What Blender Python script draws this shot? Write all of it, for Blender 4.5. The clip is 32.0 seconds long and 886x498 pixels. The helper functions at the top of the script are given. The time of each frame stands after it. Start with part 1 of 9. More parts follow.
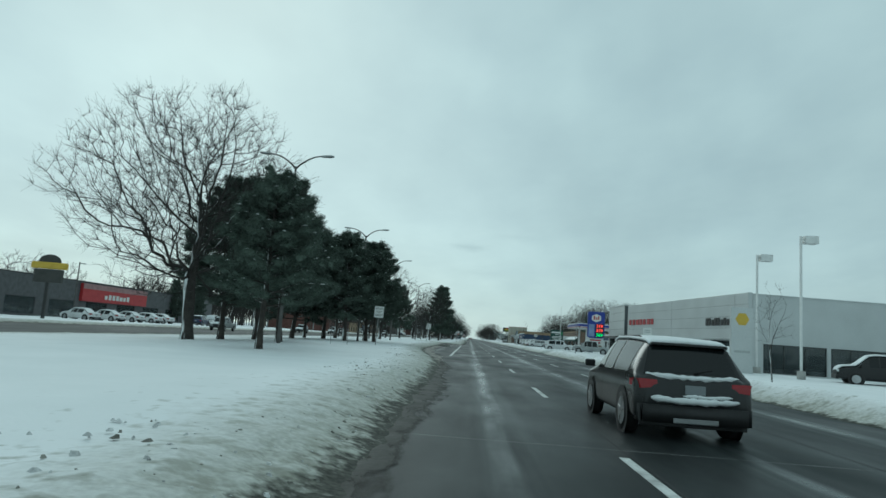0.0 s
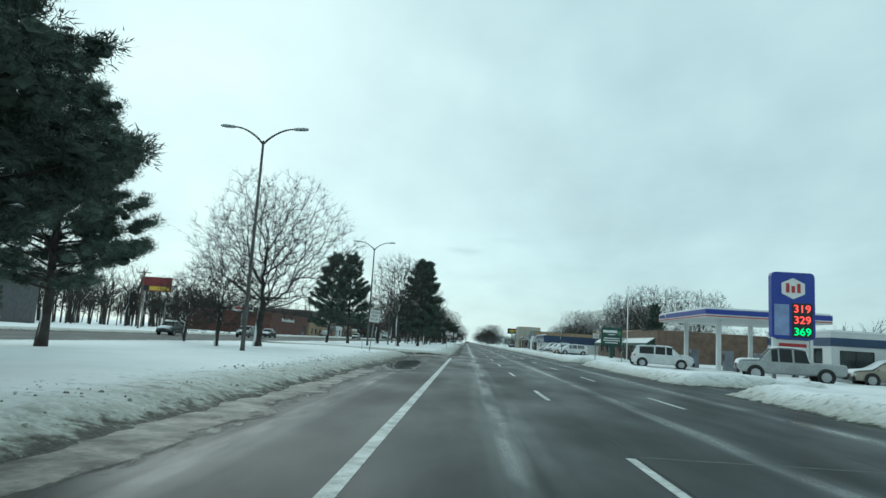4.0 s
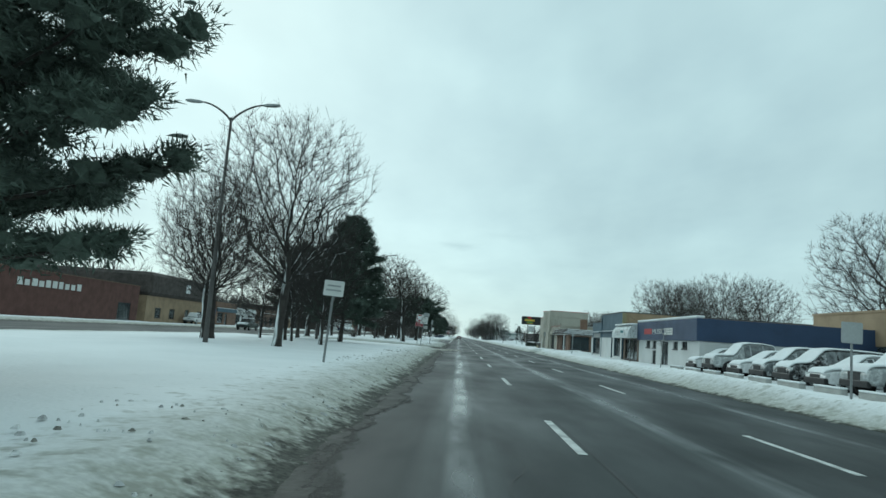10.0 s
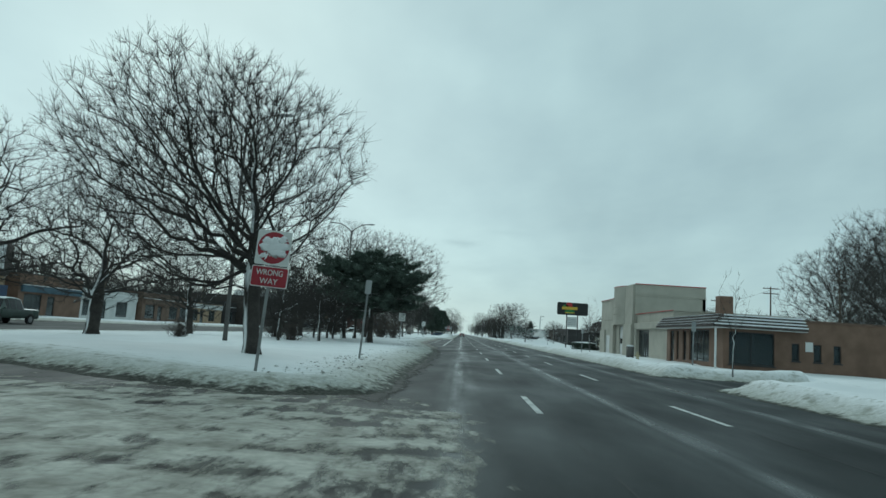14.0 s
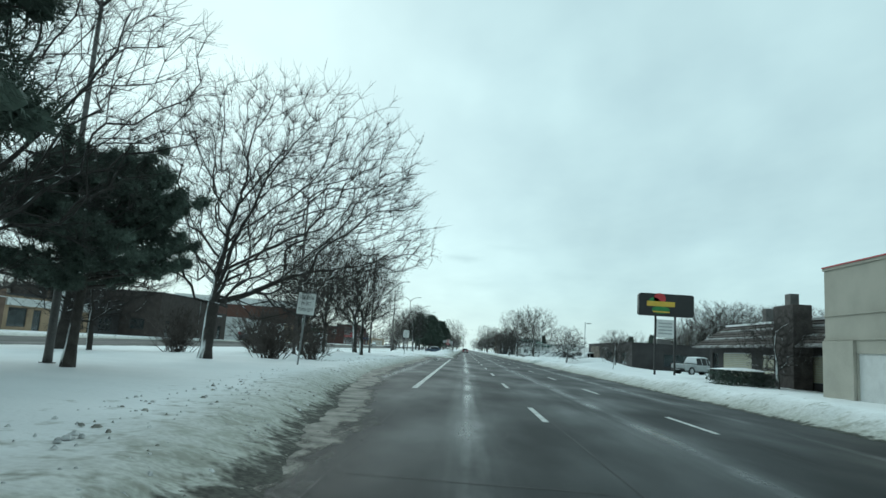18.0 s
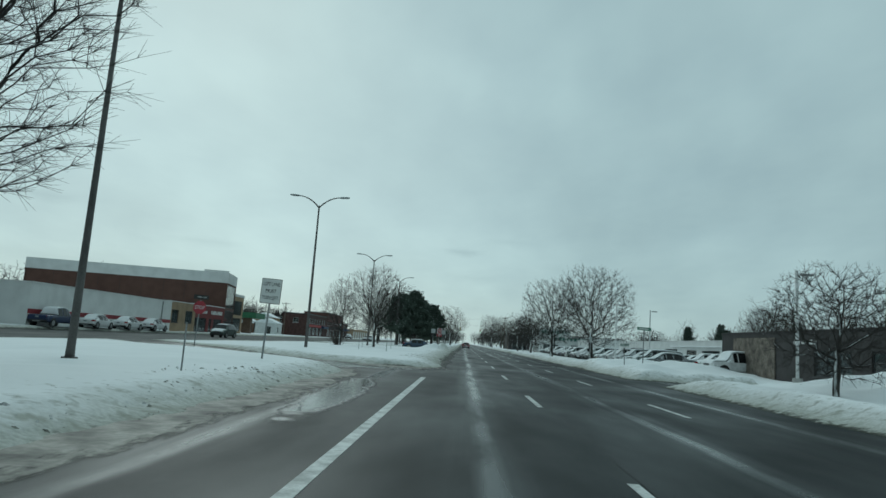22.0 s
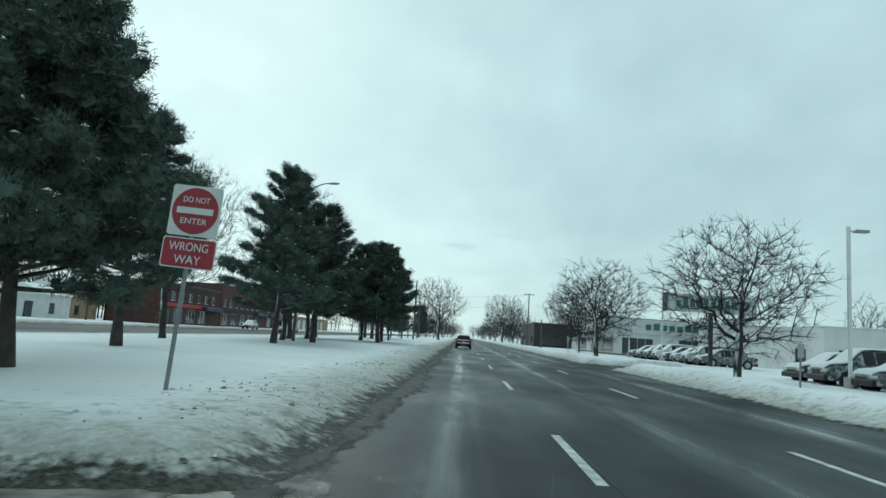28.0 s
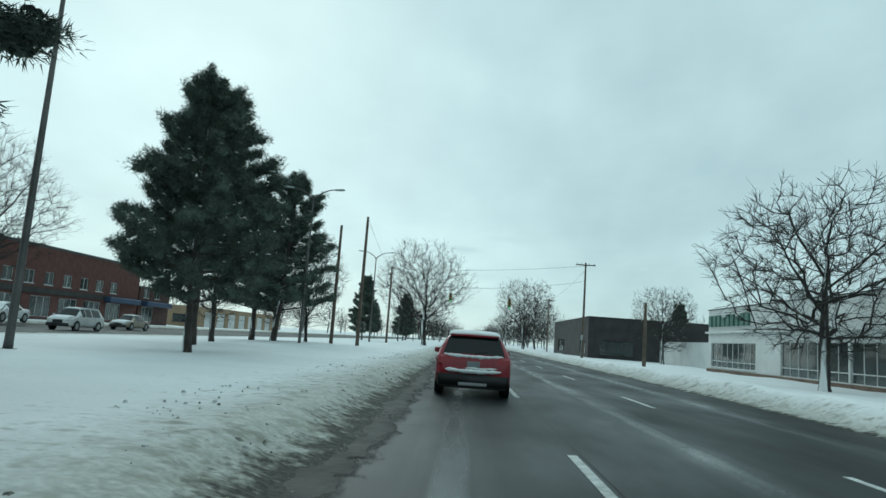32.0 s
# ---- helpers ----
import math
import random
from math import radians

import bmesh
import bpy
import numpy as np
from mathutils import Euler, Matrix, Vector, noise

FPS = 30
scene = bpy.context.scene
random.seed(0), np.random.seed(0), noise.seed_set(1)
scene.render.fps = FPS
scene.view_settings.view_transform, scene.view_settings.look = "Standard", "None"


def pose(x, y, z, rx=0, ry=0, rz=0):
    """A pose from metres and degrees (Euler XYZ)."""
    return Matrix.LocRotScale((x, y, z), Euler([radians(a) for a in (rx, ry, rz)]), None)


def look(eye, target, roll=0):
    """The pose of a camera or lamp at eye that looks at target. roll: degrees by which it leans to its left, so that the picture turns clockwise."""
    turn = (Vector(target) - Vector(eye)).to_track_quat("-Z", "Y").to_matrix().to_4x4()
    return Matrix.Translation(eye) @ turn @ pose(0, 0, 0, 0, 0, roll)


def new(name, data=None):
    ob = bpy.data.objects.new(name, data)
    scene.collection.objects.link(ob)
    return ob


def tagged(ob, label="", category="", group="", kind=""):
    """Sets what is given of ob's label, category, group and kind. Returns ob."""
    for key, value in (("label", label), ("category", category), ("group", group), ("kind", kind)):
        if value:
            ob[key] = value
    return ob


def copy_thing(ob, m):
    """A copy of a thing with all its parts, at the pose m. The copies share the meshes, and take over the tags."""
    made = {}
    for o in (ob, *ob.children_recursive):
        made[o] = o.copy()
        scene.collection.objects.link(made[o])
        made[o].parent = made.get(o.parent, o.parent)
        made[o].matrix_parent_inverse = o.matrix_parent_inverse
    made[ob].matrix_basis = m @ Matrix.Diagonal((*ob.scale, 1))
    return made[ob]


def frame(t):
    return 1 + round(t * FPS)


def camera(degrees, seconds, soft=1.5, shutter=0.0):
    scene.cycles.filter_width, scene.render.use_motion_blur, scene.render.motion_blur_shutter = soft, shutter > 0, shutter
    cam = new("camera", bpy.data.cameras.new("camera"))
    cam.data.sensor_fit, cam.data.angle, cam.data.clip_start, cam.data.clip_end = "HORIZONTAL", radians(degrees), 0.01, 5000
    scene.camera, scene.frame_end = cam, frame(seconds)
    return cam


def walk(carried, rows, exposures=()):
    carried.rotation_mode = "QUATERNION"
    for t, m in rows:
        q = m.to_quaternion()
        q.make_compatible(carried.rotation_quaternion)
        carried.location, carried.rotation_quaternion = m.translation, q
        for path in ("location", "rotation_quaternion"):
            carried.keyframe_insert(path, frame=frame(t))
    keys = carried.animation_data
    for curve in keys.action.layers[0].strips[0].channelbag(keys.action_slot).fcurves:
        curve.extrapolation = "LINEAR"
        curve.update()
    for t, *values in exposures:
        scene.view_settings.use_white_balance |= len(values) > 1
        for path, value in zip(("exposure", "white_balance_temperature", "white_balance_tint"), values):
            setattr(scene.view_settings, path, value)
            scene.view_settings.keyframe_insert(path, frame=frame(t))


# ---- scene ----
cam = camera(68.0, 32.0)
PATH = [
    (0.0, (-0.242, 0.009, 1.404), (-0.728, 9.911, 2.715), 3.98),
    (0.5, (-0.278, 7.592, 1.404), (-0.747, 17.493, 2.732), 3.98),
    (1.0, (-0.262, 14.968, 1.404), (-0.711, 24.870, 2.729), 3.93),
    (1.5, (-0.272, 22.454, 1.404), (-0.723, 32.349, 2.772), 3.79),
    (2.0, (-0.255, 29.997, 1.404), (-0.693, 39.890, 2.795), 3.60),
    (2.5, (-0.276, 37.777, 1.404), (-0.708, 47.671, 2.791), 3.46),
    (3.0, (-0.319, 45.445, 1.404), (-0.754, 55.337, 2.804), 3.40),
    (3.5, (-0.372, 53.147, 1.404), (-0.806, 63.041, 2.789), 3.43),
    (4.0, (-0.407, 60.768, 1.404), (-0.834, 70.664, 2.776), 3.52),
    (4.5, (-0.429, 68.347, 1.404), (-0.847, 78.244, 2.772), 3.60),
    (5.0, (-0.440, 75.952, 1.404), (-0.848, 85.849, 2.777), 3.67),
    (5.5, (-0.436, 83.697, 1.404), (-0.832, 93.593, 2.789), 3.75),
    (6.0, (-0.407, 91.758, 1.404), (-0.786, 101.652, 2.805), 3.86),
    (6.5, (-0.306, 99.953, 1.404), (-0.664, 109.854, 2.758), 3.99),
    (7.0, (-0.204, 107.955, 1.404), (-0.550, 117.853, 2.787), 4.03),
    (7.5, (-0.171, 116.156, 1.404), (-0.513, 126.054, 2.787), 4.02),
    (8.0, (-0.135, 124.105, 1.404), (-0.464, 134.006, 2.762), 3.96),
    (8.5, (-0.098, 132.106, 1.404), (-0.426, 142.010, 2.747), 3.92),
    (9.0, (0.003, 139.738, 1.404), (-0.318, 149.644, 2.735), 3.93),
    (9.5, (0.058, 147.426, 1.404), (-0.269, 157.333, 2.720), 4.00),
    (10.0, (0.141, 155.103, 1.404), (-0.182, 165.013, 2.702), 4.09),
    (10.5, (0.247, 162.993, 1.404), (-0.096, 172.898, 2.733), 4.11),
    (11.0, (0.300, 170.758, 1.404), (-0.029, 180.667, 2.711), 3.97),
    (11.5, (0.297, 178.747, 1.404), (-0.025, 188.657, 2.704), 3.76),
    (12.0, (0.325, 186.358, 1.404), (0.026, 196.270, 2.692), 3.59),
    (12.5, (0.341, 193.630, 1.404), (0.023, 203.542, 2.686), 3.47),
    (13.0, (0.361, 200.058, 1.404), (0.021, 209.975, 2.644), 3.50),
    (13.5, (0.322, 206.181, 1.404), (-0.036, 216.102, 2.613), 3.58),
    (14.0, (0.275, 212.104, 1.404), (-0.082, 222.019, 2.661), 3.71),
    (14.5, (0.237, 218.025, 1.404), (-0.153, 227.925, 2.759), 3.78),
    (15.0, (0.187, 223.836, 1.404), (-0.188, 233.732, 2.788), 3.75),
    (15.5, (0.139, 229.553, 1.404), (-0.220, 239.449, 2.794), 3.65),
    (16.0, (0.103, 235.222, 1.404), (-0.258, 245.116, 2.805), 3.52),
    (16.5, (0.077, 240.897, 1.404), (-0.298, 250.787, 2.834), 3.42),
    (17.0, (0.052, 246.638, 1.404), (-0.315, 256.524, 2.862), 3.45),
    (17.5, (0.033, 252.941, 1.404), (-0.368, 262.826, 2.860), 3.64),
    (18.0, (0.032, 259.381, 1.404), (-0.374, 269.262, 2.887), 3.79),
    (18.5, (-0.002, 266.135, 1.404), (-0.434, 276.015, 2.887), 3.89),
    (19.0, (-0.017, 273.029, 1.404), (-0.452, 282.910, 2.879), 3.94),
    (19.5, (-0.031, 280.201, 1.404), (-0.444, 290.087, 2.855), 3.97),
    (20.0, (-0.023, 287.496, 1.404), (-0.447, 297.386, 2.824), 3.99),
    (20.5, (-0.019, 295.075, 1.404), (-0.435, 304.964, 2.830), 3.95),
    (21.0, (-0.032, 302.637, 1.404), (-0.431, 312.525, 2.844), 3.87),
    (21.5, (-0.074, 310.509, 1.404), (-0.466, 320.401, 2.816), 3.83),
    (22.0, (-0.098, 318.285, 1.404), (-0.498, 328.179, 2.799), 3.94),
    (22.5, (-0.118, 326.308, 1.404), (-0.507, 336.204, 2.786), 4.07),
    (23.0, (-0.109, 333.999, 1.404), (-0.488, 343.899, 2.761), 4.07),
    (23.5, (-0.132, 341.930, 1.404), (-0.474, 351.836, 2.733), 3.99),
    (24.0, (-0.132, 349.710, 1.404), (-0.456, 359.616, 2.735), 3.94),
    (24.5, (-0.135, 357.712, 1.404), (-0.463, 367.621, 2.710), 3.90),
    (25.0, (-0.072, 365.597, 1.404), (-0.429, 375.506, 2.701), 3.83),
    (25.5, (-0.008, 373.746, 1.404), (-0.394, 383.649, 2.742), 3.83),
    (26.0, (0.058, 381.766, 1.404), (-0.343, 391.668, 2.744), 3.83),
    (26.5, (0.122, 389.686, 1.404), (-0.272, 399.589, 2.735), 3.82),
    (27.0, (0.183, 397.510, 1.404), (-0.191, 407.415, 2.725), 3.81),
    (27.5, (0.248, 405.256, 1.404), (-0.111, 415.163, 2.718), 3.81),
    (28.0, (0.329, 412.954, 1.404), (-0.033, 422.862, 2.705), 3.80),
    (28.5, (0.334, 421.001, 1.404), (-0.031, 430.910, 2.702), 3.78),
    (29.0, (0.336, 428.755, 1.404), (-0.020, 438.665, 2.695), 3.78),
    (29.5, (0.343, 436.693, 1.404), (-0.030, 446.600, 2.712), 3.76),
    (30.0, (0.374, 444.284, 1.404), (-0.013, 454.184, 2.756), 3.71),
    (30.5, (0.392, 451.923, 1.404), (0.000, 461.823, 2.756), 3.64),
    (31.0, (0.398, 459.664, 1.404), (0.022, 469.568, 2.737), 3.67),
    (31.5, (0.346, 467.612, 1.404), (-0.027, 477.518, 2.718), 3.85),
    (32.0, (0.322, 475.320, 1.404), (-0.076, 485.221, 2.751), 4.13),
]
walk(cam, [(t, look(eye, target, roll)) for t, eye, target, roll in PATH], [(t, e, 5800, -5.0) for t, e in ((0.0, -0.30), (1.0, -0.04), (2.0, -0.20), (3.0, 0.06), (6.0, -0.10), (7.0, -0.28), (8.0, -0.06), (9.0, -0.22), (10.0, -0.02), (12.0, -0.12), (14.0, -0.28), (17.0, -0.12), (18.0, 0.10), (19.0, -0.10), (20.0, -0.50), (21.0, -0.36), (22.0, -0.48), (25.0, -0.48), (28.0, -0.02), (29.0, -0.22), (31.0, 0.07), (32.0, -0.05))])
# ---------------- world, sun, exposure ----------------
SUN_AZ, SUN_EL = radians(-24), radians(30)   # low bright part of the overcast, ahead and to the left
world = bpy.data.worlds.new("overcast_sky")
scene.world = world
world.use_nodes = True


def overcast(w):
    nt = w.node_tree
    nt.nodes.clear()
    N, Lk = nt.nodes.new, nt.links.new
    out, bg = N("ShaderNodeOutputWorld"), N("ShaderNodeBackground")
    sky = N("ShaderNodeTexSky")
    sky.sky_type, sky.sun_disc = "NISHITA", False
    sky.sun_elevation, sky.sun_rotation = SUN_EL, SUN_AZ
    skyb = N("ShaderNodeMix")
    skyb.data_type, skyb.blend_type = "RGBA", "MULTIPLY"
    skyb.inputs[0].default_value = 1.0
    skyb.inputs[7].default_value = (0.10, 0.10, 0.10, 1)
    Lk(sky.outputs[0], skyb.inputs[6])
    tc, sep = N("ShaderNodeTexCoord"), N("ShaderNodeSeparateXYZ")
    Lk(tc.outputs["Generated"], sep.inputs[0])
    # cloud sheet: directions laid onto a plane overhead
    lift = N("ShaderNodeMath")
    lift.operation, lift.inputs[1].default_value = "ADD", 0.22
    Lk(sep.outputs[2], lift.inputs[0])
    mx = N("ShaderNodeMath")
    mx.operation, mx.inputs[1].default_value = "MAXIMUM", 0.05
    Lk(lift.outputs[0], mx.inputs[0])
    dv = N("ShaderNodeVectorMath")
    dv.operation = "DIVIDE"
    cmb = N("ShaderNodeCombineXYZ")
    for k in range(3):
        Lk(mx.outputs[0], cmb.inputs[k])
    Lk(tc.outputs["Generated"], dv.inputs[0])
    Lk(cmb.outputs[0], dv.inputs[1])
    mp = N("ShaderNodeMapping")
    mp.inputs["Scale"].default_value = (1.0, 0.7, 0.3)
    mp.inputs["Rotation"].default_value = (0, 0, 0.5)
    Lk(dv.outputs[0], mp.inputs[0])
    n1, n2 = N("ShaderNodeTexNoise"), N("ShaderNodeTexNoise")
    n1.inputs["Scale"].default_value, n1.inputs["Detail"].default_value = 1.3, 5
    n1.inputs["Roughness"].default_value = 0.5
    n2.inputs["Scale"].default_value, n2.inputs["Detail"].default_value = 5.0, 3
    Lk(mp.outputs[0], n1.inputs[0])
    Lk(mp.outputs[0], n2.inputs[0])
    ramp = N("ShaderNodeValToRGB")
    ramp.color_ramp.elements[0].position, ramp.color_ramp.elements[0].color = 0.28, (0.53, 0.625, 0.635, 1)
    ramp.color_ramp.elements[1].position, ramp.color_ramp.elements[1].color = 0.74, (0.67, 0.785, 0.785, 1)
    Lk(n1.outputs[0], ramp.inputs[0])
    fine = N("ShaderNodeValToRGB")
    fine.color_ramp.elements[0].position, fine.color_ramp.elements[0].color = 0.25, (0.93, 0.94, 0.95, 1)
    fine.color_ramp.elements[1].position, fine.color_ramp.elements[1].color = 0.7, (1.04, 1.04, 1.03, 1)
    Lk(n2.outputs[0], fine.inputs[0])
    m1 = N("ShaderNodeMix")
    m1.data_type, m1.blend_type, m1.inputs[0].default_value = "RGBA", "MULTIPLY", 1.0
    Lk(ramp.outputs[0], m1.inputs[6])
    Lk(fine.outputs[0], m1.inputs[7])
    # brighter sheet round the hidden sun
    sd = N("ShaderNodeVectorMath")
    sd.operation = "DOT_PRODUCT"
    sv = Vector((math.sin(SUN_AZ) * math.cos(radians(9)), math.cos(SUN_AZ) * math.cos(radians(9)), math.sin(radians(9))))
    sd.inputs[1].default_value = sv
    nrm = N("ShaderNodeVectorMath")
    nrm.operation = "NORMALIZE"
    Lk(tc.outputs["Generated"], nrm.inputs[0])
    Lk(nrm.outputs[0], sd.inputs[0])
    pw = N("ShaderNodeMapRange")
    pw.interpolation_type = "SMOOTHSTEP"
    pw.inputs[1].default_value, pw.inputs[2].default_value = 0.80, 1.0
    pw.inputs[3].default_value, pw.inputs[4].default_value = 0.0, 0.17
    Lk(sd.outputs["Value"], pw.inputs[0])
    add = N("ShaderNodeMix")
    add.data_type, add.blend_type = "RGBA", "ADD"
    Lk(pw.outputs[0], add.inputs[0])
    Lk(m1.outputs[2], add.inputs[6])
    add.inputs[7].default_value = (1.0, 1.0, 0.92, 1)
    # small dark wisps of cloud low down: azimuth, elevation, half width, half height, depth
    lastc = add.outputs[2]
    for az, el, wa, we, depth in ((-0.4, 7.8, 2.4, 0.55, 0.22), (3.7, 8.9, 3.0, 0.5, 0.08), (0.6, 5.6, 3.4, 0.7, 0.10), (-34, 8.8, 3.6, 0.7, 0.16), (-22, 6.8, 4.2, 0.5, 0.10), (9.2, 6.6, 3.6, 0.8, 0.08), (-30, 4.2, 14, 1.6, 0.14)):
        az, el = radians(az), radians(el)
        rot = N("ShaderNodeMapping")
        rot.vector_type = "TEXTURE"
        rot.inputs["Rotation"].default_value = (el, 0, -az)
        rot.inputs["Scale"].default_value = (math.sin(radians(wa)), 1.0, math.sin(radians(we)))
        Lk(nrm.outputs[0], rot.inputs[0])
        sp = N("ShaderNodeSeparateXYZ")
        Lk(rot.outputs[0], sp.inputs[0])
        flat = N("ShaderNodeCombineXYZ")
        Lk(sp.outputs[0], flat.inputs[0])
        Lk(sp.outputs[2], flat.inputs[2])
        ln = N("ShaderNodeVectorMath")
        ln.operation = "LENGTH"
        Lk(flat.outputs[0], ln.inputs[0])
        rag = N("ShaderNodeTexNoise")
        rag.inputs["Scale"].default_value, rag.inputs["Detail"].default_value = 1.6, 4
        Lk(flat.outputs[0], rag.inputs[0])
        sm = N("ShaderNodeMath")
        sm.operation = "ADD"
        Lk(ln.outputs["Value"], sm.inputs[0])
        Lk(rag.outputs[0], sm.inputs[1])
        mk = N("ShaderNodeMapRange")
        mk.interpolation_type = "SMOOTHSTEP"
        mk.inputs[1].default_value, mk.inputs[2].default_value = 0.45, 1.5
        mk.inputs[3].default_value, mk.inputs[4].default_value = depth, 0.0
        Lk(sm.outputs[0], mk.inputs[0])
        front = N("ShaderNodeMath")
        front.operation, front.inputs[1].default_value = "GREATER_THAN", 0.0
        Lk(sp.outputs[1], front.inputs[0])
        fm = N("ShaderNodeMath")
        fm.operation = "MULTIPLY"
        Lk(mk.outputs[0], fm.inputs[0])
        Lk(front.outputs[0], fm.inputs[1])
        wm = N("ShaderNodeMix")
        wm.data_type = "RGBA"
        Lk(fm.outputs[0], wm.inputs[0])
        Lk(lastc, wm.inputs[6])
        wm.inputs[7].default_value = (0.20, 0.27, 0.31, 1)
        lastc = wm.outputs[2]
    fin = N("ShaderNodeMix")
    fin.data_type, fin.inputs[0].default_value = "RGBA", 0.90
    Lk(skyb.outputs[2], fin.inputs[6])
    Lk(lastc, fin.inputs[7])
    Lk(fin.outputs[2], bg.inputs[0])
    bg.inputs[1].default_value = 1.0
    Lk(bg.outputs[0], out.inputs[0])


overcast(world)
sun = new("sun", bpy.data.lights.new("sun", "SUN"))
sun.data.energy, sun.data.angle, sun.data.color = 0.8, radians(35), (1.0, 0.98, 0.93)
sun.matrix_world = look((0, 0, 60), (-60 * math.sin(SUN_AZ) * math.cos(SUN_EL), -60 * math.cos(SUN_AZ) * math.cos(SUN_EL), 60 - 60 * math.sin(SUN_EL)))

# ---------------- materials ----------------
MATS = {}


def mat(name, col, rough=0.6, metal=0.0, var=0.25, scale=1.5, fine=25.0, bump=0.15, coat=0.0, world_space=False, per_object=0.0, tint=None, spec=0.5):
    """A surface with broad stains, fine grain and relief; tint is the colour of the stains."""
    if name in MATS:
        return MATS[name]
    m = bpy.data.materials.new(name)
    m.use_nodes = True
    nt = m.node_tree
    b = nt.nodes["Principled BSDF"]
    N, Lk = nt.nodes.new, nt.links.new
    if world_space:
        src = N("ShaderNodeNewGeometry").outputs["Position"]
    else:
        src = N("ShaderNodeTexCoord").outputs["Object"]
    big, small = N("ShaderNodeTexNoise"), N("ShaderNodeTexNoise")
    big.inputs["Scale"].default_value, big.inputs["Detail"].default_value = scale, 4
    small.inputs["Scale"].default_value, small.inputs["Detail"].default_value = fine, 3
    Lk(src, big.inputs[0])
    Lk(src, small.inputs[0])
    mix = N("ShaderNodeMix")
    mix.data_type = "RGBA"
    dark = tint or tuple(c * (1 - var) for c in col)
    mix.inputs[6].default_value = (*col, 1)
    mix.inputs[7].default_value = (*dark, 1)
    rg = N("ShaderNodeMapRange")
    rg.inputs[1].default_value, rg.inputs[2].default_value = 0.38, 0.68
    Lk(big.outputs[0], rg.inputs[0])
    Lk(rg.outputs[0], mix.inputs[0])
    mul = N("ShaderNodeMix")
    mul.data_type, mul.blend_type, mul.inputs[0].default_value = "RGBA", "MULTIPLY", 1.0
    g = N("ShaderNodeMapRange")
    g.inputs[1].default_value, g.inputs[2].default_value = 0.3, 0.7
    g.inputs[3].default_value, g.inputs[4].default_value = 1 - var * 0.5, 1 + var * 0.3
    Lk(small.outputs[0], g.inputs[0])
    Lk(mix.outputs[2], mul.inputs[6])
    Lk(g.outputs[0], mul.inputs[7])
    last = mul.outputs[2]
    if per_object:
        oi = N("ShaderNodeObjectInfo")
        pr = N("ShaderNodeMapRange")
        pr.inputs[3].default_value, pr.inputs[4].default_value = 1 - per_object, 1 + per_object
        Lk(oi.outputs["Random"], pr.inputs[0])
        m2 = N("ShaderNodeMix")
        m2.data_type, m2.blend_type, m2.inputs[0].default_value = "RGBA", "MULTIPLY", 1.0
        Lk(last, m2.inputs[6])
        Lk(pr.outputs[0], m2.inputs[7])
        last = m2.outputs[2]
    Lk(last, b.inputs["Base Color"])
    rr = N("ShaderNodeMapRange")
    rr.inputs[3].default_value, rr.inputs[4].default_value = max(0.03, rough - 0.08), min(1, rough + 0.1)
    Lk(big.outputs[0], rr.inputs[0])
    Lk(rr.outputs[0], b.inputs["Roughness"])
    b.inputs["Metallic"].default_value = metal
    b.inputs["Coat Weight"].default_value = coat
    b.inputs["Specular IOR Level"].default_value = spec
    if bump:
        bp = N("ShaderNodeBump")
        bp.inputs["Strength"].default_value, bp.inputs["Distance"].default_value = bump, 0.02
        Lk(small.outputs[0], bp.inputs["Height"])
        Lk(bp.outputs[0], b.inputs["Normal"])
    MATS[name] = m
    return m


def glass(name, col=(0.55, 0.62, 0.62), rough=0.04):
    if name in MATS:
        return MATS[name]
    m = bpy.data.materials.new(name)
    m.use_nodes = True
    b = m.node_tree.nodes["Principled BSDF"]
    b.inputs["Base Color"].default_value = (*col, 1)
    b.inputs["Roughness"].default_value = rough
    b.inputs["Transmission Weight"].default_value = 0.85
    b.inputs["IOR"].default_value = 1.45
    MATS[name] = m
    return m


def glow(name, col, strength):
    if name in MATS:
        return MATS[name]
    m = bpy.data.materials.new(name)
    m.use_nodes = True
    b = m.node_tree.nodes["Principled BSDF"]
    b.inputs["Base Color"].default_value = (*col, 1)
    b.inputs["Emission Color"].default_value = (*col, 1)
    b.inputs["Emission Strength"].default_value = strength
    b.inputs["Roughness"].default_value = 0.3
    MATS[name] = m
    return m


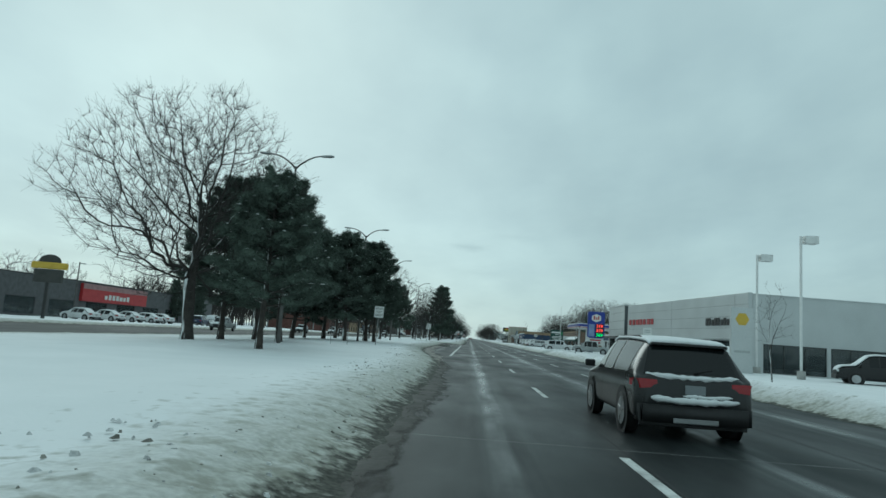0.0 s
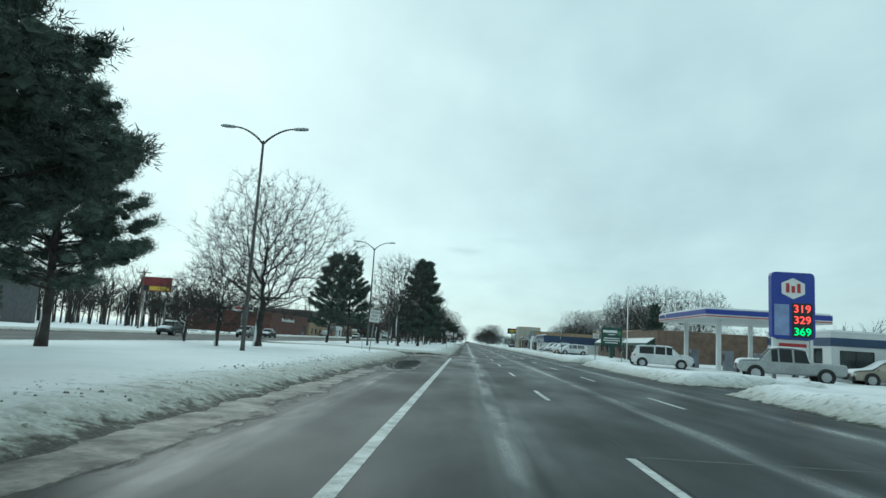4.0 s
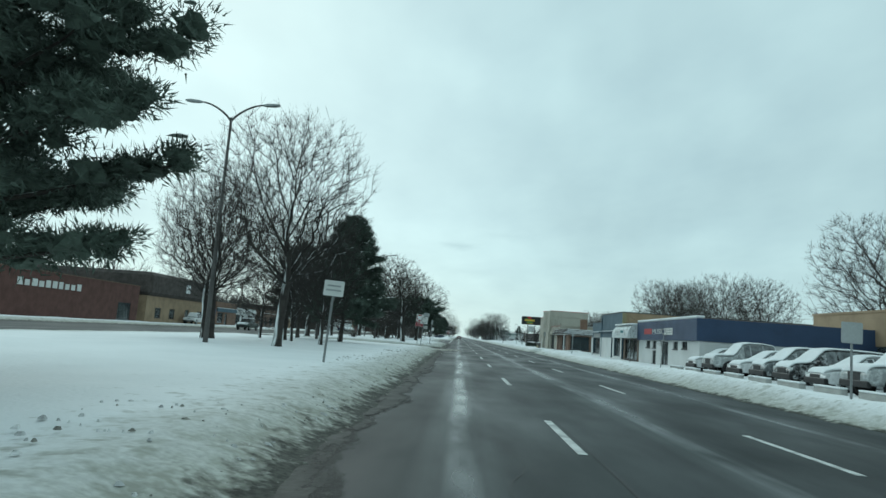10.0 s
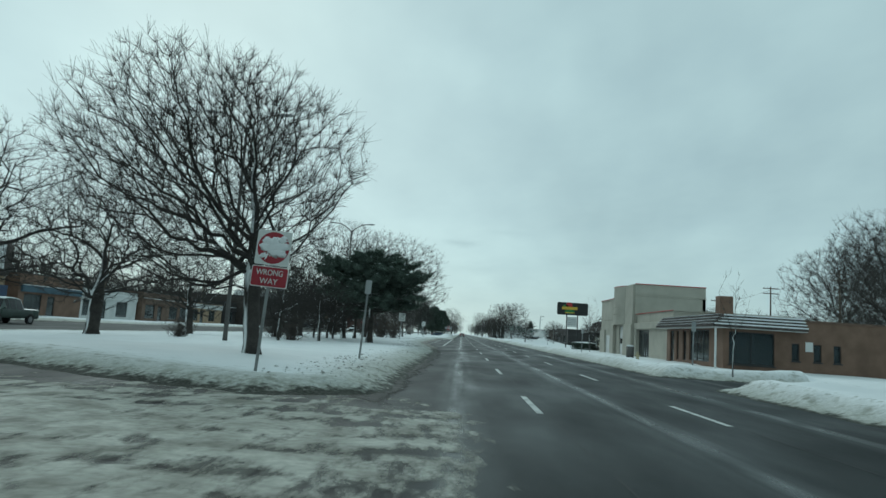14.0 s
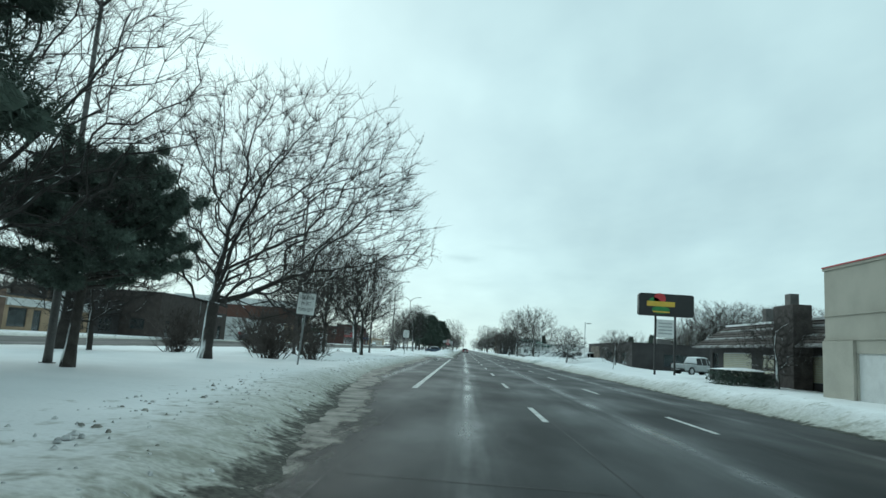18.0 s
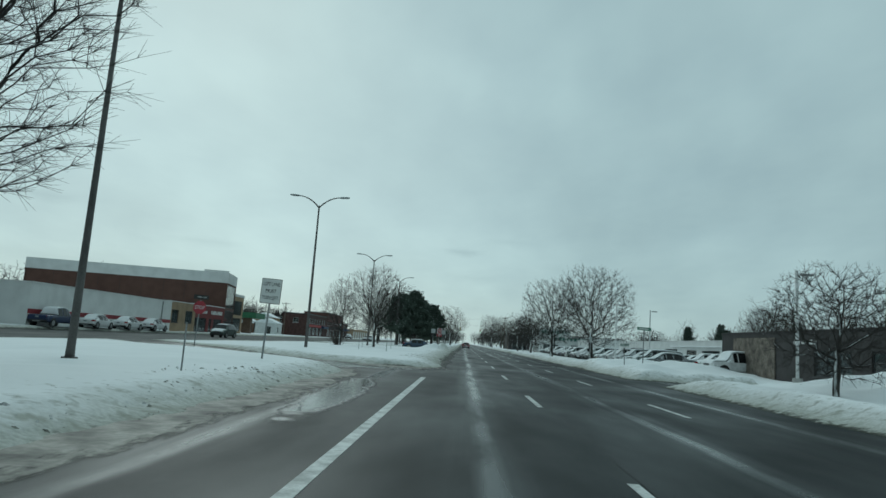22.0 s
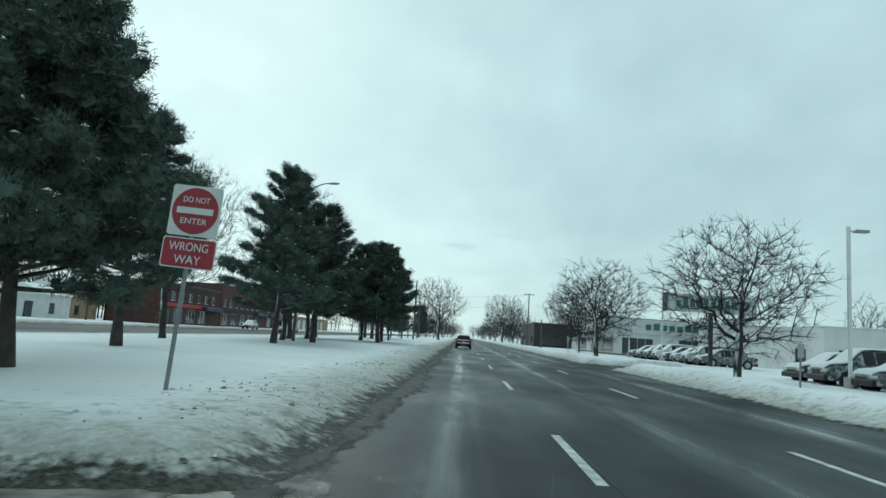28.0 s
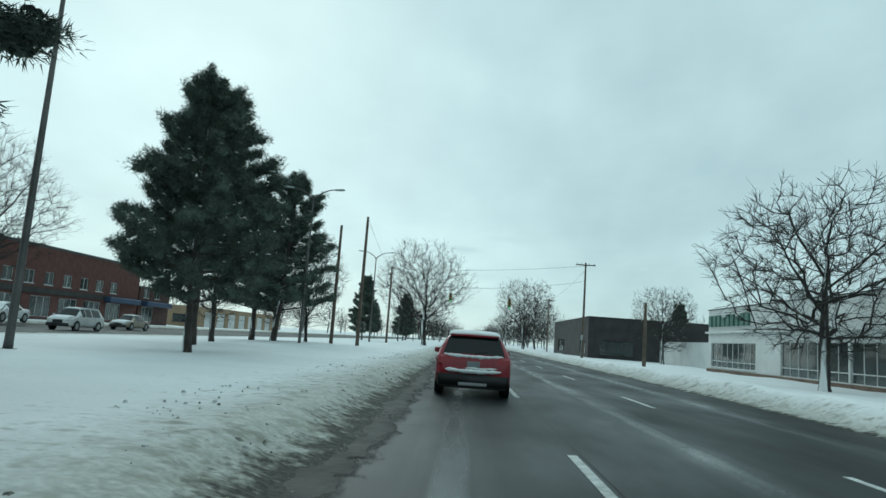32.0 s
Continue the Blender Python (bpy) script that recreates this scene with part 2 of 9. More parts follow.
def bark(name, col, snow):
    """Bark with wind-driven snow stuck to the side that faces back along the road."""
    m = mat(name, col, 0.9, var=0.45, scale=2.5, fine=18, bump=0.6)
    nt = m.node_tree
    b = nt.nodes["Principled BSDF"]
    N, Lk = nt.nodes.new, nt.links.new
    base = b.inputs["Base Color"].links[0].from_socket
    geo, tc, nz = N("ShaderNodeNewGeometry"), N("ShaderNodeTexCoord"), N("ShaderNodeTexNoise")
    nz.inputs["Scale"].default_value, nz.inputs["Detail"].default_value = 2.2, 4
    mp = N("ShaderNodeMapping")
    mp.inputs["Scale"].default_value = (1.4, 1.4, 0.3)
    Lk(tc.outputs["Object"], mp.inputs[0])
    Lk(mp.outputs[0], nz.inputs[0])
    d = N("ShaderNodeVectorMath")
    d.operation, d.inputs[1].default_value = "DOT_PRODUCT", (-0.58, -0.56, 0.5)
    Lk(geo.outputs["Normal"], d.inputs[0])
    a = N("ShaderNodeMath")
    a.operation = "MULTIPLY"
    Lk(d.outputs["Value"], a.inputs[0])
    Lk(nz.outputs[0], a.inputs[1])
    r = N("ShaderNodeMapRange")
    r.inputs[1].default_value, r.inputs[2].default_value = 0.47 - snow * 0.2, 0.56 - snow * 0.2
    Lk(a.outputs[0], r.inputs[0])
    mx = N("ShaderNodeMix")
    mx.data_type = "RGBA"
    mx.inputs[7].default_value = (0.78, 0.8, 0.8, 1)
    Lk(r.outputs[0], mx.inputs[0])
    Lk(base, mx.inputs[6])
    Lk(mx.outputs[2], b.inputs["Base Color"])
    return m


M_BARK = bark("bark_bare", (0.050, 0.044, 0.039), 0.78)
M_BOUGH = bark("bark_bough", (0.042, 0.038, 0.034), 0.12)
M_TWIG = mat("twigs", (0.046, 0.041, 0.037), 0.9, var=0.3, bump=0.3)
M_PINEBARK = bark("bark_pine", (0.062, 0.054, 0.047), 0.45)
M_NEEDLE = mat("pine_needles", (0.112, 0.145, 0.118), 0.75, var=0.5, scale=1.2, fine=6, bump=0, per_object=0.15, spec=0.2)
M_NEEDLESNOW = mat("snow_on_needles", (0.75, 0.78, 0.78), 0.8, var=0.1, bump=0.1)
M_SHRUB = mat("shrub_twigs", (0.10, 0.085, 0.075), 0.9, var=0.4, bump=0.2)
M_SNOW = mat("snow_cover", (0.80, 0.82, 0.83), 0.75, var=0.08, scale=1.2, fine=14, bump=0.25)
M_STEEL = mat("galvanised_steel", (0.30, 0.31, 0.31), 0.5, 0.6, var=0.3, scale=1, fine=30, bump=0.05)
M_DARKPOLE = mat("weathered_steel", (0.13, 0.125, 0.12), 0.55, 0.5, var=0.4, scale=0.8, fine=20, bump=0.1)
M_LAMP = mat("lamp_housing", (0.32, 0.34, 0.34), 0.5, 0.3, var=0.2, bump=0.05)
M_WOODPOLE = mat("utility_pole_wood", (0.14, 0.11, 0.085), 0.9, var=0.4, scale=2, fine=30, bump=0.4)
M_SIGNWHITE = mat("sign_white", (0.70, 0.71, 0.69), 0.45, var=0.12, scale=2, fine=30, bump=0.02)
M_SIGNRED = mat("sign_red", (0.33, 0.026, 0.042), 0.45, var=0.2, scale=2, fine=30, bump=0.02)
M_SIGNBLACK = mat("sign_black", (0.02, 0.02, 0.02), 0.5, var=0.1, bump=0.02)
M_SIGNGREY = mat("sign_back", (0.42, 0.44, 0.44), 0.4, 0.6, var=0.15, bump=0.02)
M_WHITEPAINT = mat("white_steel_paint", (0.72, 0.73, 0.72), 0.45, var=0.12, bump=0.03)
M_RUBBER = mat("tyre_rubber", (0.022, 0.022, 0.022), 0.85, var=0.3, bump=0.2)
M_RIM = mat("alloy_rim", (0.42, 0.43, 0.44), 0.3, 0.9, var=0.2, bump=0.02)
M_TRIM = mat("black_plastic_trim", (0.018, 0.018, 0.019), 0.55, var=0.4, scale=3, bump=0.1)
M_CARGLASS = mat("car_glass", (0.010, 0.012, 0.013), 0.08, var=0.1, bump=0.0, spec=0.35)
M_TAIL = mat("tail_light_lens", (0.30, 0.010, 0.016), 0.15, var=0.1, bump=0)
M_HEAD = mat("headlight_lens", (0.6, 0.62, 0.62), 0.1, var=0.1, bump=0)
M_PLATE = mat("number_plate", (0.24, 0.26, 0.275), 0.4, var=0.1, bump=0)
PAINT = {}
for nm, c in (("black", (0.010, 0.011, 0.012)), ("red", (0.26, 0.014, 0.026)), ("white", (0.70, 0.71, 0.71)), ("silver", (0.36, 0.38, 0.38)),
              ("grey", (0.10, 0.11, 0.115)), ("blue", (0.05, 0.085, 0.14)), ("navy", (0.02, 0.035, 0.09)), ("green", (0.05, 0.075, 0.065)), ("maroon", (0.16, 0.02, 0.025)), ("tan", (0.35, 0.31, 0.25))):
    PAINT[nm] = mat("car_paint_" + nm, c, 0.28, 0.0, var=0.25, scale=1.0, fine=9, bump=0.0, coat=0.3, spec=0.35)
M_WINGLASS = glass("window_glass", (0.26, 0.30, 0.31))
M_DARKIN = mat("dark_interior", (0.03, 0.03, 0.03), 0.9, var=0.3)
# ---------------- ground: snow, road, markings ----------------
def lattice(ix, iy, seed):
    h = (ix.astype(np.int64) * 374761393 + iy.astype(np.int64) * 668265263 + seed * 144665) & 0x7FFFFFFF
    h = ((h ^ (h >> 13)) * 1274126177) & 0x7FFFFFFF
    return ((h ^ (h >> 16)) & 0xFFFF) / 65535.0


def vnoise(x, y, seed):
    x, y = np.asarray(x, float), np.asarray(y, float)
    ix, iy = np.floor(x), np.floor(y)
    fx, fy = x - ix, y - iy
    fx, fy = fx * fx * (3 - 2 * fx), fy * fy * (3 - 2 * fy)
    a, b = lattice(ix, iy, seed), lattice(ix + 1, iy, seed)
    c, d = lattice(ix, iy + 1, seed), lattice(ix + 1, iy + 1, seed)
    return (a * (1 - fx) + b * fx) * (1 - fy) + (c * (1 - fx) + d * fx) * fy


def sstep(a, b, v):
    t = np.clip((v - a) / (b - a), 0, 1)
    return t * t * (3 - 2 * t)


KERB_L, KERB_R, OPP_R, OPP_L = -1.35, 9.2, -25.2, -38.6
# gaps in the median: near and far edge at the kerb, and their slant
CROSSINGS = ((113.0, 120.6, 0.95, 0.45), (216.0, 224.2, 0.6, 0.5), (344.5, 351.5, 0.95, 0.55), (412.2, 417.4, 0.3, 0.3))
TURN_LANES = ((26.0, 70.0, 119.0), (256.0, 298.0, 350.0))
DRIVES = ((86.5, 92.0), (118.0, 126.0), (236.0, 243.0), (350.0, 356.0), (453.0, 461.5))


def median_edge(y):
    e = KERB_L + 0.18 + 0.3 * sstep(400, 440, y)
    for a, b, c in TURN_LANES:
        e = np.where((y > a) & (y < c + 3), KERB_L + 0.1 - 3.2 * sstep(a, b, y), e)
    return e


def snow_distance(x, y):
    """Metres from the nearest pavement edge, positive on the snow."""
    med = np.minimum(median_edge(y) - x, x - OPP_R)
    for yn, yf, sn, sf in CROSSINGS:
        out = np.maximum(0, -x - 4.0)
        n, f = yn + sn * out, yf + sf * out
        f = np.maximum(f, n + 5.5)
        round_n = 2.2 * np.exp(-np.maximum(0, -x - 1.3) / 2.0)
        round_f = round_n * (0.35 if yn > 400 else 1.0)
        med = np.minimum(med, np.maximum(n - round_n - y, y - f - round_f))
    right = x - KERB_R
    for a, b in DRIVES:
        inside = np.minimum(y - a, b - y)
        right = np.where((inside > 0) & (x < 17), np.minimum(right, -inside * 0.5), right)
        right = np.where((inside <= 0) & (inside > -3) & (x < 17), np.minimum(right, np.maximum(0.0, -inside)), right)
    d = np.where(x > 4, right, np.where(x < -31.9, OPP_L - x, med))
    return d + (vnoise(x * 1.3, y * 0.8, 3) - 0.5) * 0.26 + (vnoise(x * 4, y * 3, 4) - 0.5) * 0.16


def snow_depth(x):
    """Height of the lying snow: deep beside the near road, thin towards the far carriageway."""
    x = np.asarray(x, float)
    return np.where((x < -10) & (x > -32), 0.32 - 0.25 * sstep(11, 22, -x), 0.32)


def build_ground():
    xs = np.unique(np.round(np.concatenate([
        [-3500, -1500, -700, -400, -250, -170, -120, -90, -75, -65, -58, -52, -48, -45, -43, -41],
        np.arange(-40, -37.9, 0.3), [-36, -33, -30, -28], np.arange(-26.5, -24, 0.3), np.arange(-23.5, -10, 0.9), np.arange(-10, -5.6, 0.32),
        np.arange(-5.6, -0.9, 0.115), [0, 3, 6, 8.2], np.arange(8.6, 12.4, 0.13), np.arange(12.6, 18, 0.5),
        [19, 21, 24, 27, 31, 36, 42, 50, 60, 75, 90, 120, 170, 250, 400, 700, 1500, 3500]]), 3))
    ys = np.unique(np.round(np.concatenate([[-800, -300, -120, -60, -30, -15, -8], np.arange(-4, 530, 0.21), np.arange(530, 640, 1.5),
                                            [650, 670, 700, 740, 800, 900, 1100, 1500, 2200, 4000]]), 3))
    X, Y = np.meshgrid(xs, ys)
    d = snow_distance(X, Y)
    near = np.clip(1 - d / 3.2, 0, 1)
    z = snow_depth(X) * sstep(-0.05, 1.5, d) - 0.07 * (1 - sstep(-0.25, 0.05, d))
    # lumps thrown up by the plough, thinning out from the kerb, and trodden dents further in
    lump = np.clip(vnoise(X * 3.4 + Y * 0.7, Y * 3.0 - X * 0.9, 11) - 0.60, 0, 1) * 0.15 - np.clip(vnoise(X * 2.3 - Y * 0.5, Y * 2.1 + X * 0.6, 12) - 0.66, 0, 1) * 0.16
    z += sstep(0.1, 0.8, d) * near * np.where(X > 4, 1.0, 0.8) * (lump + (vnoise(X * 1.3 + Y * 0.4, Y * 1.2 - X * 0.3, 16) - 0.5) * 0.05)
    z += sstep(0.5, 3, d) * ((vnoise(X * 0.25, Y * 0.2, 13) - 0.5) * 0.16 * (0.3 + 2.2 * snow_depth(X)) + (vnoise(X * 1.1, Y * 0.9, 14) - 0.5) * 0.05)
    bank = (X > 6) & (X < 20)
    z += np.where(bank, 0.26 * np.exp(-((d - 1.5) / 0.9) ** 2) * (0.35 + vnoise(X * 0.8, Y * 0.35, 15)), 0)
    # ploughed heaps
    for hx, hy, hr, hh in ((16.5, 344, 3.4, 1.0), (13.5, 373.5, 3.0, 0.55), (17.0, 369.5, 4.0, 0.75), (12.2, 361.5, 1.6, 0.5), (-4.2, 408.8, 1.5, 0.75), (-2.8, 410.2, 0.7, 0.8), (14.5, 330, 2.5, 0.6)):
        z += hh * np.exp(-(((X - hx) / hr) ** 2 + ((Y - hy) / (hr * 0.8)) ** 2)) * (0.8 + 0.5 * vnoise(X * 1.5, Y * 1.5, 21))
    n = len(xs)
    verts = np.stack([X, Y, z], -1).reshape(-1, 3)
    i = (np.arange(len(ys) - 1)[:, None] * n + np.arange(n - 1)[None, :]).reshape(-1)
    faces = np.stack([i, i + 1, i + 1 + n, i + n], 1)
    me = bpy.data.meshes.new("ground")
    me.from_pydata(verts.tolist(), [], faces.tolist())
    me.shade_smooth()
    at = me.attributes.new("edge_distance", "FLOAT", "POINT")
    turn = sstep(276, 290, Y) * (1 - sstep(356, 364, Y)) * 0.38
    worn = 1 - 0.14 * sstep(400, 428, Y)
    soil = np.where(X > 4, d * 1.7 + 0.25, d * worn * (1 + turn) + turn)   # the right-hand bank stays cleaner
    at.data.foreach_set("value", soil.reshape(-1).astype(np.float32))
    return me


def snow_ground_material():
    m = bpy.data.materials.new("snow_ground")
    m.use_nodes = True
    nt = m.node_tree
    b = nt.nodes["Principled BSDF"]
    N, Lk = nt.nodes.new, nt.links.new
    at, geo = N("ShaderNodeAttribute"), N("ShaderNodeNewGeometry")
    at.attribute_name = "edge_distance"

    def nz(sc, det, vec=None):
        n = N("ShaderNodeTexNoise")
        n.inputs["Scale"].default_value, n.inputs["Detail"].default_value = sc, det
        Lk(vec or geo.outputs["Position"], n.inputs[0])
        return n.outputs[0]

    def math_(op, a, c):
        n = N("ShaderNodeMath")
        n.operation = op
        for k, v in ((0, a), (1, c)):
            if isinstance(v, (int, float)):
                n.inputs[k].default_value = v
            else:
                Lk(v, n.inputs[k])
        return n.outputs[0]

    def rng(v, a, c, lo=0.0, hi=1.0):
        n = N("ShaderNodeMapRange")
        for k, q in ((1, a), (2, c), (3, lo), (4, hi)):
            n.inputs[k].default_value = q
        Lk(v, n.inputs[0])
        return n.outputs[0]

    def mixc(f, a, c):
        n = N("ShaderNodeMix")
        n.data_type = "RGBA"
        Lk(f, n.inputs[0])
        for k, v in ((6, a), (7, c)):
            if isinstance(v, tuple):
                n.inputs[k].default_value = (*v, 1)
            else:
                Lk(v, n.inputs[k])
        return n.outputs[2]

    big, midn, fin = nz(0.35, 4), nz(2.6, 5), nz(14, 4)
    d = at.outputs["Fac"]
    # clods of grit and turf thrown up within a few metres of the kerb
    reach = math_("ADD", d, math_("ADD", math_("MULTIPLY", math_("SUBTRACT", midn, 0.5), 1.0), math_("MULTIPLY", math_("SUBTRACT", nz(7.5, 3), 0.5), 0.9)))
    slush = rng(reach, 0.34, 0.66, 1.0, 0.0)
    grime = rng(reach, 0.35, 2.5, 0.95, 0.0)
    # turf and grit showing through in patches, fewer the further from the kerb
    bare = math_("ADD", math_("MULTIPLY", nz(2.7, 3), 0.6), math_("MULTIPLY", nz(6.5, 4), 0.4))
    patchy = math_("SUBTRACT", bare, rng(d, 0.4, 4.4, 0.462, 0.665))
    specks = math_("MULTIPLY", rng(patchy, -0.02, 0.13, 0.0, 0.78), rng(d, 3.6, 5.2, 1.0, 0.0))
    clean = mixc(rng(big, 0.35, 0.7), (0.80, 0.82, 0.83), (0.74, 0.765, 0.775))
    dirty = mixc(rng(fin, 0.35, 0.65), (0.40, 0.41, 0.36), (0.20, 0.205, 0.165))
    # grit at the kerb foot, coloured near black to include the bank's shade
    earth = mixc(rng(fin, 0.4, 0.6), (0.022, 0.024, 0.020), (0.062, 0.066, 0.054))
    c = mixc(grime, clean, dirty)
    c = mixc(specks, c, mixc(rng(big, 0.4, 0.6), (0.20, 0.205, 0.165), (0.32, 0.33, 0.285)))
    c = mixc(slush, c, earth)
    Lk(c, b.inputs["Base Color"])
    Lk(rng(slush, 0, 1, 0.85, 0.7), b.inputs["Roughness"])
    Lk(rng(slush, 0, 1, 0.4, 0.12), b.inputs["Specular IOR Level"])
    bp = N("ShaderNodeBump")
    bp.inputs["Strength"].default_value, bp.inputs["Distance"].default_value = 0.5, 0.04
    Lk(math_("ADD", midn, math_("MULTIPLY", fin, 0.5)), bp.inputs["Height"])
    Lk(bp.outputs[0], b.inputs["Normal"])
    return m


def snow_height(x, y):
    d = snow_distance(np.array([x], float), np.array([y], float))[0]
    return d, float(snow_depth(x)) * float(sstep(-0.05, 1.5, np.array([d]))[0])


ground = new("ground", build_ground())
ground.data.materials.append(snow_ground_material())
tagged(ground, "snow-covered grass verges with grimy slush along the kerbs", "ground", kind="structure")


def asphalt_material():
    m = bpy.data.materials.new("wet_asphalt")
    m.use_nodes = True
    nt = m.node_tree
    b = nt.nodes["Principled BSDF"]
    N, Lk = nt.nodes.new, nt.links.new
    geo = N("ShaderNodeNewGeometry")

    def nz(scale3, sc, det):
        mp, n = N("ShaderNodeMapping"), N("ShaderNodeTexNoise")
        mp.inputs["Scale"].default_value = scale3
        n.inputs["Scale"].default_value, n.inputs["Detail"].default_value = sc, det
        Lk(geo.outputs["Position"], mp.inputs[0])
        Lk(mp.outputs[0], n.inputs[0])
        return n.outputs[0]

    def rng(v, a, c, lo=0.0, hi=1.0):
        n = N("ShaderNodeMapRange")
        for k, q in ((1, a), (2, c), (3, lo), (4, hi)):
            n.inputs[k].default_value = q
        Lk(v, n.inputs[0])
        return n.outputs[0]

    def mixc(f, a, c):
        n = N("ShaderNodeMix")
        n.data_type = "RGBA"
        Lk(f, n.inputs[0])
        for k, v in ((6, a), (7, c)):
            if isinstance(v, tuple):
                n.inputs[k].default_value = (*v, 1)
            else:
                Lk(v, n.inputs[k])
        return n.outputs[2]

    def math_(op, a, c):
        n = N("ShaderNodeMath")
        n.operation = op
        for k, v in ((0, a), (1, c)):
            if isinstance(v, (int, float)):
                n.inputs[k].default_value = v
            else:
                Lk(v, n.inputs[k])
        return n.outputs[0]

    streak = nz((1.6, 0.045, 1), 1.0, 5)     # long streaks along the lanes
    patch = nz((0.5, 0.16, 1), 1.0, 4)
    grain = nz((1, 1, 1), 45, 3)
    # wheel tracks: bands across the lanes, 3.55 m apart
    sep = N("ShaderNodeSeparateXYZ")
    Lk(geo.outputs["Position"], sep.inputs[0])
    ph = math_("MULTIPLY", math_("ADD", math_("SUBTRACT", sep.outputs[0], 0.27), math_("MULTIPLY", math_("SUBTRACT", patch, 0.5), 0.35)), 2 * math.pi / 3.55)
    band = math_("COSINE", ph, 0.0)          # 1 between the tracks, at the middle of each lane
    middle = rng(band, 0.55, 1.0)
    # wet sheen down the lane middles, put into the base colour as a paler tone
    lane_sheen = math_("MULTIPLY", middle, rng(streak, 0.35, 0.62))
    c = mixc(rng(streak, 0.35, 0.65), (0.0115, 0.014, 0.015), (0.021, 0.0255, 0.026))
    c = mixc(math_("MULTIPLY", lane_sheen, 0.8), c, (0.043, 0.050, 0.050))
    c = mixc(rng(grain, 0.55, 0.75, 0.0, 0.3), c, (0.054, 0.06, 0.06))
    # a stretch between y 204 and 408 with a darker base colour
    dark_run = math_("MULTIPLY", rng(sep.outputs[1], 204, 216), rng(sep.outputs[1], 396, 408, 0.62, 0.0))
    c = mixc(dark_run, c, (0.014, 0.015, 0.016))
    far = rng(sep.outputs[0], -20, -24)      # the far carriageway is a paler grey and rougher
    c = mixc(far, c, mixc(rng(streak, 0.35, 0.65), (0.060, 0.062, 0.060), (0.13, 0.133, 0.13)))
    Lk(c, b.inputs["Base Color"])
    wet = math_("ADD", rng(patch, 0.3, 0.7, 0.34, 0.58), math_("MULTIPLY", far, 0.35))
    # a polished, wet ribbon runs down the middle of each lane, broken by drier patches
    broken = rng(nz((1.2, 0.35, 1), 1.0, 4), 0.38, 0.56)
    ribbon = math_("MULTIPLY", math_("MULTIPLY", rng(band, 0.93, 0.995), broken), rng(streak, 0.3, 0.6, 0.45, 1.0))
    Lk(math_("SUBTRACT", math_("SUBTRACT", wet, math_("MULTIPLY", math_("MULTIPLY", middle, rng(streak, 0.38, 0.58)), 0.12)), math_("MULTIPLY", ribbon, 0.14)), b.inputs["Roughness"])
    # the same stretch gets a lower specular level
    dull_run = math_("MULTIPLY", rng(sep.outputs[1], 204, 216), rng(sep.outputs[1], 396, 408, 1.0, 0.0))
    Lk(math_("ADD", math_("ADD", rng(dull_run, 0, 1, 0.085, 0.065), rng(sep.outputs[1], 440, 480, 0.0, 0.05)), math_("MULTIPLY", ribbon, rng(dull_run, 0, 1, 0.12, 0.05))), b.inputs["Specular IOR Level"])
    bp = N("ShaderNodeBump")
    bp.inputs["Strength"].default_value, bp.inputs["Distance"].default_value = 0.25, 0.01
    Lk(grain, bp.inputs["Height"])
    Lk(bp.outputs[0], b.inputs["Normal"])
    return m


def box_bm(bm, x0, x1, y0, y1, z0, z1, m=None):
    vs = [bm.verts.new(p) for p in ((x0, y0, z0), (x1, y0, z0), (x1, y1, z0), (x0, y1, z0), (x0, y0, z1), (x1, y0, z1), (x1, y1, z1), (x0, y1, z1))]
    if m is not None:
        for v in vs:
            v.co = m @ v.co
    for f in ((3, 2, 1, 0), (4, 5, 6, 7), (0, 1, 5, 4), (1, 2, 6, 5), (2, 3, 7, 6), (3, 0, 4, 7)):
        bm.faces.new([vs[k] for k in f])
    return vs


def mesh_of(name, bm, material, smooth=False):
    me = bpy.data.meshes.new(name)
    bm.to_mesh(me)
    bm.free()
    if material is not None:
        me.materials.append(material)
    if smooth:
        me.shade_smooth()
    return me


def part(name, bm, material, parent, label="", smooth=False):
    """One mesh object under a thing or a part; bm may be a bmesh or a finished mesh."""
    me = bm if isinstance(bm, bpy.types.Mesh) else mesh_of(name, bm, material, smooth)
    ob = new(name, me)
    ob.parent = parent
    if label:
        ob["label"] = label
    return ob


def boxes(name, lst, material, parent, label="", bevel=0.0):
    bm = bmesh.new()
    for b in lst:
        box_bm(bm, *b)
    if bevel:
        bmesh.ops.bevel(bm, geom=bm.edges[:], offset=bevel, segments=1, affect="EDGES")
    return part(name, bm, material, parent, label)


def thing(name, x, y, z=0.0, rz=0.0, label="", category="", group="", kind=""):
    ob = new(name)
    ob.matrix_world = pose(x, y, z, 0, 0, rz)
    return tagged(ob, label, category, group, kind)


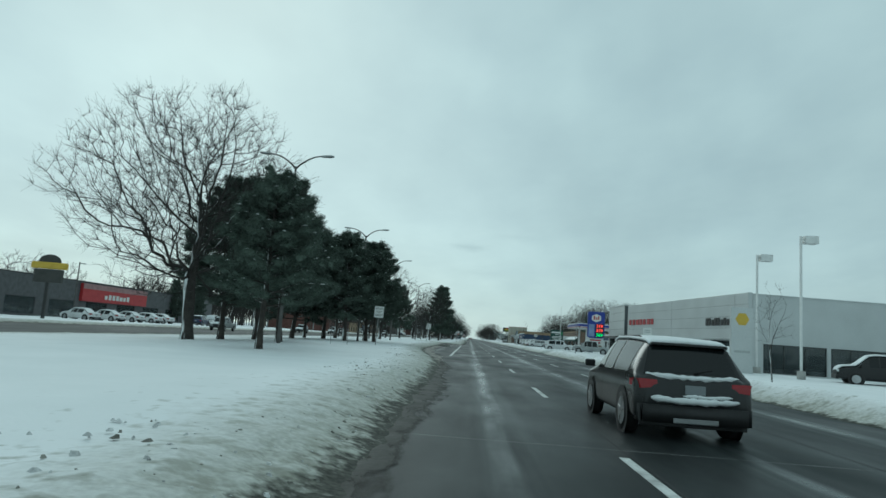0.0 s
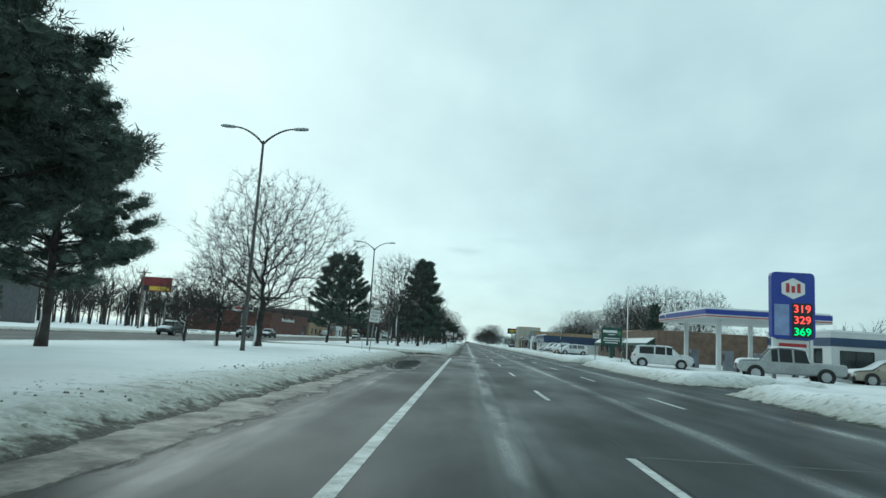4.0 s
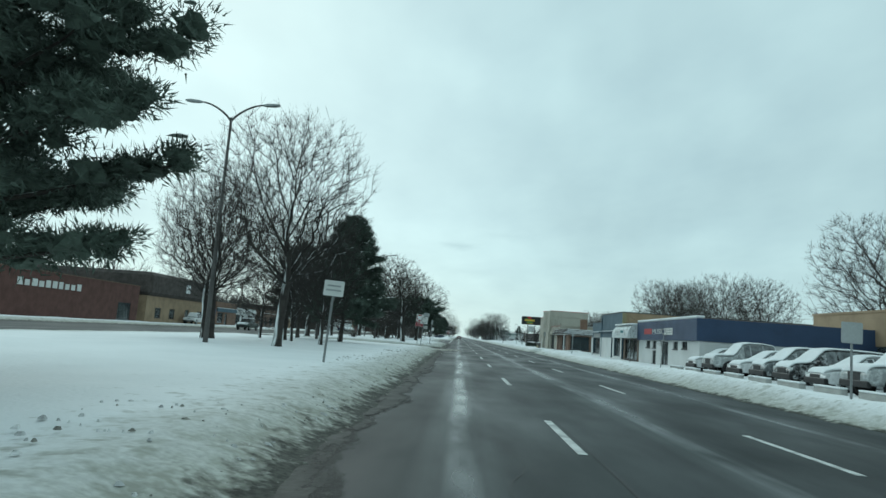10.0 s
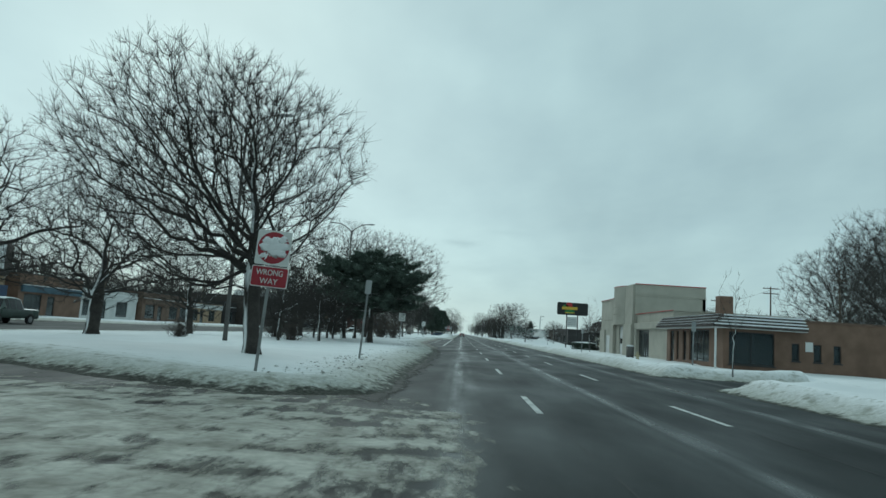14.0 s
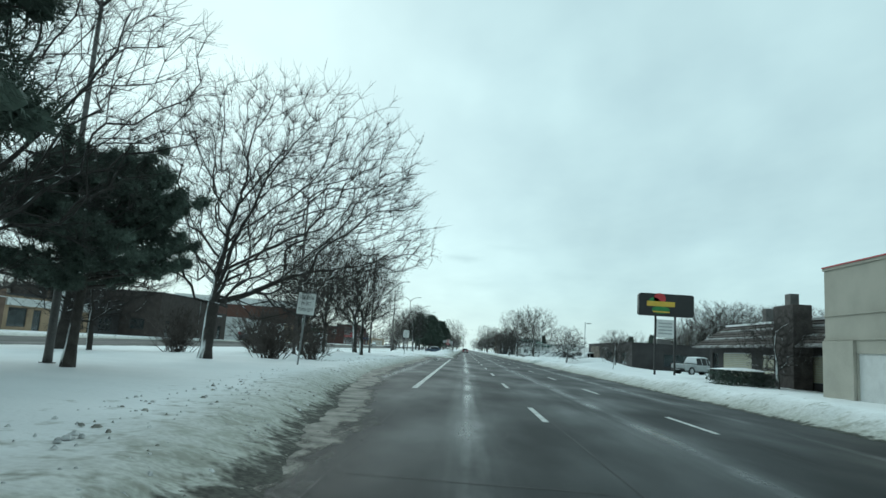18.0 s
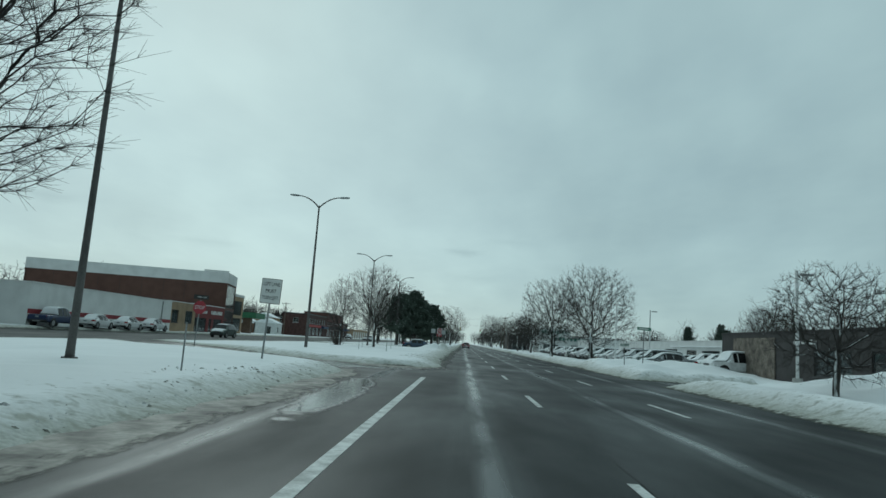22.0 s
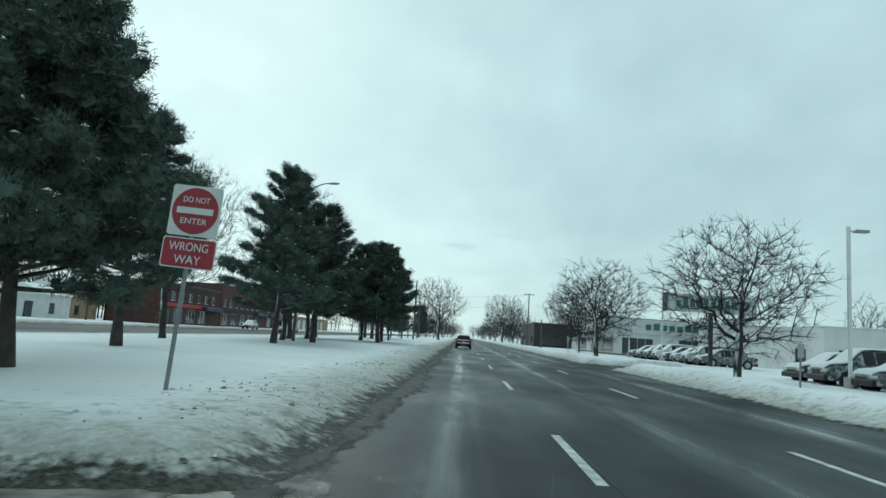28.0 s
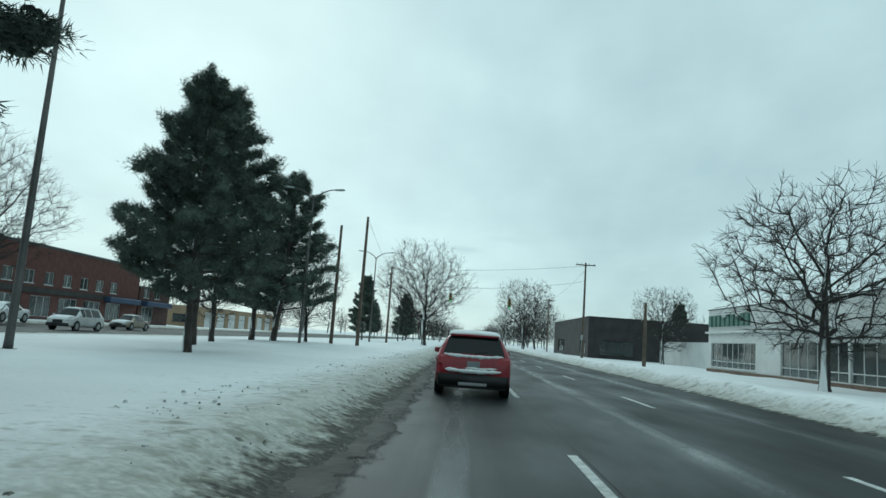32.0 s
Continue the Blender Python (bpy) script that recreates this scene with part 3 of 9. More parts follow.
def tube(verts, faces, pts, radii, sides):
    """Adds a tapered tube along pts to plain vertex and face lists."""
    base = len(verts)
    n = len(pts)
    for k in range(n):
        d = pts[min(k + 1, n - 1)] - pts[max(k - 1, 0)]
        ln = math.sqrt(d[0] * d[0] + d[1] * d[1] + d[2] * d[2]) or 1.0
        dx, dy, dz = d[0] / ln, d[1] / ln, d[2] / ln
        if abs(dz) < 0.9:
            h = math.hypot(dx, dy)
            ux, uy, uz = -dy / h, dx / h, 0.0
        else:
            h = math.hypot(dx, dz)
            ux, uy, uz = dz / h, 0.0, -dx / h
        vx, vy, vz = dy * uz - dz * uy, dz * ux - dx * uz, dx * uy - dy * ux
        p, r = pts[k], radii[k]
        for s in range(sides):
            a = 2 * math.pi * s / sides
            ca, sa = math.cos(a) * r, math.sin(a) * r
            verts.append((p[0] + ux * ca + vx * sa, p[1] + uy * ca + vy * sa, p[2] + uz * ca + vz * sa))
    for k in range(n - 1):
        a, b = base + k * sides, base + (k + 1) * sides
        for s in range(sides):
            t = (s + 1) % sides
            faces.append((a + s, a + t, b + t, b + s))
    return base


def tube_part(name, pts, radii, sides, material, parent, label=""):
    v, f = [], []
    tube(v, f, [np.array(p, float) for p in pts], radii if hasattr(radii, "__len__") else [radii] * len(pts), sides)
    f.append(tuple(range(len(v) - sides, len(v))))
    f.append(tuple(reversed(range(sides))))
    me = bpy.data.meshes.new(name)
    me.from_pydata(v, [], f)
    me.materials.append(material)
    me.shade_smooth()
    return part(name, me, None, parent, label)


M_ASPHALT = asphalt_material()
me = bpy.data.meshes.new("road")
rx = [OPP_L - 1.2, -30, OPP_R + 1.2, -12, -1.5, 4, KERB_R + 0.6, 16.8]
ry = [-300] + list(range(-20, 700, 20)) + [900, 1500, 3000]
me.from_pydata([(x, y, 0) for y in ry for x in rx], [], [(j * 8 + i, j * 8 + i + 1, j * 8 + 9 + i, j * 8 + 8 + i) for j in range(len(ry) - 1) for i in range(7)])
me.materials.append(M_ASPHALT)
road = tagged(new("road", me), "wet dark asphalt divided road with pale wet sheen coloured into mid-lane", "road", kind="structure")

M_LINE = mat("road_paint", (0.62, 0.64, 0.62), 0.6, var=0.35, scale=3.5, fine=30, bump=0.1, world_space=True, tint=(0.33, 0.34, 0.33))
M_JOINT = mat("salted_joint", (0.30, 0.305, 0.3), 0.7, var=0.5, scale=4, fine=20, bump=0.1, world_space=True, tint=(0.14, 0.14, 0.14))
M_TAR = mat("tar_crack", (0.012, 0.012, 0.012), 0.6, var=0.3, bump=0.1)
dash = bmesh.new()
box_bm(dash, -0.065, 0.065, -3.45, 0, 0.0, 0.006)
dash_me = mesh_of("lane_dash", dash, M_LINE)
for k in range(-1, 58):
    for lx in (1.85, 5.4):
        if k > 46 and k % 2:
            continue
        o = part("lane_dash", dash_me, None, road)
        o.location = (lx, 8.89 + 12.19 * k, 0.001)
for y0, y1 in ((49, 114), (282, 344)):
    bm = bmesh.new()
    box_bm(bm, -1.64, -1.46, y0, y1, 0.0, 0.007)
    part("edge_line", bm, M_LINE, road, "worn solid white turn-lane line")
rnd = random.Random(4)


def crack(name, pts, widths, material, label=""):
    """A flat seam lying just above the asphalt along pts."""
    bm = bmesh.new()
    prev = None
    for k, (x, y) in enumerate(pts):
        x2, y2 = pts[min(k + 1, len(pts) - 1)]
        x1, y1 = pts[max(k - 1, 0)]
        ln = math.hypot(x2 - x1, y2 - y1) or 1.0
        nx, ny, w = -(y2 - y1) / ln, (x2 - x1) / ln, widths[k] * 0.5
        cur = (bm.verts.new((x - nx * w, y - ny * w, 0.0045)), bm.verts.new((x + nx * w, y + ny * w, 0.0045)))
        if prev:
            bm.faces.new((prev[0], cur[0], cur[1], prev[1]))
        prev = cur
    bmesh.ops.recalc_face_normals(bm, faces=bm.faces[:])
    part(name, bm, material, road, label)


for k in range(46):
    # transverse joints of the slabs, and cracks that wander along the lane
    y0 = -2 + 12.19 * k + rnd.uniform(-1.5, 1.5)
    if k % 4 != 3:
        x0, x1 = rnd.choice(((-1.25, 1.8), (-1.25, 1.8), (-1.25, 5.3), (1.95, 5.3), (-0.9, 1.2)))
        n = max(3, int((x1 - x0) / 0.35))
        drift = rnd.uniform(-0.15, 0.15)
        pts = [(x0 + (x1 - x0) * j / n, y0 + drift * j / n + rnd.uniform(-0.025, 0.025)) for j in range(n + 1)]
        pale = k % 5 == 1
        crack("road_joint", pts, [rnd.uniform(0.014, 0.036) for _ in pts], M_JOINT if pale else M_TAR)
    if k % 3 == 1:
        pts = [(0.9 + 0.4 * math.sin(k * 1.7) + 0.12 * math.sin(j * 0.9 + k) + rnd.uniform(-0.04, 0.04), y0 + 2 + j * 0.5) for j in range(14)]
        crack("road_crack", pts, [rnd.uniform(0.006, 0.02) for _ in pts], M_TAR)
for lx, ya, yb in ((1.98, -6, 560), (5.53, -6, 560), (-1.36, 26, 49), (-1.36, 258, 282)):
    # the seam between two paved lanes, opened here and there
    y0 = ya
    while y0 < yb:
        y1 = min(yb, y0 + rnd.uniform(7, 16))
        n = max(3, int((y1 - y0) / 1.1))
        pts = [(lx + 0.02 * math.sin(0.5 * (y0 + j)) + rnd.uniform(-0.012, 0.012), y0 + (y1 - y0) * j / n) for j in range(n + 1)]
        crack("lane_seam", pts, [rnd.uniform(0.012, 0.034) for _ in pts], M_TAR)
        y0 = y1 + rnd.uniform(0.3, 3.0)


# ---------------- slush and standing water on the road ----------------
def sheet_on_road(name, x0, x1, y0, y1, field, step, height, material, label, category):
    """A thin sheet lying on the road wherever field(x, y) is above nought."""
    xs, ys = np.arange(x0, x1 + step, step), np.arange(y0, y1 + step, step)
    X, Y = np.meshgrid(xs, ys)
    F = field(X, Y)
    F = np.minimum(F, np.minimum(np.minimum(X - x0, x1 - X), np.minimum(Y - y0, y1 - Y)) * 1.2 - 0.7)
    n = len(xs)
    lim = -0.6
    keep = (F[:-1, :-1] > lim) & (F[1:, :-1] > lim) & (F[:-1, 1:] > lim) & (F[1:, 1:] > lim)
    i = (np.arange(len(ys) - 1)[:, None] * n + np.arange(n - 1)[None, :])[keep]
    fc = np.stack([i, i + 1, i + 1 + n, i + n], 1)
    Z = 0.004 + height * np.clip(F, 0, 1) * (0.25 + 0.75 * vnoise(X * 4 + Y * 2, Y * 2.5 - X * 2, 61)) if height else np.full_like(X, 0.004)
    used, inv = np.unique(fc.reshape(-1), return_inverse=True)
    me = bpy.data.meshes.new(name)
    me.from_pydata(np.stack([X, Y, Z], -1).reshape(-1, 3)[used].tolist(), [], inv.reshape(-1, 4).tolist())
    me.materials.append(material)
    me.shade_smooth()
    at = me.attributes.new("cover", "FLOAT", "POINT")
    at.data.foreach_set("value", F.reshape(-1)[used].astype(np.float32))
    return tagged(new(name, me), label, category, kind="structure")


def veil(nt, amount):
    """Fades the surface out where amount falls to nought."""
    b = nt.nodes["Principled BSDF"]
    out = [n for n in nt.nodes if n.type == "OUTPUT_MATERIAL"][0]
    clear, mixed = nt.nodes.new("ShaderNodeBsdfTransparent"), nt.nodes.new("ShaderNodeMixShader")
    nt.links.new(amount, mixed.inputs[0])
    nt.links.new(clear.outputs[0], mixed.inputs[1])
    nt.links.new(b.outputs[0], mixed.inputs[2])
    nt.links.new(mixed.outputs[0], out.inputs["Surface"])


def thinning(m):
    """Lets the wet asphalt show through where the slush runs thin."""
    nt = m.node_tree
    b = nt.nodes["Principled BSDF"]
    N, Lk = nt.nodes.new, nt.links.new
    at, geo, nz, mp = N("ShaderNodeAttribute"), N("ShaderNodeNewGeometry"), N("ShaderNodeTexNoise"), N("ShaderNodeMapping")
    at.attribute_name = "cover"
    mp.inputs["Scale"].default_value = (1.6, 0.55, 1)
    mp.inputs["Rotation"].default_value = (0, 0, 0.35)
    nz.inputs["Scale"].default_value, nz.inputs["Detail"].default_value, nz.inputs["Roughness"].default_value = 2.2, 7, 0.65
    Lk(geo.outputs["Position"], mp.inputs[0])
    Lk(mp.outputs[0], nz.inputs[0])
    r = N("ShaderNodeMapRange")
    r.inputs[1].default_value, r.inputs[2].default_value, r.inputs[3].default_value, r.inputs[4].default_value = 0.2, 0.8, -0.9, 0.9
    Lk(nz.outputs[0], r.inputs[0])
    s = N("ShaderNodeMath")
    s.operation = "ADD"
    Lk(at.outputs["Fac"], s.inputs[0])
    Lk(r.outputs[0], s.inputs[1])
    k = N("ShaderNodeMapRange")
    k.inputs[1].default_value, k.inputs[2].default_value = 0.0, 0.7
    Lk(s.outputs[0], k.inputs[0])
    veil(nt, k.outputs[0])
    return m


M_SLUSH = mat("road_slush", (0.25, 0.24, 0.21), 0.6, var=0.55, scale=1.6, fine=9, bump=0.5, world_space=True, tint=(0.06, 0.056, 0.05), spec=0.25)
M_PALESLUSH = mat("pale_slush", (0.45, 0.445, 0.395), 0.65, var=0.5, scale=1.3, fine=8, bump=0.5, world_space=True, tint=(0.19, 0.185, 0.155), spec=0.25)
thinning(M_SLUSH)
thinning(M_PALESLUSH)
M_WATER = mat("standing_water", (0.028, 0.029, 0.029), 0.05, var=0.3, scale=0.8, fine=6, bump=0.015, world_space=True)


def shore(m):
    """Water turns to merely damp asphalt at its edge."""
    nt = m.node_tree
    b = nt.nodes["Principled BSDF"]
    N, Lk = nt.nodes.new, nt.links.new
    at, geo, nz = N("ShaderNodeAttribute"), N("ShaderNodeNewGeometry"), N("ShaderNodeTexNoise")
    at.attribute_name = "cover"
    nz.inputs["Scale"].default_value, nz.inputs["Detail"].default_value = 2.4, 5
    Lk(geo.outputs["Position"], nz.inputs[0])
    s = N("ShaderNodeMath")
    s.operation = "ADD"
    Lk(at.outputs["Fac"], s.inputs[0])
    Lk(nz.outputs[0], s.inputs[1])
    for key, a, c in (("Roughness", 0.45, 0.13), ("Specular IOR Level", 0.15, 0.24)):
        r = N("ShaderNodeMapRange")
        r.inputs[1].default_value, r.inputs[2].default_value, r.inputs[3].default_value, r.inputs[4].default_value = 0.35, 0.95, a, c
        Lk(s.outputs[0], r.inputs[0])
        Lk(r.outputs[0], b.inputs[key])
    k = N("ShaderNodeMapRange")
    k.inputs[1].default_value, k.inputs[2].default_value = 0.1, 0.6
    Lk(s.outputs[0], k.inputs[0])
    veil(nt, k.outputs[0])


shore(M_WATER)


def gutter(lo, hi, width, seed, tight=0.6):
    """Slush beside the median kerb, ragged, between two distances along the road."""
    def f(x, y):
        e = median_edge(y)
        n = (vnoise(x * 1.1, y * 0.35, seed) - 0.5) * 1.1 + (vnoise(x * 3.5, y * 1.2, seed + 1) - 0.5) * 0.7
        w = width * sstep(lo, lo + 8, y) * (1 - sstep(hi - 3, hi, y))
        return (w - (x - e)) / tight + n - 1.2 * (x < e - 0.9)
    return f


def strip(cx, cy, rx, ry, turn, seed, rag=0.9):
    c, s = math.cos(radians(turn)), math.sin(radians(turn))

    def f(x, y):
        u, v = (x - cx) * c + (y - cy) * s, -(x - cx) * s + (y - cy) * c
        return 1 - (u / rx) ** 2 - (v / ry) ** 2 + (vnoise(x * 1.1 + y * 0.5, y * 0.8 - x * 0.5, seed) - 0.5) * rag + (vnoise(x * 3 + y * 2, y * 2.2 - x * 2, seed + 1) - 0.5) * rag * 0.6
    return f


def ruts(base, seed, turn, gap=1.5):
    """A patch of slush combed by wheels: thinner along the tracks."""
    c, s = math.cos(radians(turn)), math.sin(radians(turn))

    def f(x, y):
        u = x * c + y * s
        return base(x, y) + 0.15 - 0.3 * np.clip(np.cos(u * 2 * math.pi / gap + 3 * (vnoise(x * 0.6, y * 0.6, seed) - 0.5)), 0, 1) + (vnoise(x * 1.7 + y * 1.3, y * 1.9 - x * 1.1, seed + 3) - 0.5) * 0.5
    return f


sheet_on_road("slush", -6.2, -0.9, 24, 116, gutter(30, 90, 0.75, 71, 0.45), 0.16, 0.035, M_SLUSH, "brown slush along the turn-lane kerb", "slush")
sheet_on_road("slush", -6.2, -0.9, 256, 347, gutter(262, 345, 0.7, 73, 0.45), 0.16, 0.035, M_SLUSH, "brown slush along the turn-lane kerb", "slush")
sheet_on_road("slush", -13, -0.4, 110, 128, ruts(strip(-3.2, 119.5, 1.7, 6.5, -18, 75), 76, 120), 0.14, 0.03, M_SLUSH, "rutted brown slush at the mouth of the crossover", "slush")
sheet_on_road("slush", -14, 1.2, 211, 229, ruts(strip(-6.0, 219.2, 8.4, 6.4, 14, 77, 0.7), 78, 95, 1.1), 0.14, 0.035, M_PALESLUSH, "pale rutted slush fanning across the crossover", "slush")
sheet_on_road("slush", -9, 0.4, 346, 360, ruts(strip(-3.2, 353.2, 3.2, 2.6, 40, 79), 80, 60), 0.13, 0.03, M_SLUSH, "brown slush fanned at the crossover mouth", "slush")
sheet_on_road("slush", -10, 0.6, 408, 424, ruts(strip(-3.4, 416.6, 4.2, 4.0, 30, 81), 82, 95), 0.14, 0.03, M_SLUSH, "brown slush in a narrow crossover", "slush")
# wet dirty slush; its dark colour also holds the shadow band at the kerb
M_GUTTER = thinning(mat("gutter_slush", (0.030, 0.032, 0.027), 0.6, var=0.6, scale=1.8, fine=10, bump=0.5, world_space=True, tint=(0.011, 0.012, 0.010), spec=0.15))
for y0, y1, seed in ((-4, 44, 91), (119, 212, 93), (224, 276, 95), (352, 412, 97), (417, 540, 99)):
    sheet_on_road("slush", -2.6, 0.9, y0, y1, gutter(y0 - 9, y1 + 4, 0.26, seed, 0.34), 0.14, 0.03, M_GUTTER, "thin dirty slush along the median gutter, darkened for the kerb's shade", "slush")
sheet_on_road("puddle", -5.8, -1.9, 85, 109, strip(-3.7, 97.5, 0.95, 8.5, 2, 83, 0.5), 0.08, 0, M_WATER, "standing meltwater mirroring the sky in the turn lane", "puddle")
sheet_on_road("puddle", -9, -1.2, 108, 124, strip(-4.4, 116.6, 1.5, 4.6, 38, 84, 0.6), 0.1, 0, M_WATER, "dark standing meltwater in the crossover", "puddle")
sheet_on_road("puddle", -12.5, -1.6, 343, 359, strip(-6.2, 350.2, 5.6, 2.7, 38, 87, 0.6), 0.12, 0, M_WATER, "wide shallow meltwater in the crossover", "puddle")
sheet_on_road("puddle", -4.6, -1.8, 328, 343, strip(-3.1, 335.5, 0.55, 6.0, 2, 89, 0.6), 0.09, 0, M_WATER, "long meltwater streak in the turn lane", "puddle")
# ---------------- kinds of things ----------------
def unit(v):
    return v / (np.linalg.norm(v) or 1.0)


def bare_tree(name, seed, H=12.0, trunk=2.4, r0=0.22, limbs=8, spread=60, count=1000, rise=0.5, wander=0.4, drop=0.0, label="", R=None, shift=(0, 0), low=0.0, fat=1.0, twigs=7):
    """A leafless tree. Trunk and main limbs reach for the outline of the crown; boughs then fill it, each
    joining the limb that gives the shortest way to the root; fine twigs stand on their ends."""
    rng = random.Random(seed)
    nr = np.random.RandomState(seed)
    R = R or H * 0.5
    z0 = trunk * (1 - low)
    mid = np.array([shift[0], shift[1], z0 + (H - z0) * 0.47])
    semi = np.array([R, R, (H - z0) * 0.53])
    pos, par, way, head = [], [], [], []

    def node(p, k, d):
        pos.append(p)
        par.append(k)
        way.append(0.0 if k < 0 else way[k] + float(np.linalg.norm(p - pos[k])))
        head.append(d)
        return len(pos) - 1

    up = np.array([0, 0, 1.0])
    lean = unit(np.array([rng.gauss(0, 0.04), rng.gauss(0, 0.04), 1.0]))
    k = node(np.array([0, 0, -0.15]), -1, up)
    lead = trunk + 0.62 * (H - trunk)
    steps = 14
    for j in range(steps):
        f = (j + 1) / steps
        w = 0.03 + 0.11 * (f > 0.4)
        d = unit(lean + np.array([rng.gauss(0, w), rng.gauss(0, w), 0]) + np.array([shift[0], shift[1], 0]) * 0.05 * f)
        k = node(pos[k] + d * (lead + 0.15) / steps, k, d)
    spine = [j for j in range(len(pos)) if pos[j][2] >= trunk * 0.96]
    for j in range(limbs):
        f = (j + 0.3) / limbs
        q = spine[min(len(spine) - 1, int(f ** 1.25 * 0.9 * len(spine)))]
        az = 2.4 * j + rng.uniform(-0.5, 0.5)
        tilt = radians(spread * (1.0 - 0.62 * f) * rng.uniform(0.85, 1.12))
        d = np.array([math.cos(az) * math.sin(tilt), math.sin(az) * math.sin(tilt), math.cos(tilt)])
        p = pos[q]
        for _ in range(40):
            d = unit(d + np.array([rng.gauss(0, 0.13), rng.gauss(0, 0.13), rng.gauss(0.03 - 0.05 * drop, 0.10)]))
            p = p + d * 0.42
            if float((((p - mid) / semi) ** 2).sum()) > 0.72 and p[2] > trunk:
                break
            q = node(p, q, d)
    # the crown's outline is uneven: lobes and gaps
    pts = nr.normal(size=(count, 3))
    pts /= np.linalg.norm(pts, axis=1)[:, None]
    lobe = 0.93 + 0.09 * np.sin(pts[:, 0] * 4.1 + seed) * np.sin(pts[:, 1] * 3.7 + 2 * seed) + 0.07 * np.sin(pts[:, 2] * 6.3 + seed * 3)
    pts = mid + pts * semi * (lobe * nr.uniform(0.02, 1, count) ** 0.42)[:, None]
    pts = pts[pts[:, 2] > z0 * 0.9]
    base = np.array([0, 0, trunk])
    pts = pts[np.argsort(np.linalg.norm(pts - base, axis=1))]
    tips = []
    P = np.zeros((len(pos) + len(pts) * 8, 3))
    W = np.zeros(len(P))
    n = len(pos)
    P[:n], W[:n] = np.array(pos), np.array(way)
    first = spine[0]
    for t in pts:
        v = t - P[first:n]
        dist = np.sqrt((v ** 2).sum(1))
        cost = dist + wander * W[first:n] + rise * 2.2 * np.maximum(0, 0.25 * dist - v[:, 2])
        q = first + int(np.argmin(cost))
        a, L = pos[q], float(np.linalg.norm(t - pos[q]))
        if L < 0.15:
            continue
        m = max(1, min(6, int(L / 0.45)))
        c = a + head[q] * L * 0.38 + up * L * 0.06
        for i in range(m):
            u = (i + 1) / m
            p = a * (1 - u) ** 2 + c * 2 * u * (1 - u) + t * u * u + nr.normal(size=3) * (0.035 + 0.09 * drop) * L / m
            q = node(p, q, unit(p - pos[q]))
            P[n], W[n] = p, way[q]
            n += 1
        tips.append(q)
    # thickness follows the number of ends that each piece carries
    load = np.zeros(len(pos))
    kids = [[] for _ in pos]
    for q in tips:
        load[q] += 1
    for q in range(len(pos) - 1, 0, -1):
        load[par[q]] += load[q]
        kids[par[q]].append(q)
    load = np.maximum(load, 1)
    rt = 0.0058 * fat
    ex = math.log(r0 / rt) / math.log(load[first])
    rad = rt * load ** ex
    tr, li, tw = ([], []), ([], []), ([], [])
    stack = [0]
    while stack:
        q = stack.pop()
        chain, rr = [q], [rad[q]]
        if par[q] >= 0:
            chain, rr = [par[q], q], [min(rad[par[q]], rad[q] * 1.15), rad[q]]
        while kids[q]:
            nxt = max(kids[q], key=lambda c: load[c])
            stack += [c for c in kids[q] if c != nxt]
            q = nxt
            chain.append(q)
            rr.append(rad[q])
        if chain[0] == 0:
            rr[0] *= 1.45
        big = rr[0]
        dst = tr if chain[0] == 0 else (li if big > 0.028 else tw)
        tube(dst[0], dst[1], [pos[c] for c in chain], rr, 9 if chain[0] == 0 else (5 if big > 0.04 else 3))
    for q in tips:
        out = unit((pos[q] - mid) / semi)
        for j in range(twigs):
            s0 = q if j < 3 else par[q]
            d = unit(head[q] * 0.9 + out * 0.45 + nr.normal(size=3) * 0.55 + up * (0.16 - 0.3 * drop))
            L = rng.uniform(0.3, 0.78) * (0.26 + H / 22)
            tube(tw[0], tw[1], [pos[s0], pos[s0] + d * L], [rt * 0.85, rt * 0.5], 3)
    e = new(name)
    for nm, (v, f), m in (("trunk", tr, M_BARK), ("branch_frame", li, M_BOUGH), ("twig_crown", tw, M_TWIG)):
        me = bpy.data.meshes.new(nm)
        me.from_pydata(v, [], f)
        me.materials.append(m)
        me.shade_smooth()
        part(nm, me, None, e)
    e["top"] = max(float(q[2]) for q in pos) + 0.2
    return tagged(e, label, "tree")


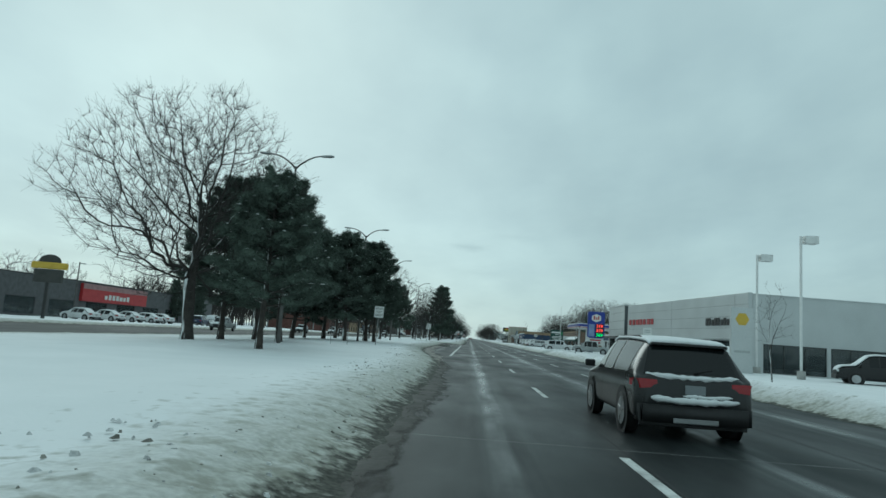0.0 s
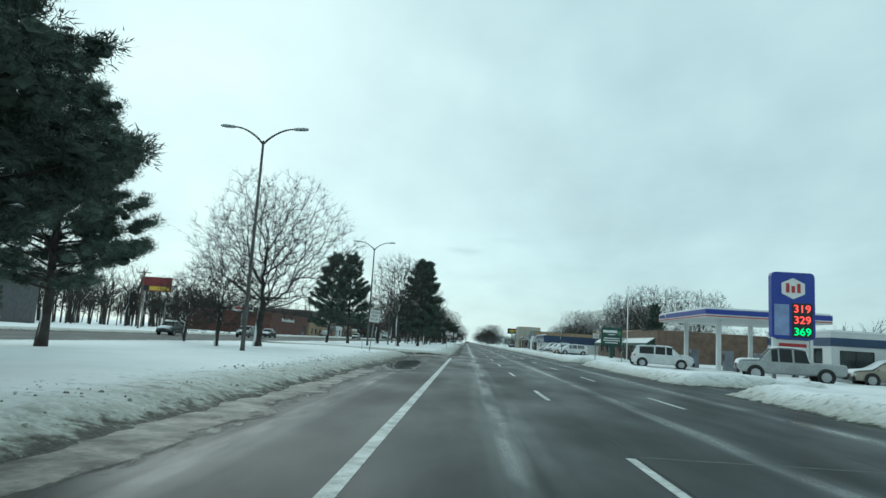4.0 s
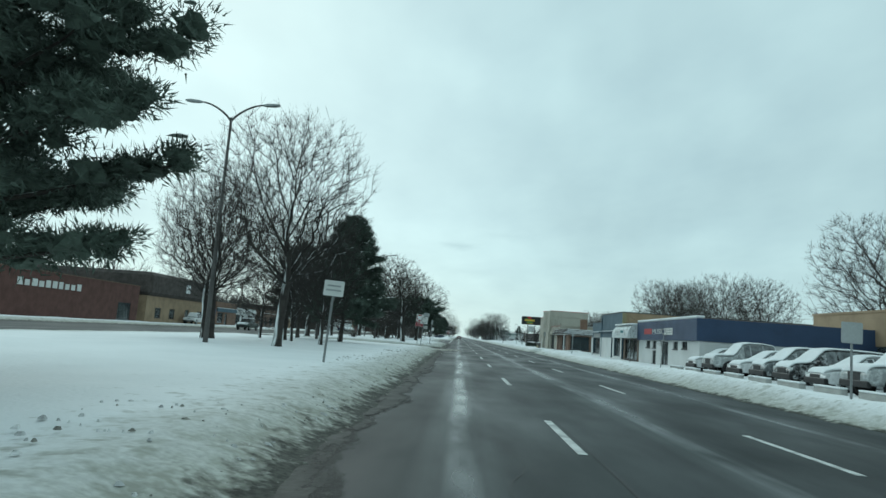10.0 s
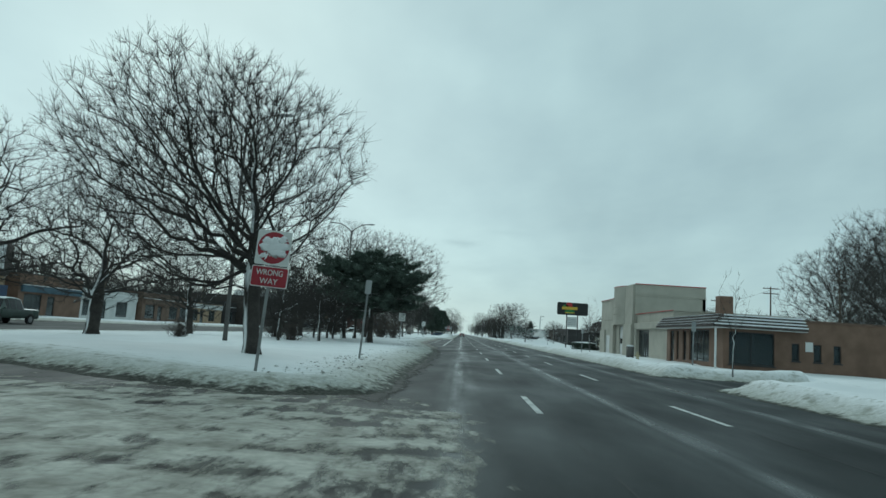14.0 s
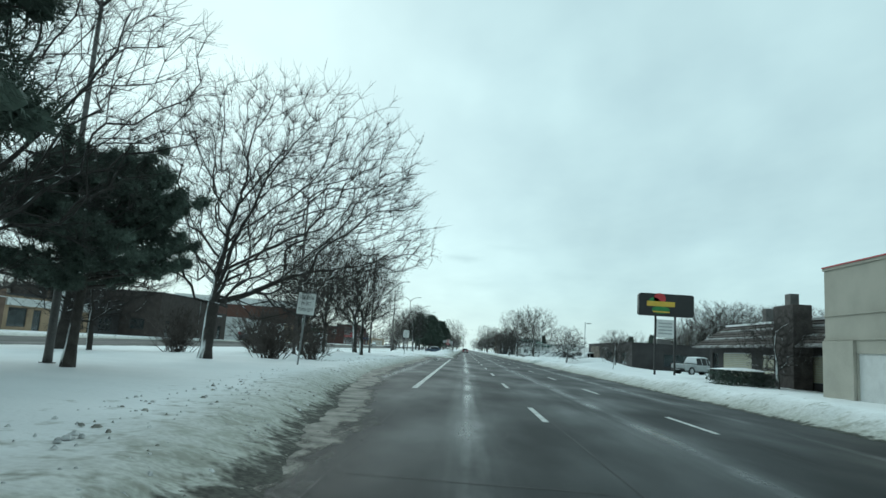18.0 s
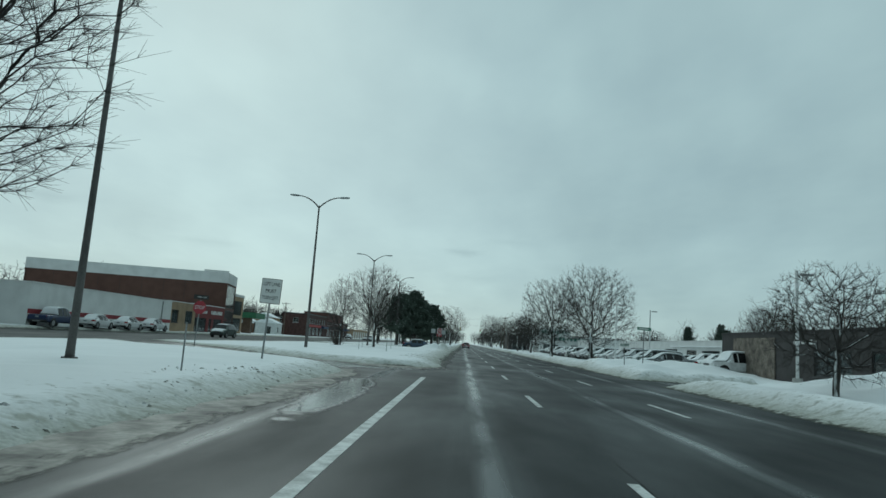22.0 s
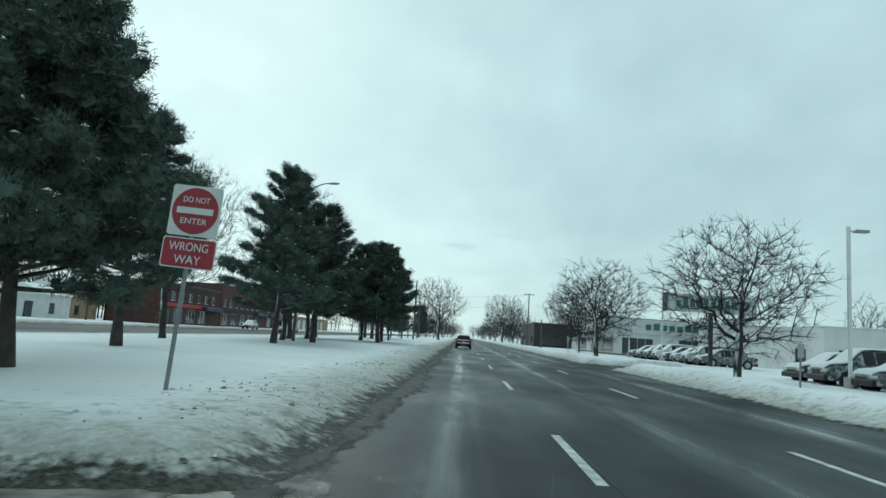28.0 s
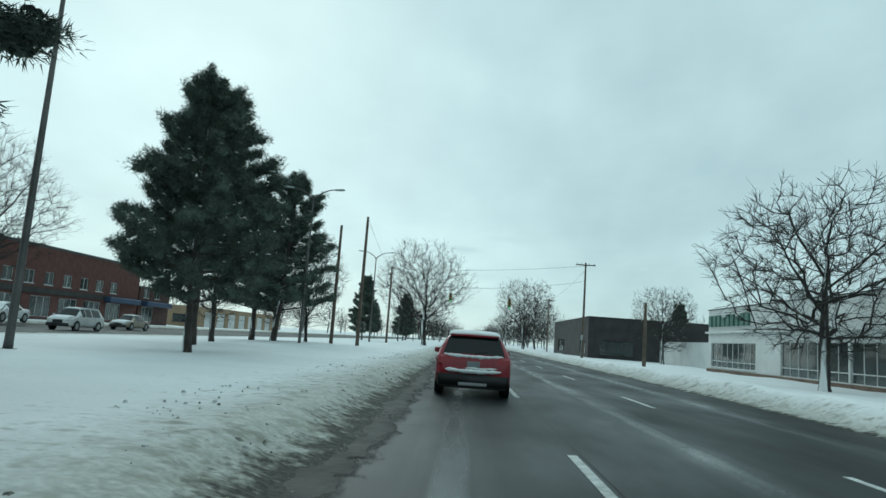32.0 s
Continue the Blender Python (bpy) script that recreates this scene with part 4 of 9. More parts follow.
def pine(name, seed, H=11.0, clear=2.2, R=3.4, r0=0.2, shape=1.0, tufts=900, label="", layers=11, flat=0.0, nb=40, fine=1.0):
    """A pine: trunk, limbs and a crown of needle tufts with gaps; some snow held on top."""
    rng = random.Random(seed)
    nrng = np.random.RandomState(seed)
    tr, li = ([], []), ([], [])
    p, pts, rad = np.array([0, 0, -0.12]), [], []
    lean = np.array([rng.gauss(0, 0.03), rng.gauss(0, 0.03), 1])
    for k in range(9):
        pts.append(p)
        rad.append(r0 * (1.35 if k == 0 else 1.0) * (1 - 0.085 * k))
        p = p + unit(lean + np.array([rng.gauss(0, 0.03), rng.gauss(0, 0.03), 0])) * (H / 8.6)
    tube(tr[0], tr[1], pts, rad, 9)
    P = np.array(pts)
    cores = []

    def on_trunk(z):
        return np.array([np.interp(z, P[:, 2], P[:, k]) for k in range(3)])

    nl = layers * 7
    for j in range(nl):
        t = (j + rng.random()) / nl
        z = clear + (H - 0.5 - clear) * t
        # outline: widest low down, drawn in to a ragged point; or a flat spreading top
        if flat:
            prof = (0.42 + 0.58 * math.sin(math.pi * min(1, t * 0.75 + 0.1))) * (1.02 - t ** 3)
        else:
            prof = min(1.0, 0.76 + t * 2.0) * (1 - t) ** shape + 0.06
        L = R * prof * rng.uniform(0.78, 1.06)
        az = 2.39996 * j + rng.uniform(-0.5, 0.5)
        el = radians(rng.uniform(-6, 14) + (34 if not flat else 12) * t)
        d = np.array([math.cos(az) * math.cos(el), math.sin(az) * math.cos(el), math.sin(el)])
        q = on_trunk(z)
        lp, lr = [q], [max(0.018, r0 * 0.30 * (1 - 0.6 * t))]
        n = 4
        for k in range(n):
            d = unit(d + np.array([rng.gauss(0, 0.10), rng.gauss(0, 0.10), rng.gauss(0.05, 0.06)]))
            q = q + d * (L / n)
            lp.append(q)
            lr.append(max(0.008, lr[0] * (1 - 0.8 * (k + 1) / n)))
        tube(li[0], li[1], lp, lr, 4)
        side_d = unit(np.cross(d, np.array([0, 0, 1.0])))
        # plumes of packed shoots along the limb and on its side branches
        plumes = max(4, int(3 + 2.5 * L))
        for g in range(plumes):
            u = min(1.0, 0.28 + 0.76 * (g + rng.random()) / plumes)
            i = min(int(u * n), n - 1)
            c = lp[i] + (lp[i + 1] - lp[i]) * (u * n - i)
            w = rng.choice((-1, 1)) * rng.uniform(0.0, 0.42) * L * (1.15 - u)
            c = c + side_d * w + d * abs(w) * 0.5 + np.array([0, 0, rng.gauss(0.08, 0.08)])
            cores.append((c, rng.uniform(0.24, 0.47) * (0.84 + 0.055 * L), d))
    for k in range(5):
        cores.append((pts[-1] + np.array([rng.gauss(0, 0.12), rng.gauss(0, 0.12), 0.15 - 0.32 * k]), 0.26 + 0.05 * k, np.array([0, 0, 1.0])))
    K = len(cores)
    cc, cs, cd = np.array([c for c, _, _ in cores]), np.array([s_ for _, s_, _ in cores]), np.array([d_ for _, _, d_ in cores])
    # needles stand out from each plume, most of them upwards and outwards
    nb = int(nb * tufts / K)
    rv = nrng.normal(size=(K * nb, 3)) + np.repeat(cd, nb, 0) * 0.35 + np.array([0, 0, 0.35])
    rv /= np.linalg.norm(rv, axis=1)[:, None]
    size = np.repeat(cs, nb)[:, None]
    # the plume's outline is itself knobbly: shoots reach out unevenly
    knob = 0.80 + 0.28 * np.sin(rv[:, :1] * 9 + size * 40) * np.sin(rv[:, 1:2] * 8 + size * 90) + 0.14 * np.sin(rv[:, 2:] * 13 + size * 60)
    c = np.repeat(cc, nb, 0) + rv * np.array([1, 1, 0.72]) * size * knob * nrng.uniform(0.45, 1.12, (K * nb, 1)) ** 0.7
    # plumes are drawn out along their limb
    c = c + np.repeat(cd, nb, 0) * size * nrng.uniform(-0.7, 0.7, (K * nb, 1))
    dirn = rv + nrng.normal(size=(K * nb, 3)) * 0.45
    dirn /= np.linalg.norm(dirn, axis=1)[:, None]
    length = nrng.uniform(0.10, 0.20, (K * nb, 1))
    side = np.cross(dirn, nrng.normal(size=(K * nb, 3)))
    side /= np.linalg.norm(side, axis=1)[:, None]
    wd = nrng.uniform(0.009, 0.018, (K * nb, 1)) * fine
    V = np.concatenate([c - side * wd, c + side * wd, c + dirn * length], 1).reshape(-1, 3)
    A = cc + np.array([0, 0, 0.6]) * cs[:, None]
    T = K
    e = new(name)
    for nm, (v, f), m in (("trunk", tr, M_PINEBARK), ("branch_frame", li, M_PINEBARK)):
        me = bpy.data.meshes.new(nm)
        me.from_pydata(v, [], f)
        me.materials.append(m)
        me.shade_smooth()
        part(nm, me, None, e)
    # the dense dark inside of each plume
    lump = bmesh.new()
    bmesh.ops.create_icosphere(lump, subdivisions=2, radius=1)
    lv = np.array([v.co[:] for v in lump.verts])
    lf = np.array([[v.index for v in f.verts] for f in lump.faces])
    lump.free()
    CV = cc[:, None, :] + lv[None] * np.array([0.66, 0.66, 0.46]) * cs[:, None, None] * nrng.uniform(0.35, 1.25, (K, len(lv), 1))
    V = np.concatenate([V, CV[np.arange(K)[:, None, None], lf[None]].reshape(-1, 3)])
    me = bpy.data.meshes.new("needle_crown")
    me.vertices.add(len(V))
    me.vertices.foreach_set("co", V.reshape(-1))
    nf = K * nb + K * len(lf)
    me.loops.add(nf * 3)
    me.loops.foreach_set("vertex_index", np.arange(nf * 3, dtype=np.int32))
    me.polygons.add(nf)
    me.polygons.foreach_set("loop_start", np.arange(nf, dtype=np.int32) * 3)
    me.update(calc_edges=True)
    me.materials.append(M_NEEDLE)
    part("needle_crown", me, None, e)
    # small caps of snow lying on the tufts
    bm = bmesh.new()
    for k in range(0, T, 4):
        q = A[k] + np.array([0, 0, 0.10])
        ang = rng.uniform(0, 3)
        rr = rng.uniform(0.05, 0.13)
        ring = [bm.verts.new((q[0] + rr * (1.7 if s % 3 else 1) * math.cos(ang + s * 1.257), q[1] + rr * math.sin(ang + s * 1.257), q[2])) for s in range(5)]
        top = bm.verts.new((q[0], q[1], q[2] + 0.05))
        for s in range(5):
            bm.faces.new((ring[s], ring[(s + 1) % 5], top))
    part("held_snow", bm, M_NEEDLESNOW, e)["kind"] = "stuff"
    e["top"] = float(V[:, 2].max())
    return tagged(e, label, "tree")


def shrub(name, seed, R=1.2, H=1.4, n=60, label=""):
    rng = random.Random(seed)
    v, f = [], []
    for j in range(n):
        az, tilt = rng.uniform(0, 6.28), rng.uniform(0.1, 1.0)
        d = np.array([math.cos(az) * math.sin(tilt) * R / H, math.sin(az) * math.sin(tilt) * R / H, math.cos(tilt)])
        p = np.array([rng.gauss(0, R * 0.12), rng.gauss(0, R * 0.12), -0.05])
        pts = [p]
        for k in range(3):
            d = unit(d + np.array([rng.gauss(0, 0.2), rng.gauss(0, 0.2), rng.gauss(0.05, 0.12)]))
            p = p + d * H / 3 * rng.uniform(0.7, 1.1)
            pts.append(p)
        tube(v, f, pts, [0.016, 0.012, 0.009, 0.005], 3)
        for q in pts[1:]:
            for _ in range(7):
                dd = unit(d + np.array([rng.gauss(0, 0.7), rng.gauss(0, 0.7), rng.gauss(0.1, 0.5)]))
                tube(v, f, [q, q + dd * rng.uniform(0.15, 0.42)], [0.008, 0.004], 3)
    e = new(name)
    me = bpy.data.meshes.new("twig_crown")
    me.from_pydata(v, [], f)
    me.materials.append(M_SHRUB)
    part("twig_crown", me, None, e)
    return tagged(e, label, "shrub")


def street_lamp():
    e = new("street_lamp")
    tube_part("pole", [(0, 0, -0.1), (0, 0, 0.3), (0, 0, 5), (0, 0, 10.7)], [0.13, 0.115, 0.09, 0.06], 10, M_DARKPOLE, e, "tall tapered weathered steel pole")
    boxes("base_plate", [(-0.15, 0.15, -0.15, 0.15, -0.06, 0.0)], M_DARKPOLE, e)
    for s in (-1, 1):
        pts = []
        for k in range(9):
            t = k / 8
            pts.append((s * (0.03 + 1.50 * t), 0, 10.55 + 0.72 * math.sin(t * math.pi * 0.52) ** 0.8 + 0.12 * t))
        tube_part("arm", pts, [0.055 - 0.018 * k / 8 for k in range(9)], 7, M_DARKPOLE, e)
        bm = bmesh.new()
        sec = ((0.0, 0.05, 0.05), (0.16, 0.10, 0.07), (0.55, 0.14, 0.075), (0.78, 0.09, 0.045))
        rings = []
        for q, w, h in sec:
            rings.append([bm.verts.new((s * (1.50 + q), a * w, 11.38 + 0.05 * q + b * h)) for a, b in ((-1, -0.7), (1, -0.7), (1, 0.3), (0.55, 1), (-0.55, 1), (-1, 0.3))])
        for a, b in zip(rings, rings[1:]):
            for k in range(6):
                bm.faces.new((a[k], a[(k + 1) % 6], b[(k + 1) % 6], b[k]))
        bm.faces.new(rings[0])
        bm.faces.new(rings[-1])
        part("lamp_head", bm, M_LAMP, e, "grey cobra-head lamp housing")
    return tagged(e, "tall double-arm steel street lamp standing in median snow", "street lamp", "median street lamps")


def lettering(text, size, material, parent, m, name="lettering", depth=0.004, width=None):
    cu = bpy.data.curves.new("text", "FONT")
    cu.body, cu.size, cu.align_x, cu.align_y, cu.extrude = text, size, "CENTER", "CENTER", depth
    tmp = bpy.data.objects.new("text", cu)
    scene.collection.objects.link(tmp)
    bpy.context.view_layer.update()
    me = bpy.data.meshes.new_from_object(tmp.evaluated_get(bpy.context.evaluated_depsgraph_get()))
    bpy.data.objects.remove(tmp)
    me.name = name
    if width:
        xs = [v.co.x for v in me.vertices]
        k = width / (max(xs) - min(xs))
        for v in me.vertices:
            v.co.x *= k
    me.materials.clear()
    me.materials.append(material)
    o = part(name, me, None, parent)
    o.matrix_basis = m
    return o


def rounded(bm, w, h, z0, y0, y1, r=0.05, x0=0.0):
    """A plate with rounded corners facing along y, its lower edge at z0."""
    pts = []
    for cx, cz, a0 in ((w / 2 - r, h - r, 0), (-w / 2 + r, h - r, 90), (-w / 2 + r, r, 180), (w / 2 - r, r, 270)):
        for k in range(4):
            a = radians(a0 + 30 * k)
            pts.append((x0 + cx + r * math.cos(a), z0 + cz + r * math.sin(a)))
    f = [bm.verts.new((x, y0, z)) for x, z in pts]
    b = [bm.verts.new((x, y1, z)) for x, z in pts]
    bm.faces.new(f)
    bm.faces.new(list(reversed(b)))
    for k in range(len(pts)):
        bm.faces.new((f[k], b[k], b[(k + 1) % len(pts)], f[(k + 1) % len(pts)]))


def plate(name, w, h, z0, material, parent, y=-0.03, x0=0.0, label="", r=0.04):
    bm = bmesh.new()
    rounded(bm, w, h, z0, y, y + 0.012, r, x0)
    return part(name, bm, material, parent, label)


def road_sign(x, y, kind, rz=0.0, z=0.3, lean=0.0, h=3.0, label="", snowy=False):
    e = thing("road_sign", x, y, z, rz, label, "road sign", "road signs")
    e.matrix_world = e.matrix_world @ pose(0, 0, 0, 0, lean, 0)
    bm = bmesh.new()
    box_bm(bm, -0.022, 0.022, -0.012, 0.022, -0.3, h - 0.02)
    box_bm(bm, -0.034, -0.02, -0.016, 0.0, -0.3, h - 0.05)
    box_bm(bm, 0.02, 0.034, -0.016, 0.0, -0.3, h - 0.05)
    part("post", bm, M_STEEL, e, "galvanised channel post")
    up = lambda px, pz, s=1.0: pose(px, -0.036, pz, 90, 0, 0)
    if kind == "left_lane":
        plate("panel", 0.76, 0.92, h - 0.95, M_SIGNBLACK, e, y=-0.028)
        plate("panel_face", 0.72, 0.88, h - 0.93, M_SIGNWHITE, e, y=-0.034)
        for k, wd in enumerate(("LEFT LANE", "MUST", "TURN LEFT")):
            lettering(wd, 0.19, M_SIGNBLACK, e, up(0, h - 0.24 - 0.25 * k), width=0.6 if k != 1 else 0.4)
    elif kind == "noenter":
        plate("panel", 0.80, 0.80, h - 0.82, M_SIGNWHITE, e, y=-0.028)
        bm = bmesh.new()
        bmesh.ops.create_circle(bm, cap_ends=True, radius=0.37, segments=28, matrix=pose(0, -0.034, h - 0.42, 90, 0, 0))
        part("red_disc", bm, M_SIGNRED, e)
        boxes("white_bar", [(-0.29, 0.29, -0.041, -0.036, h - 0.47, h - 0.37)], M_SIGNWHITE, e)
        lettering("DO NOT", 0.13, M_SIGNWHITE, e, pose(0, -0.040, h - 0.25, 90, 0, 0), width=0.42)
        lettering("ENTER", 0.13, M_SIGNWHITE, e, pose(0, -0.040, h - 0.59, 90, 0, 0), width=0.42)
        plate("wrong_way_panel", 0.86, 0.48, h - 1.33, M_SIGNWHITE, e, y=-0.028)
        plate("wrong_way_face", 0.82, 0.44, h - 1.31, M_SIGNRED, e, y=-0.034)
        lettering("WRONG", 0.19, M_SIGNWHITE, e, pose(0, -0.040, h - 1.0, 90, 0, 0), width=0.62)
        lettering("WAY", 0.19, M_SIGNWHITE, e, pose(0, -0.040, h - 1.2, 90, 0, 0), width=0.42)
        if snowy:
            bm = bmesh.new()
            rg = random.Random(int(y))
            for cx, cz, ra, rb in ((0.02, 0.40, 0.33, 0.13), (-0.06, 0.30, 0.22, 0.12), (0.10, 0.52, 0.24, 0.11), (-0.20, 0.62, 0.10, 0.07), (0.16, 0.22, 0.13, 0.07)):
                bmesh.ops.create_icosphere(bm, subdivisions=3, radius=1, matrix=pose(cx, -0.04, h - cz, 0, rg.uniform(-12, 12), 0) @ Matrix.Diagonal((ra, 0.016, rb, 1)))
            for v in bm.verts:
                k = 1 + 0.12 * math.sin(v.co.x * 31 + v.co.z * 17) + 0.08 * math.sin(v.co.x * 67 - v.co.z * 53)
                v.co = Vector((v.co.x * k, v.co.y, (v.co.z - h + .42) * k + h - .42))
            part("stuck_snow", bm, M_SNOW, e, "wet snow stuck to the sign face", smooth=True)
    elif kind == "back":
        plate("panel", 0.62, 0.62, h - 0.64, M_SIGNGREY, e, y=-0.028)
    elif kind == "plain":
        plate("panel", 0.6, 0.46, h - 0.48, M_SIGNWHITE, e, y=-0.028)
        boxes("faded_legend", [(-0.2, 0.2, -0.033, -0.029, h - 0.2, h - 0.15), (-0.22, 0.22, -0.033, -0.029, h - 0.33, h - 0.28)], M_SIGNGREY, e)
    elif kind == "narrow":
        plate("panel", 0.22, 0.5, h - 0.5, M_SIGNGREY, e, y=-0.028)
    elif kind == "stop":
        bm = bmesh.new()
        bmesh.ops.create_circle(bm, cap_ends=True, radius=0.44, segments=8, matrix=pose(0, -0.034, h - 0.5, 90, 22.5, 0))
        part("octagon", bm, M_SIGNRED, e, "red octagon")
        lettering("STOP", 0.3, M_SIGNWHITE, e, pose(0, -0.040, h - 0.5, 90, 0, 0), width=0.62)
        plate("one_way_panel", 0.95, 0.28, h + 0.02, M_SIGNBLACK, e, y=-0.028)
        lettering("ONE WAY", 0.12, M_SIGNWHITE, e, pose(0.08, -0.04, h + 0.16, 90, 0, 0), width=0.6)
    elif kind == "route":
        plate("panel", 0.62, 0.62, h - 0.64, M_SIGNWHITE, e, y=-0.028)
        bm = bmesh.new()
        for k in range(15):
            # the printed ring shows only where no snow sticks
            a0 = radians(70 + 17 * k)
            vs = [bm.verts.new((math.cos(a_) * r_, -0.037, h - 0.33 + math.sin(a_) * r_)) for a_, r_ in ((a0, 0.21), (a0, 0.25), (a0 + 0.31, 0.25 - 0.012 * (k % 3)), (a0 + 0.31, 0.215))]
            bm.faces.new(vs)
        part("ring", bm, M_SIGNBLACK, e, "worn dark ring half hidden by snow")
        plate("second_panel", 0.5, 0.3, h + 0.02, M_SIGNGREY, e, y=0.04, x0=0.12)
    elif kind == "street":
        plate("blade", 0.9, 0.2, h - 0.22, mat("sign_green", (0.03, 0.16, 0.10), 0.45, var=0.15), e, y=-0.02)
        boxes("name_bar", [(-0.34, 0.3, -0.026, -0.021, h - 0.16, h - 0.09)], M_SIGNWHITE, e)
    return e


# ---- vehicles: stations along the length (y from the rear), each (y, sill, half width, belt, top, half width of the top)
SUV = ((0.0, .36, .80, .80, .84, .72), (.06, .31, .91, 1.00, 1.04, .80), (.15, .30, .945, 1.06, 1.11, .79), (.40, .30, .95, 1.08, 1.57, .66), (.66, .30, .95, 1.08, 1.645, .66),
       (1.75, .30, .95, 1.07, 1.69, .66), (1.86, .30, .95, 1.07, 1.69, .66), (2.60, .30, .95, 1.06, 1.69, .66), (2.68, .30, .95, 1.06, 1.69, .66),
       (3.12, .30, .95, 1.04, 1.62, .63), (3.80, .30, .94, 1.0, 1.06, .76), (4.40, .32, .92, .92, .99, .74), (4.62, .36, .84, .80, .86, .68), (4.70, .45, .76, .66, .72, .62))
SEDAN = ((0.0, .42, .78, .72, .78, .68), (.08, .34, .86, .92, .96, .72), (.75, .28, .91, .95, 1.0, .70), (1.30, .26, .92, .95, 1.38, .56), (1.55, .26, .92, .94, 1.44, .57),
         (2.05, .26, .92, .93, 1.47, .58), (2.15, .26, .92, .93, 1.47, .58), (2.70, .26, .92, .92, 1.46, .57), (2.76, .26, .92, .92, 1.45, .57),
         (2.95, .26, .92, .91, 1.40, .55), (3.70, .27, .91, .88, .93, .72), (4.40, .30, .88, .78, .84, .70), (4.62, .34, .80, .68, .74, .64), (4.70, .42, .72, .58, .62, .58))
PICKUP = ((0.0, .52, .88, .95, 1.02, .86), (.06, .46, .95, 1.06, 1.10, .90), (.2, .44, .98, 1.08, 1.12, .92), (1.85, .42, .98, 1.08, 1.14, .92), (1.98, .40, .98, 1.08, 1.78, .66),
          (2.6, .40, .98, 1.08, 1.86, .68), (2.7, .40, .98, 1.08, 1.87, .68), (3.35, .40, .98, 1.08, 1.87, .68), (3.42, .40, .98, 1.08, 1.86, .68),
          (3.75, .40, .98, 1.08, 1.78, .66), (4.35, .42, .98, 1.07, 1.14, .84), (5.2, .44, .96, 1.02, 1.10, .84), (5.42, .46, .92, .92, 1.0, .8), (5.5, .5, .86, .7, .8, .74))


def section(st):
    y, zs, hw, zb, zt, hr = st
    zm = zs + (zb - zs) * 0.55
    return [(0, zs), (hw * .86, zs), (hw * .985, zs + .10), (hw, zm), (hw * .972, zb), (hr, zt - .05), (hr - .09, zt - .008), (0, zt + .012)]


SUBY, SUBZ = 3, 3
M_FROST = mat("frosted_glass", (0.22, 0.235, 0.24), 0.6, var=0.5, scale=3, fine=14, bump=0.1, tint=(0.06, 0.065, 0.07))


def dusted(paint):
    """The same paint with blown snow clinging to it in patches."""
    nm = paint.name + "_snowy"
    if nm in MATS:
        return MATS[nm]
    m = paint.copy()
    m.name = nm
    nt = m.node_tree
    b = nt.nodes["Principled BSDF"]
    N, Lk = nt.nodes.new, nt.links.new
    base = b.inputs["Base Color"].links[0].from_socket
    tc, nz, r, mx = N("ShaderNodeTexCoord"), N("ShaderNodeTexNoise"), N("ShaderNodeMapRange"), N("ShaderNodeMix")
    nz.inputs["Scale"].default_value, nz.inputs["Detail"].default_value, nz.inputs["Roughness"].default_value = 4.5, 6, 0.75
    Lk(tc.outputs["Object"], nz.inputs[0])
    r.inputs[1].default_value, r.inputs[2].default_value = 0.48, 0.74
    Lk(nz.outputs[0], r.inputs[0])
    mx.data_type = "RGBA"
    mx.inputs[7].default_value = (0.76, 0.78, 0.79, 1)
    Lk(r.outputs[0], mx.inputs[0])
    Lk(base, mx.inputs[6])
    Lk(mx.outputs[2], b.inputs["Base Color"])
    MATS[nm] = m
    return m




def refine(P, k):
    """Rounds a chain of rows by k steps between each two, keeping to the rows themselves."""
    T = np.zeros_like(P)
    T[1:-1] = 0.30 * (P[2:] - P[:-2])
    step = np.minimum(np.abs(P[2:] - P[1:-1]), np.abs(P[1:-1] - P[:-2])) * 1.5
    T[1:-1] = np.clip(T[1:-1], -step, step)
    rows = []
    for a in range(len(P) - 1):
        for q in range(k):
            t = q / k
            rows.append((2 * t ** 3 - 3 * t * t + 1) * P[a] + (t ** 3 - 2 * t * t + t) * T[a] + (3 * t * t - 2 * t ** 3) * P[a + 1] + (t ** 3 - t * t) * T[a + 1])
    rows.append(P[-1])
    return np.array(rows)


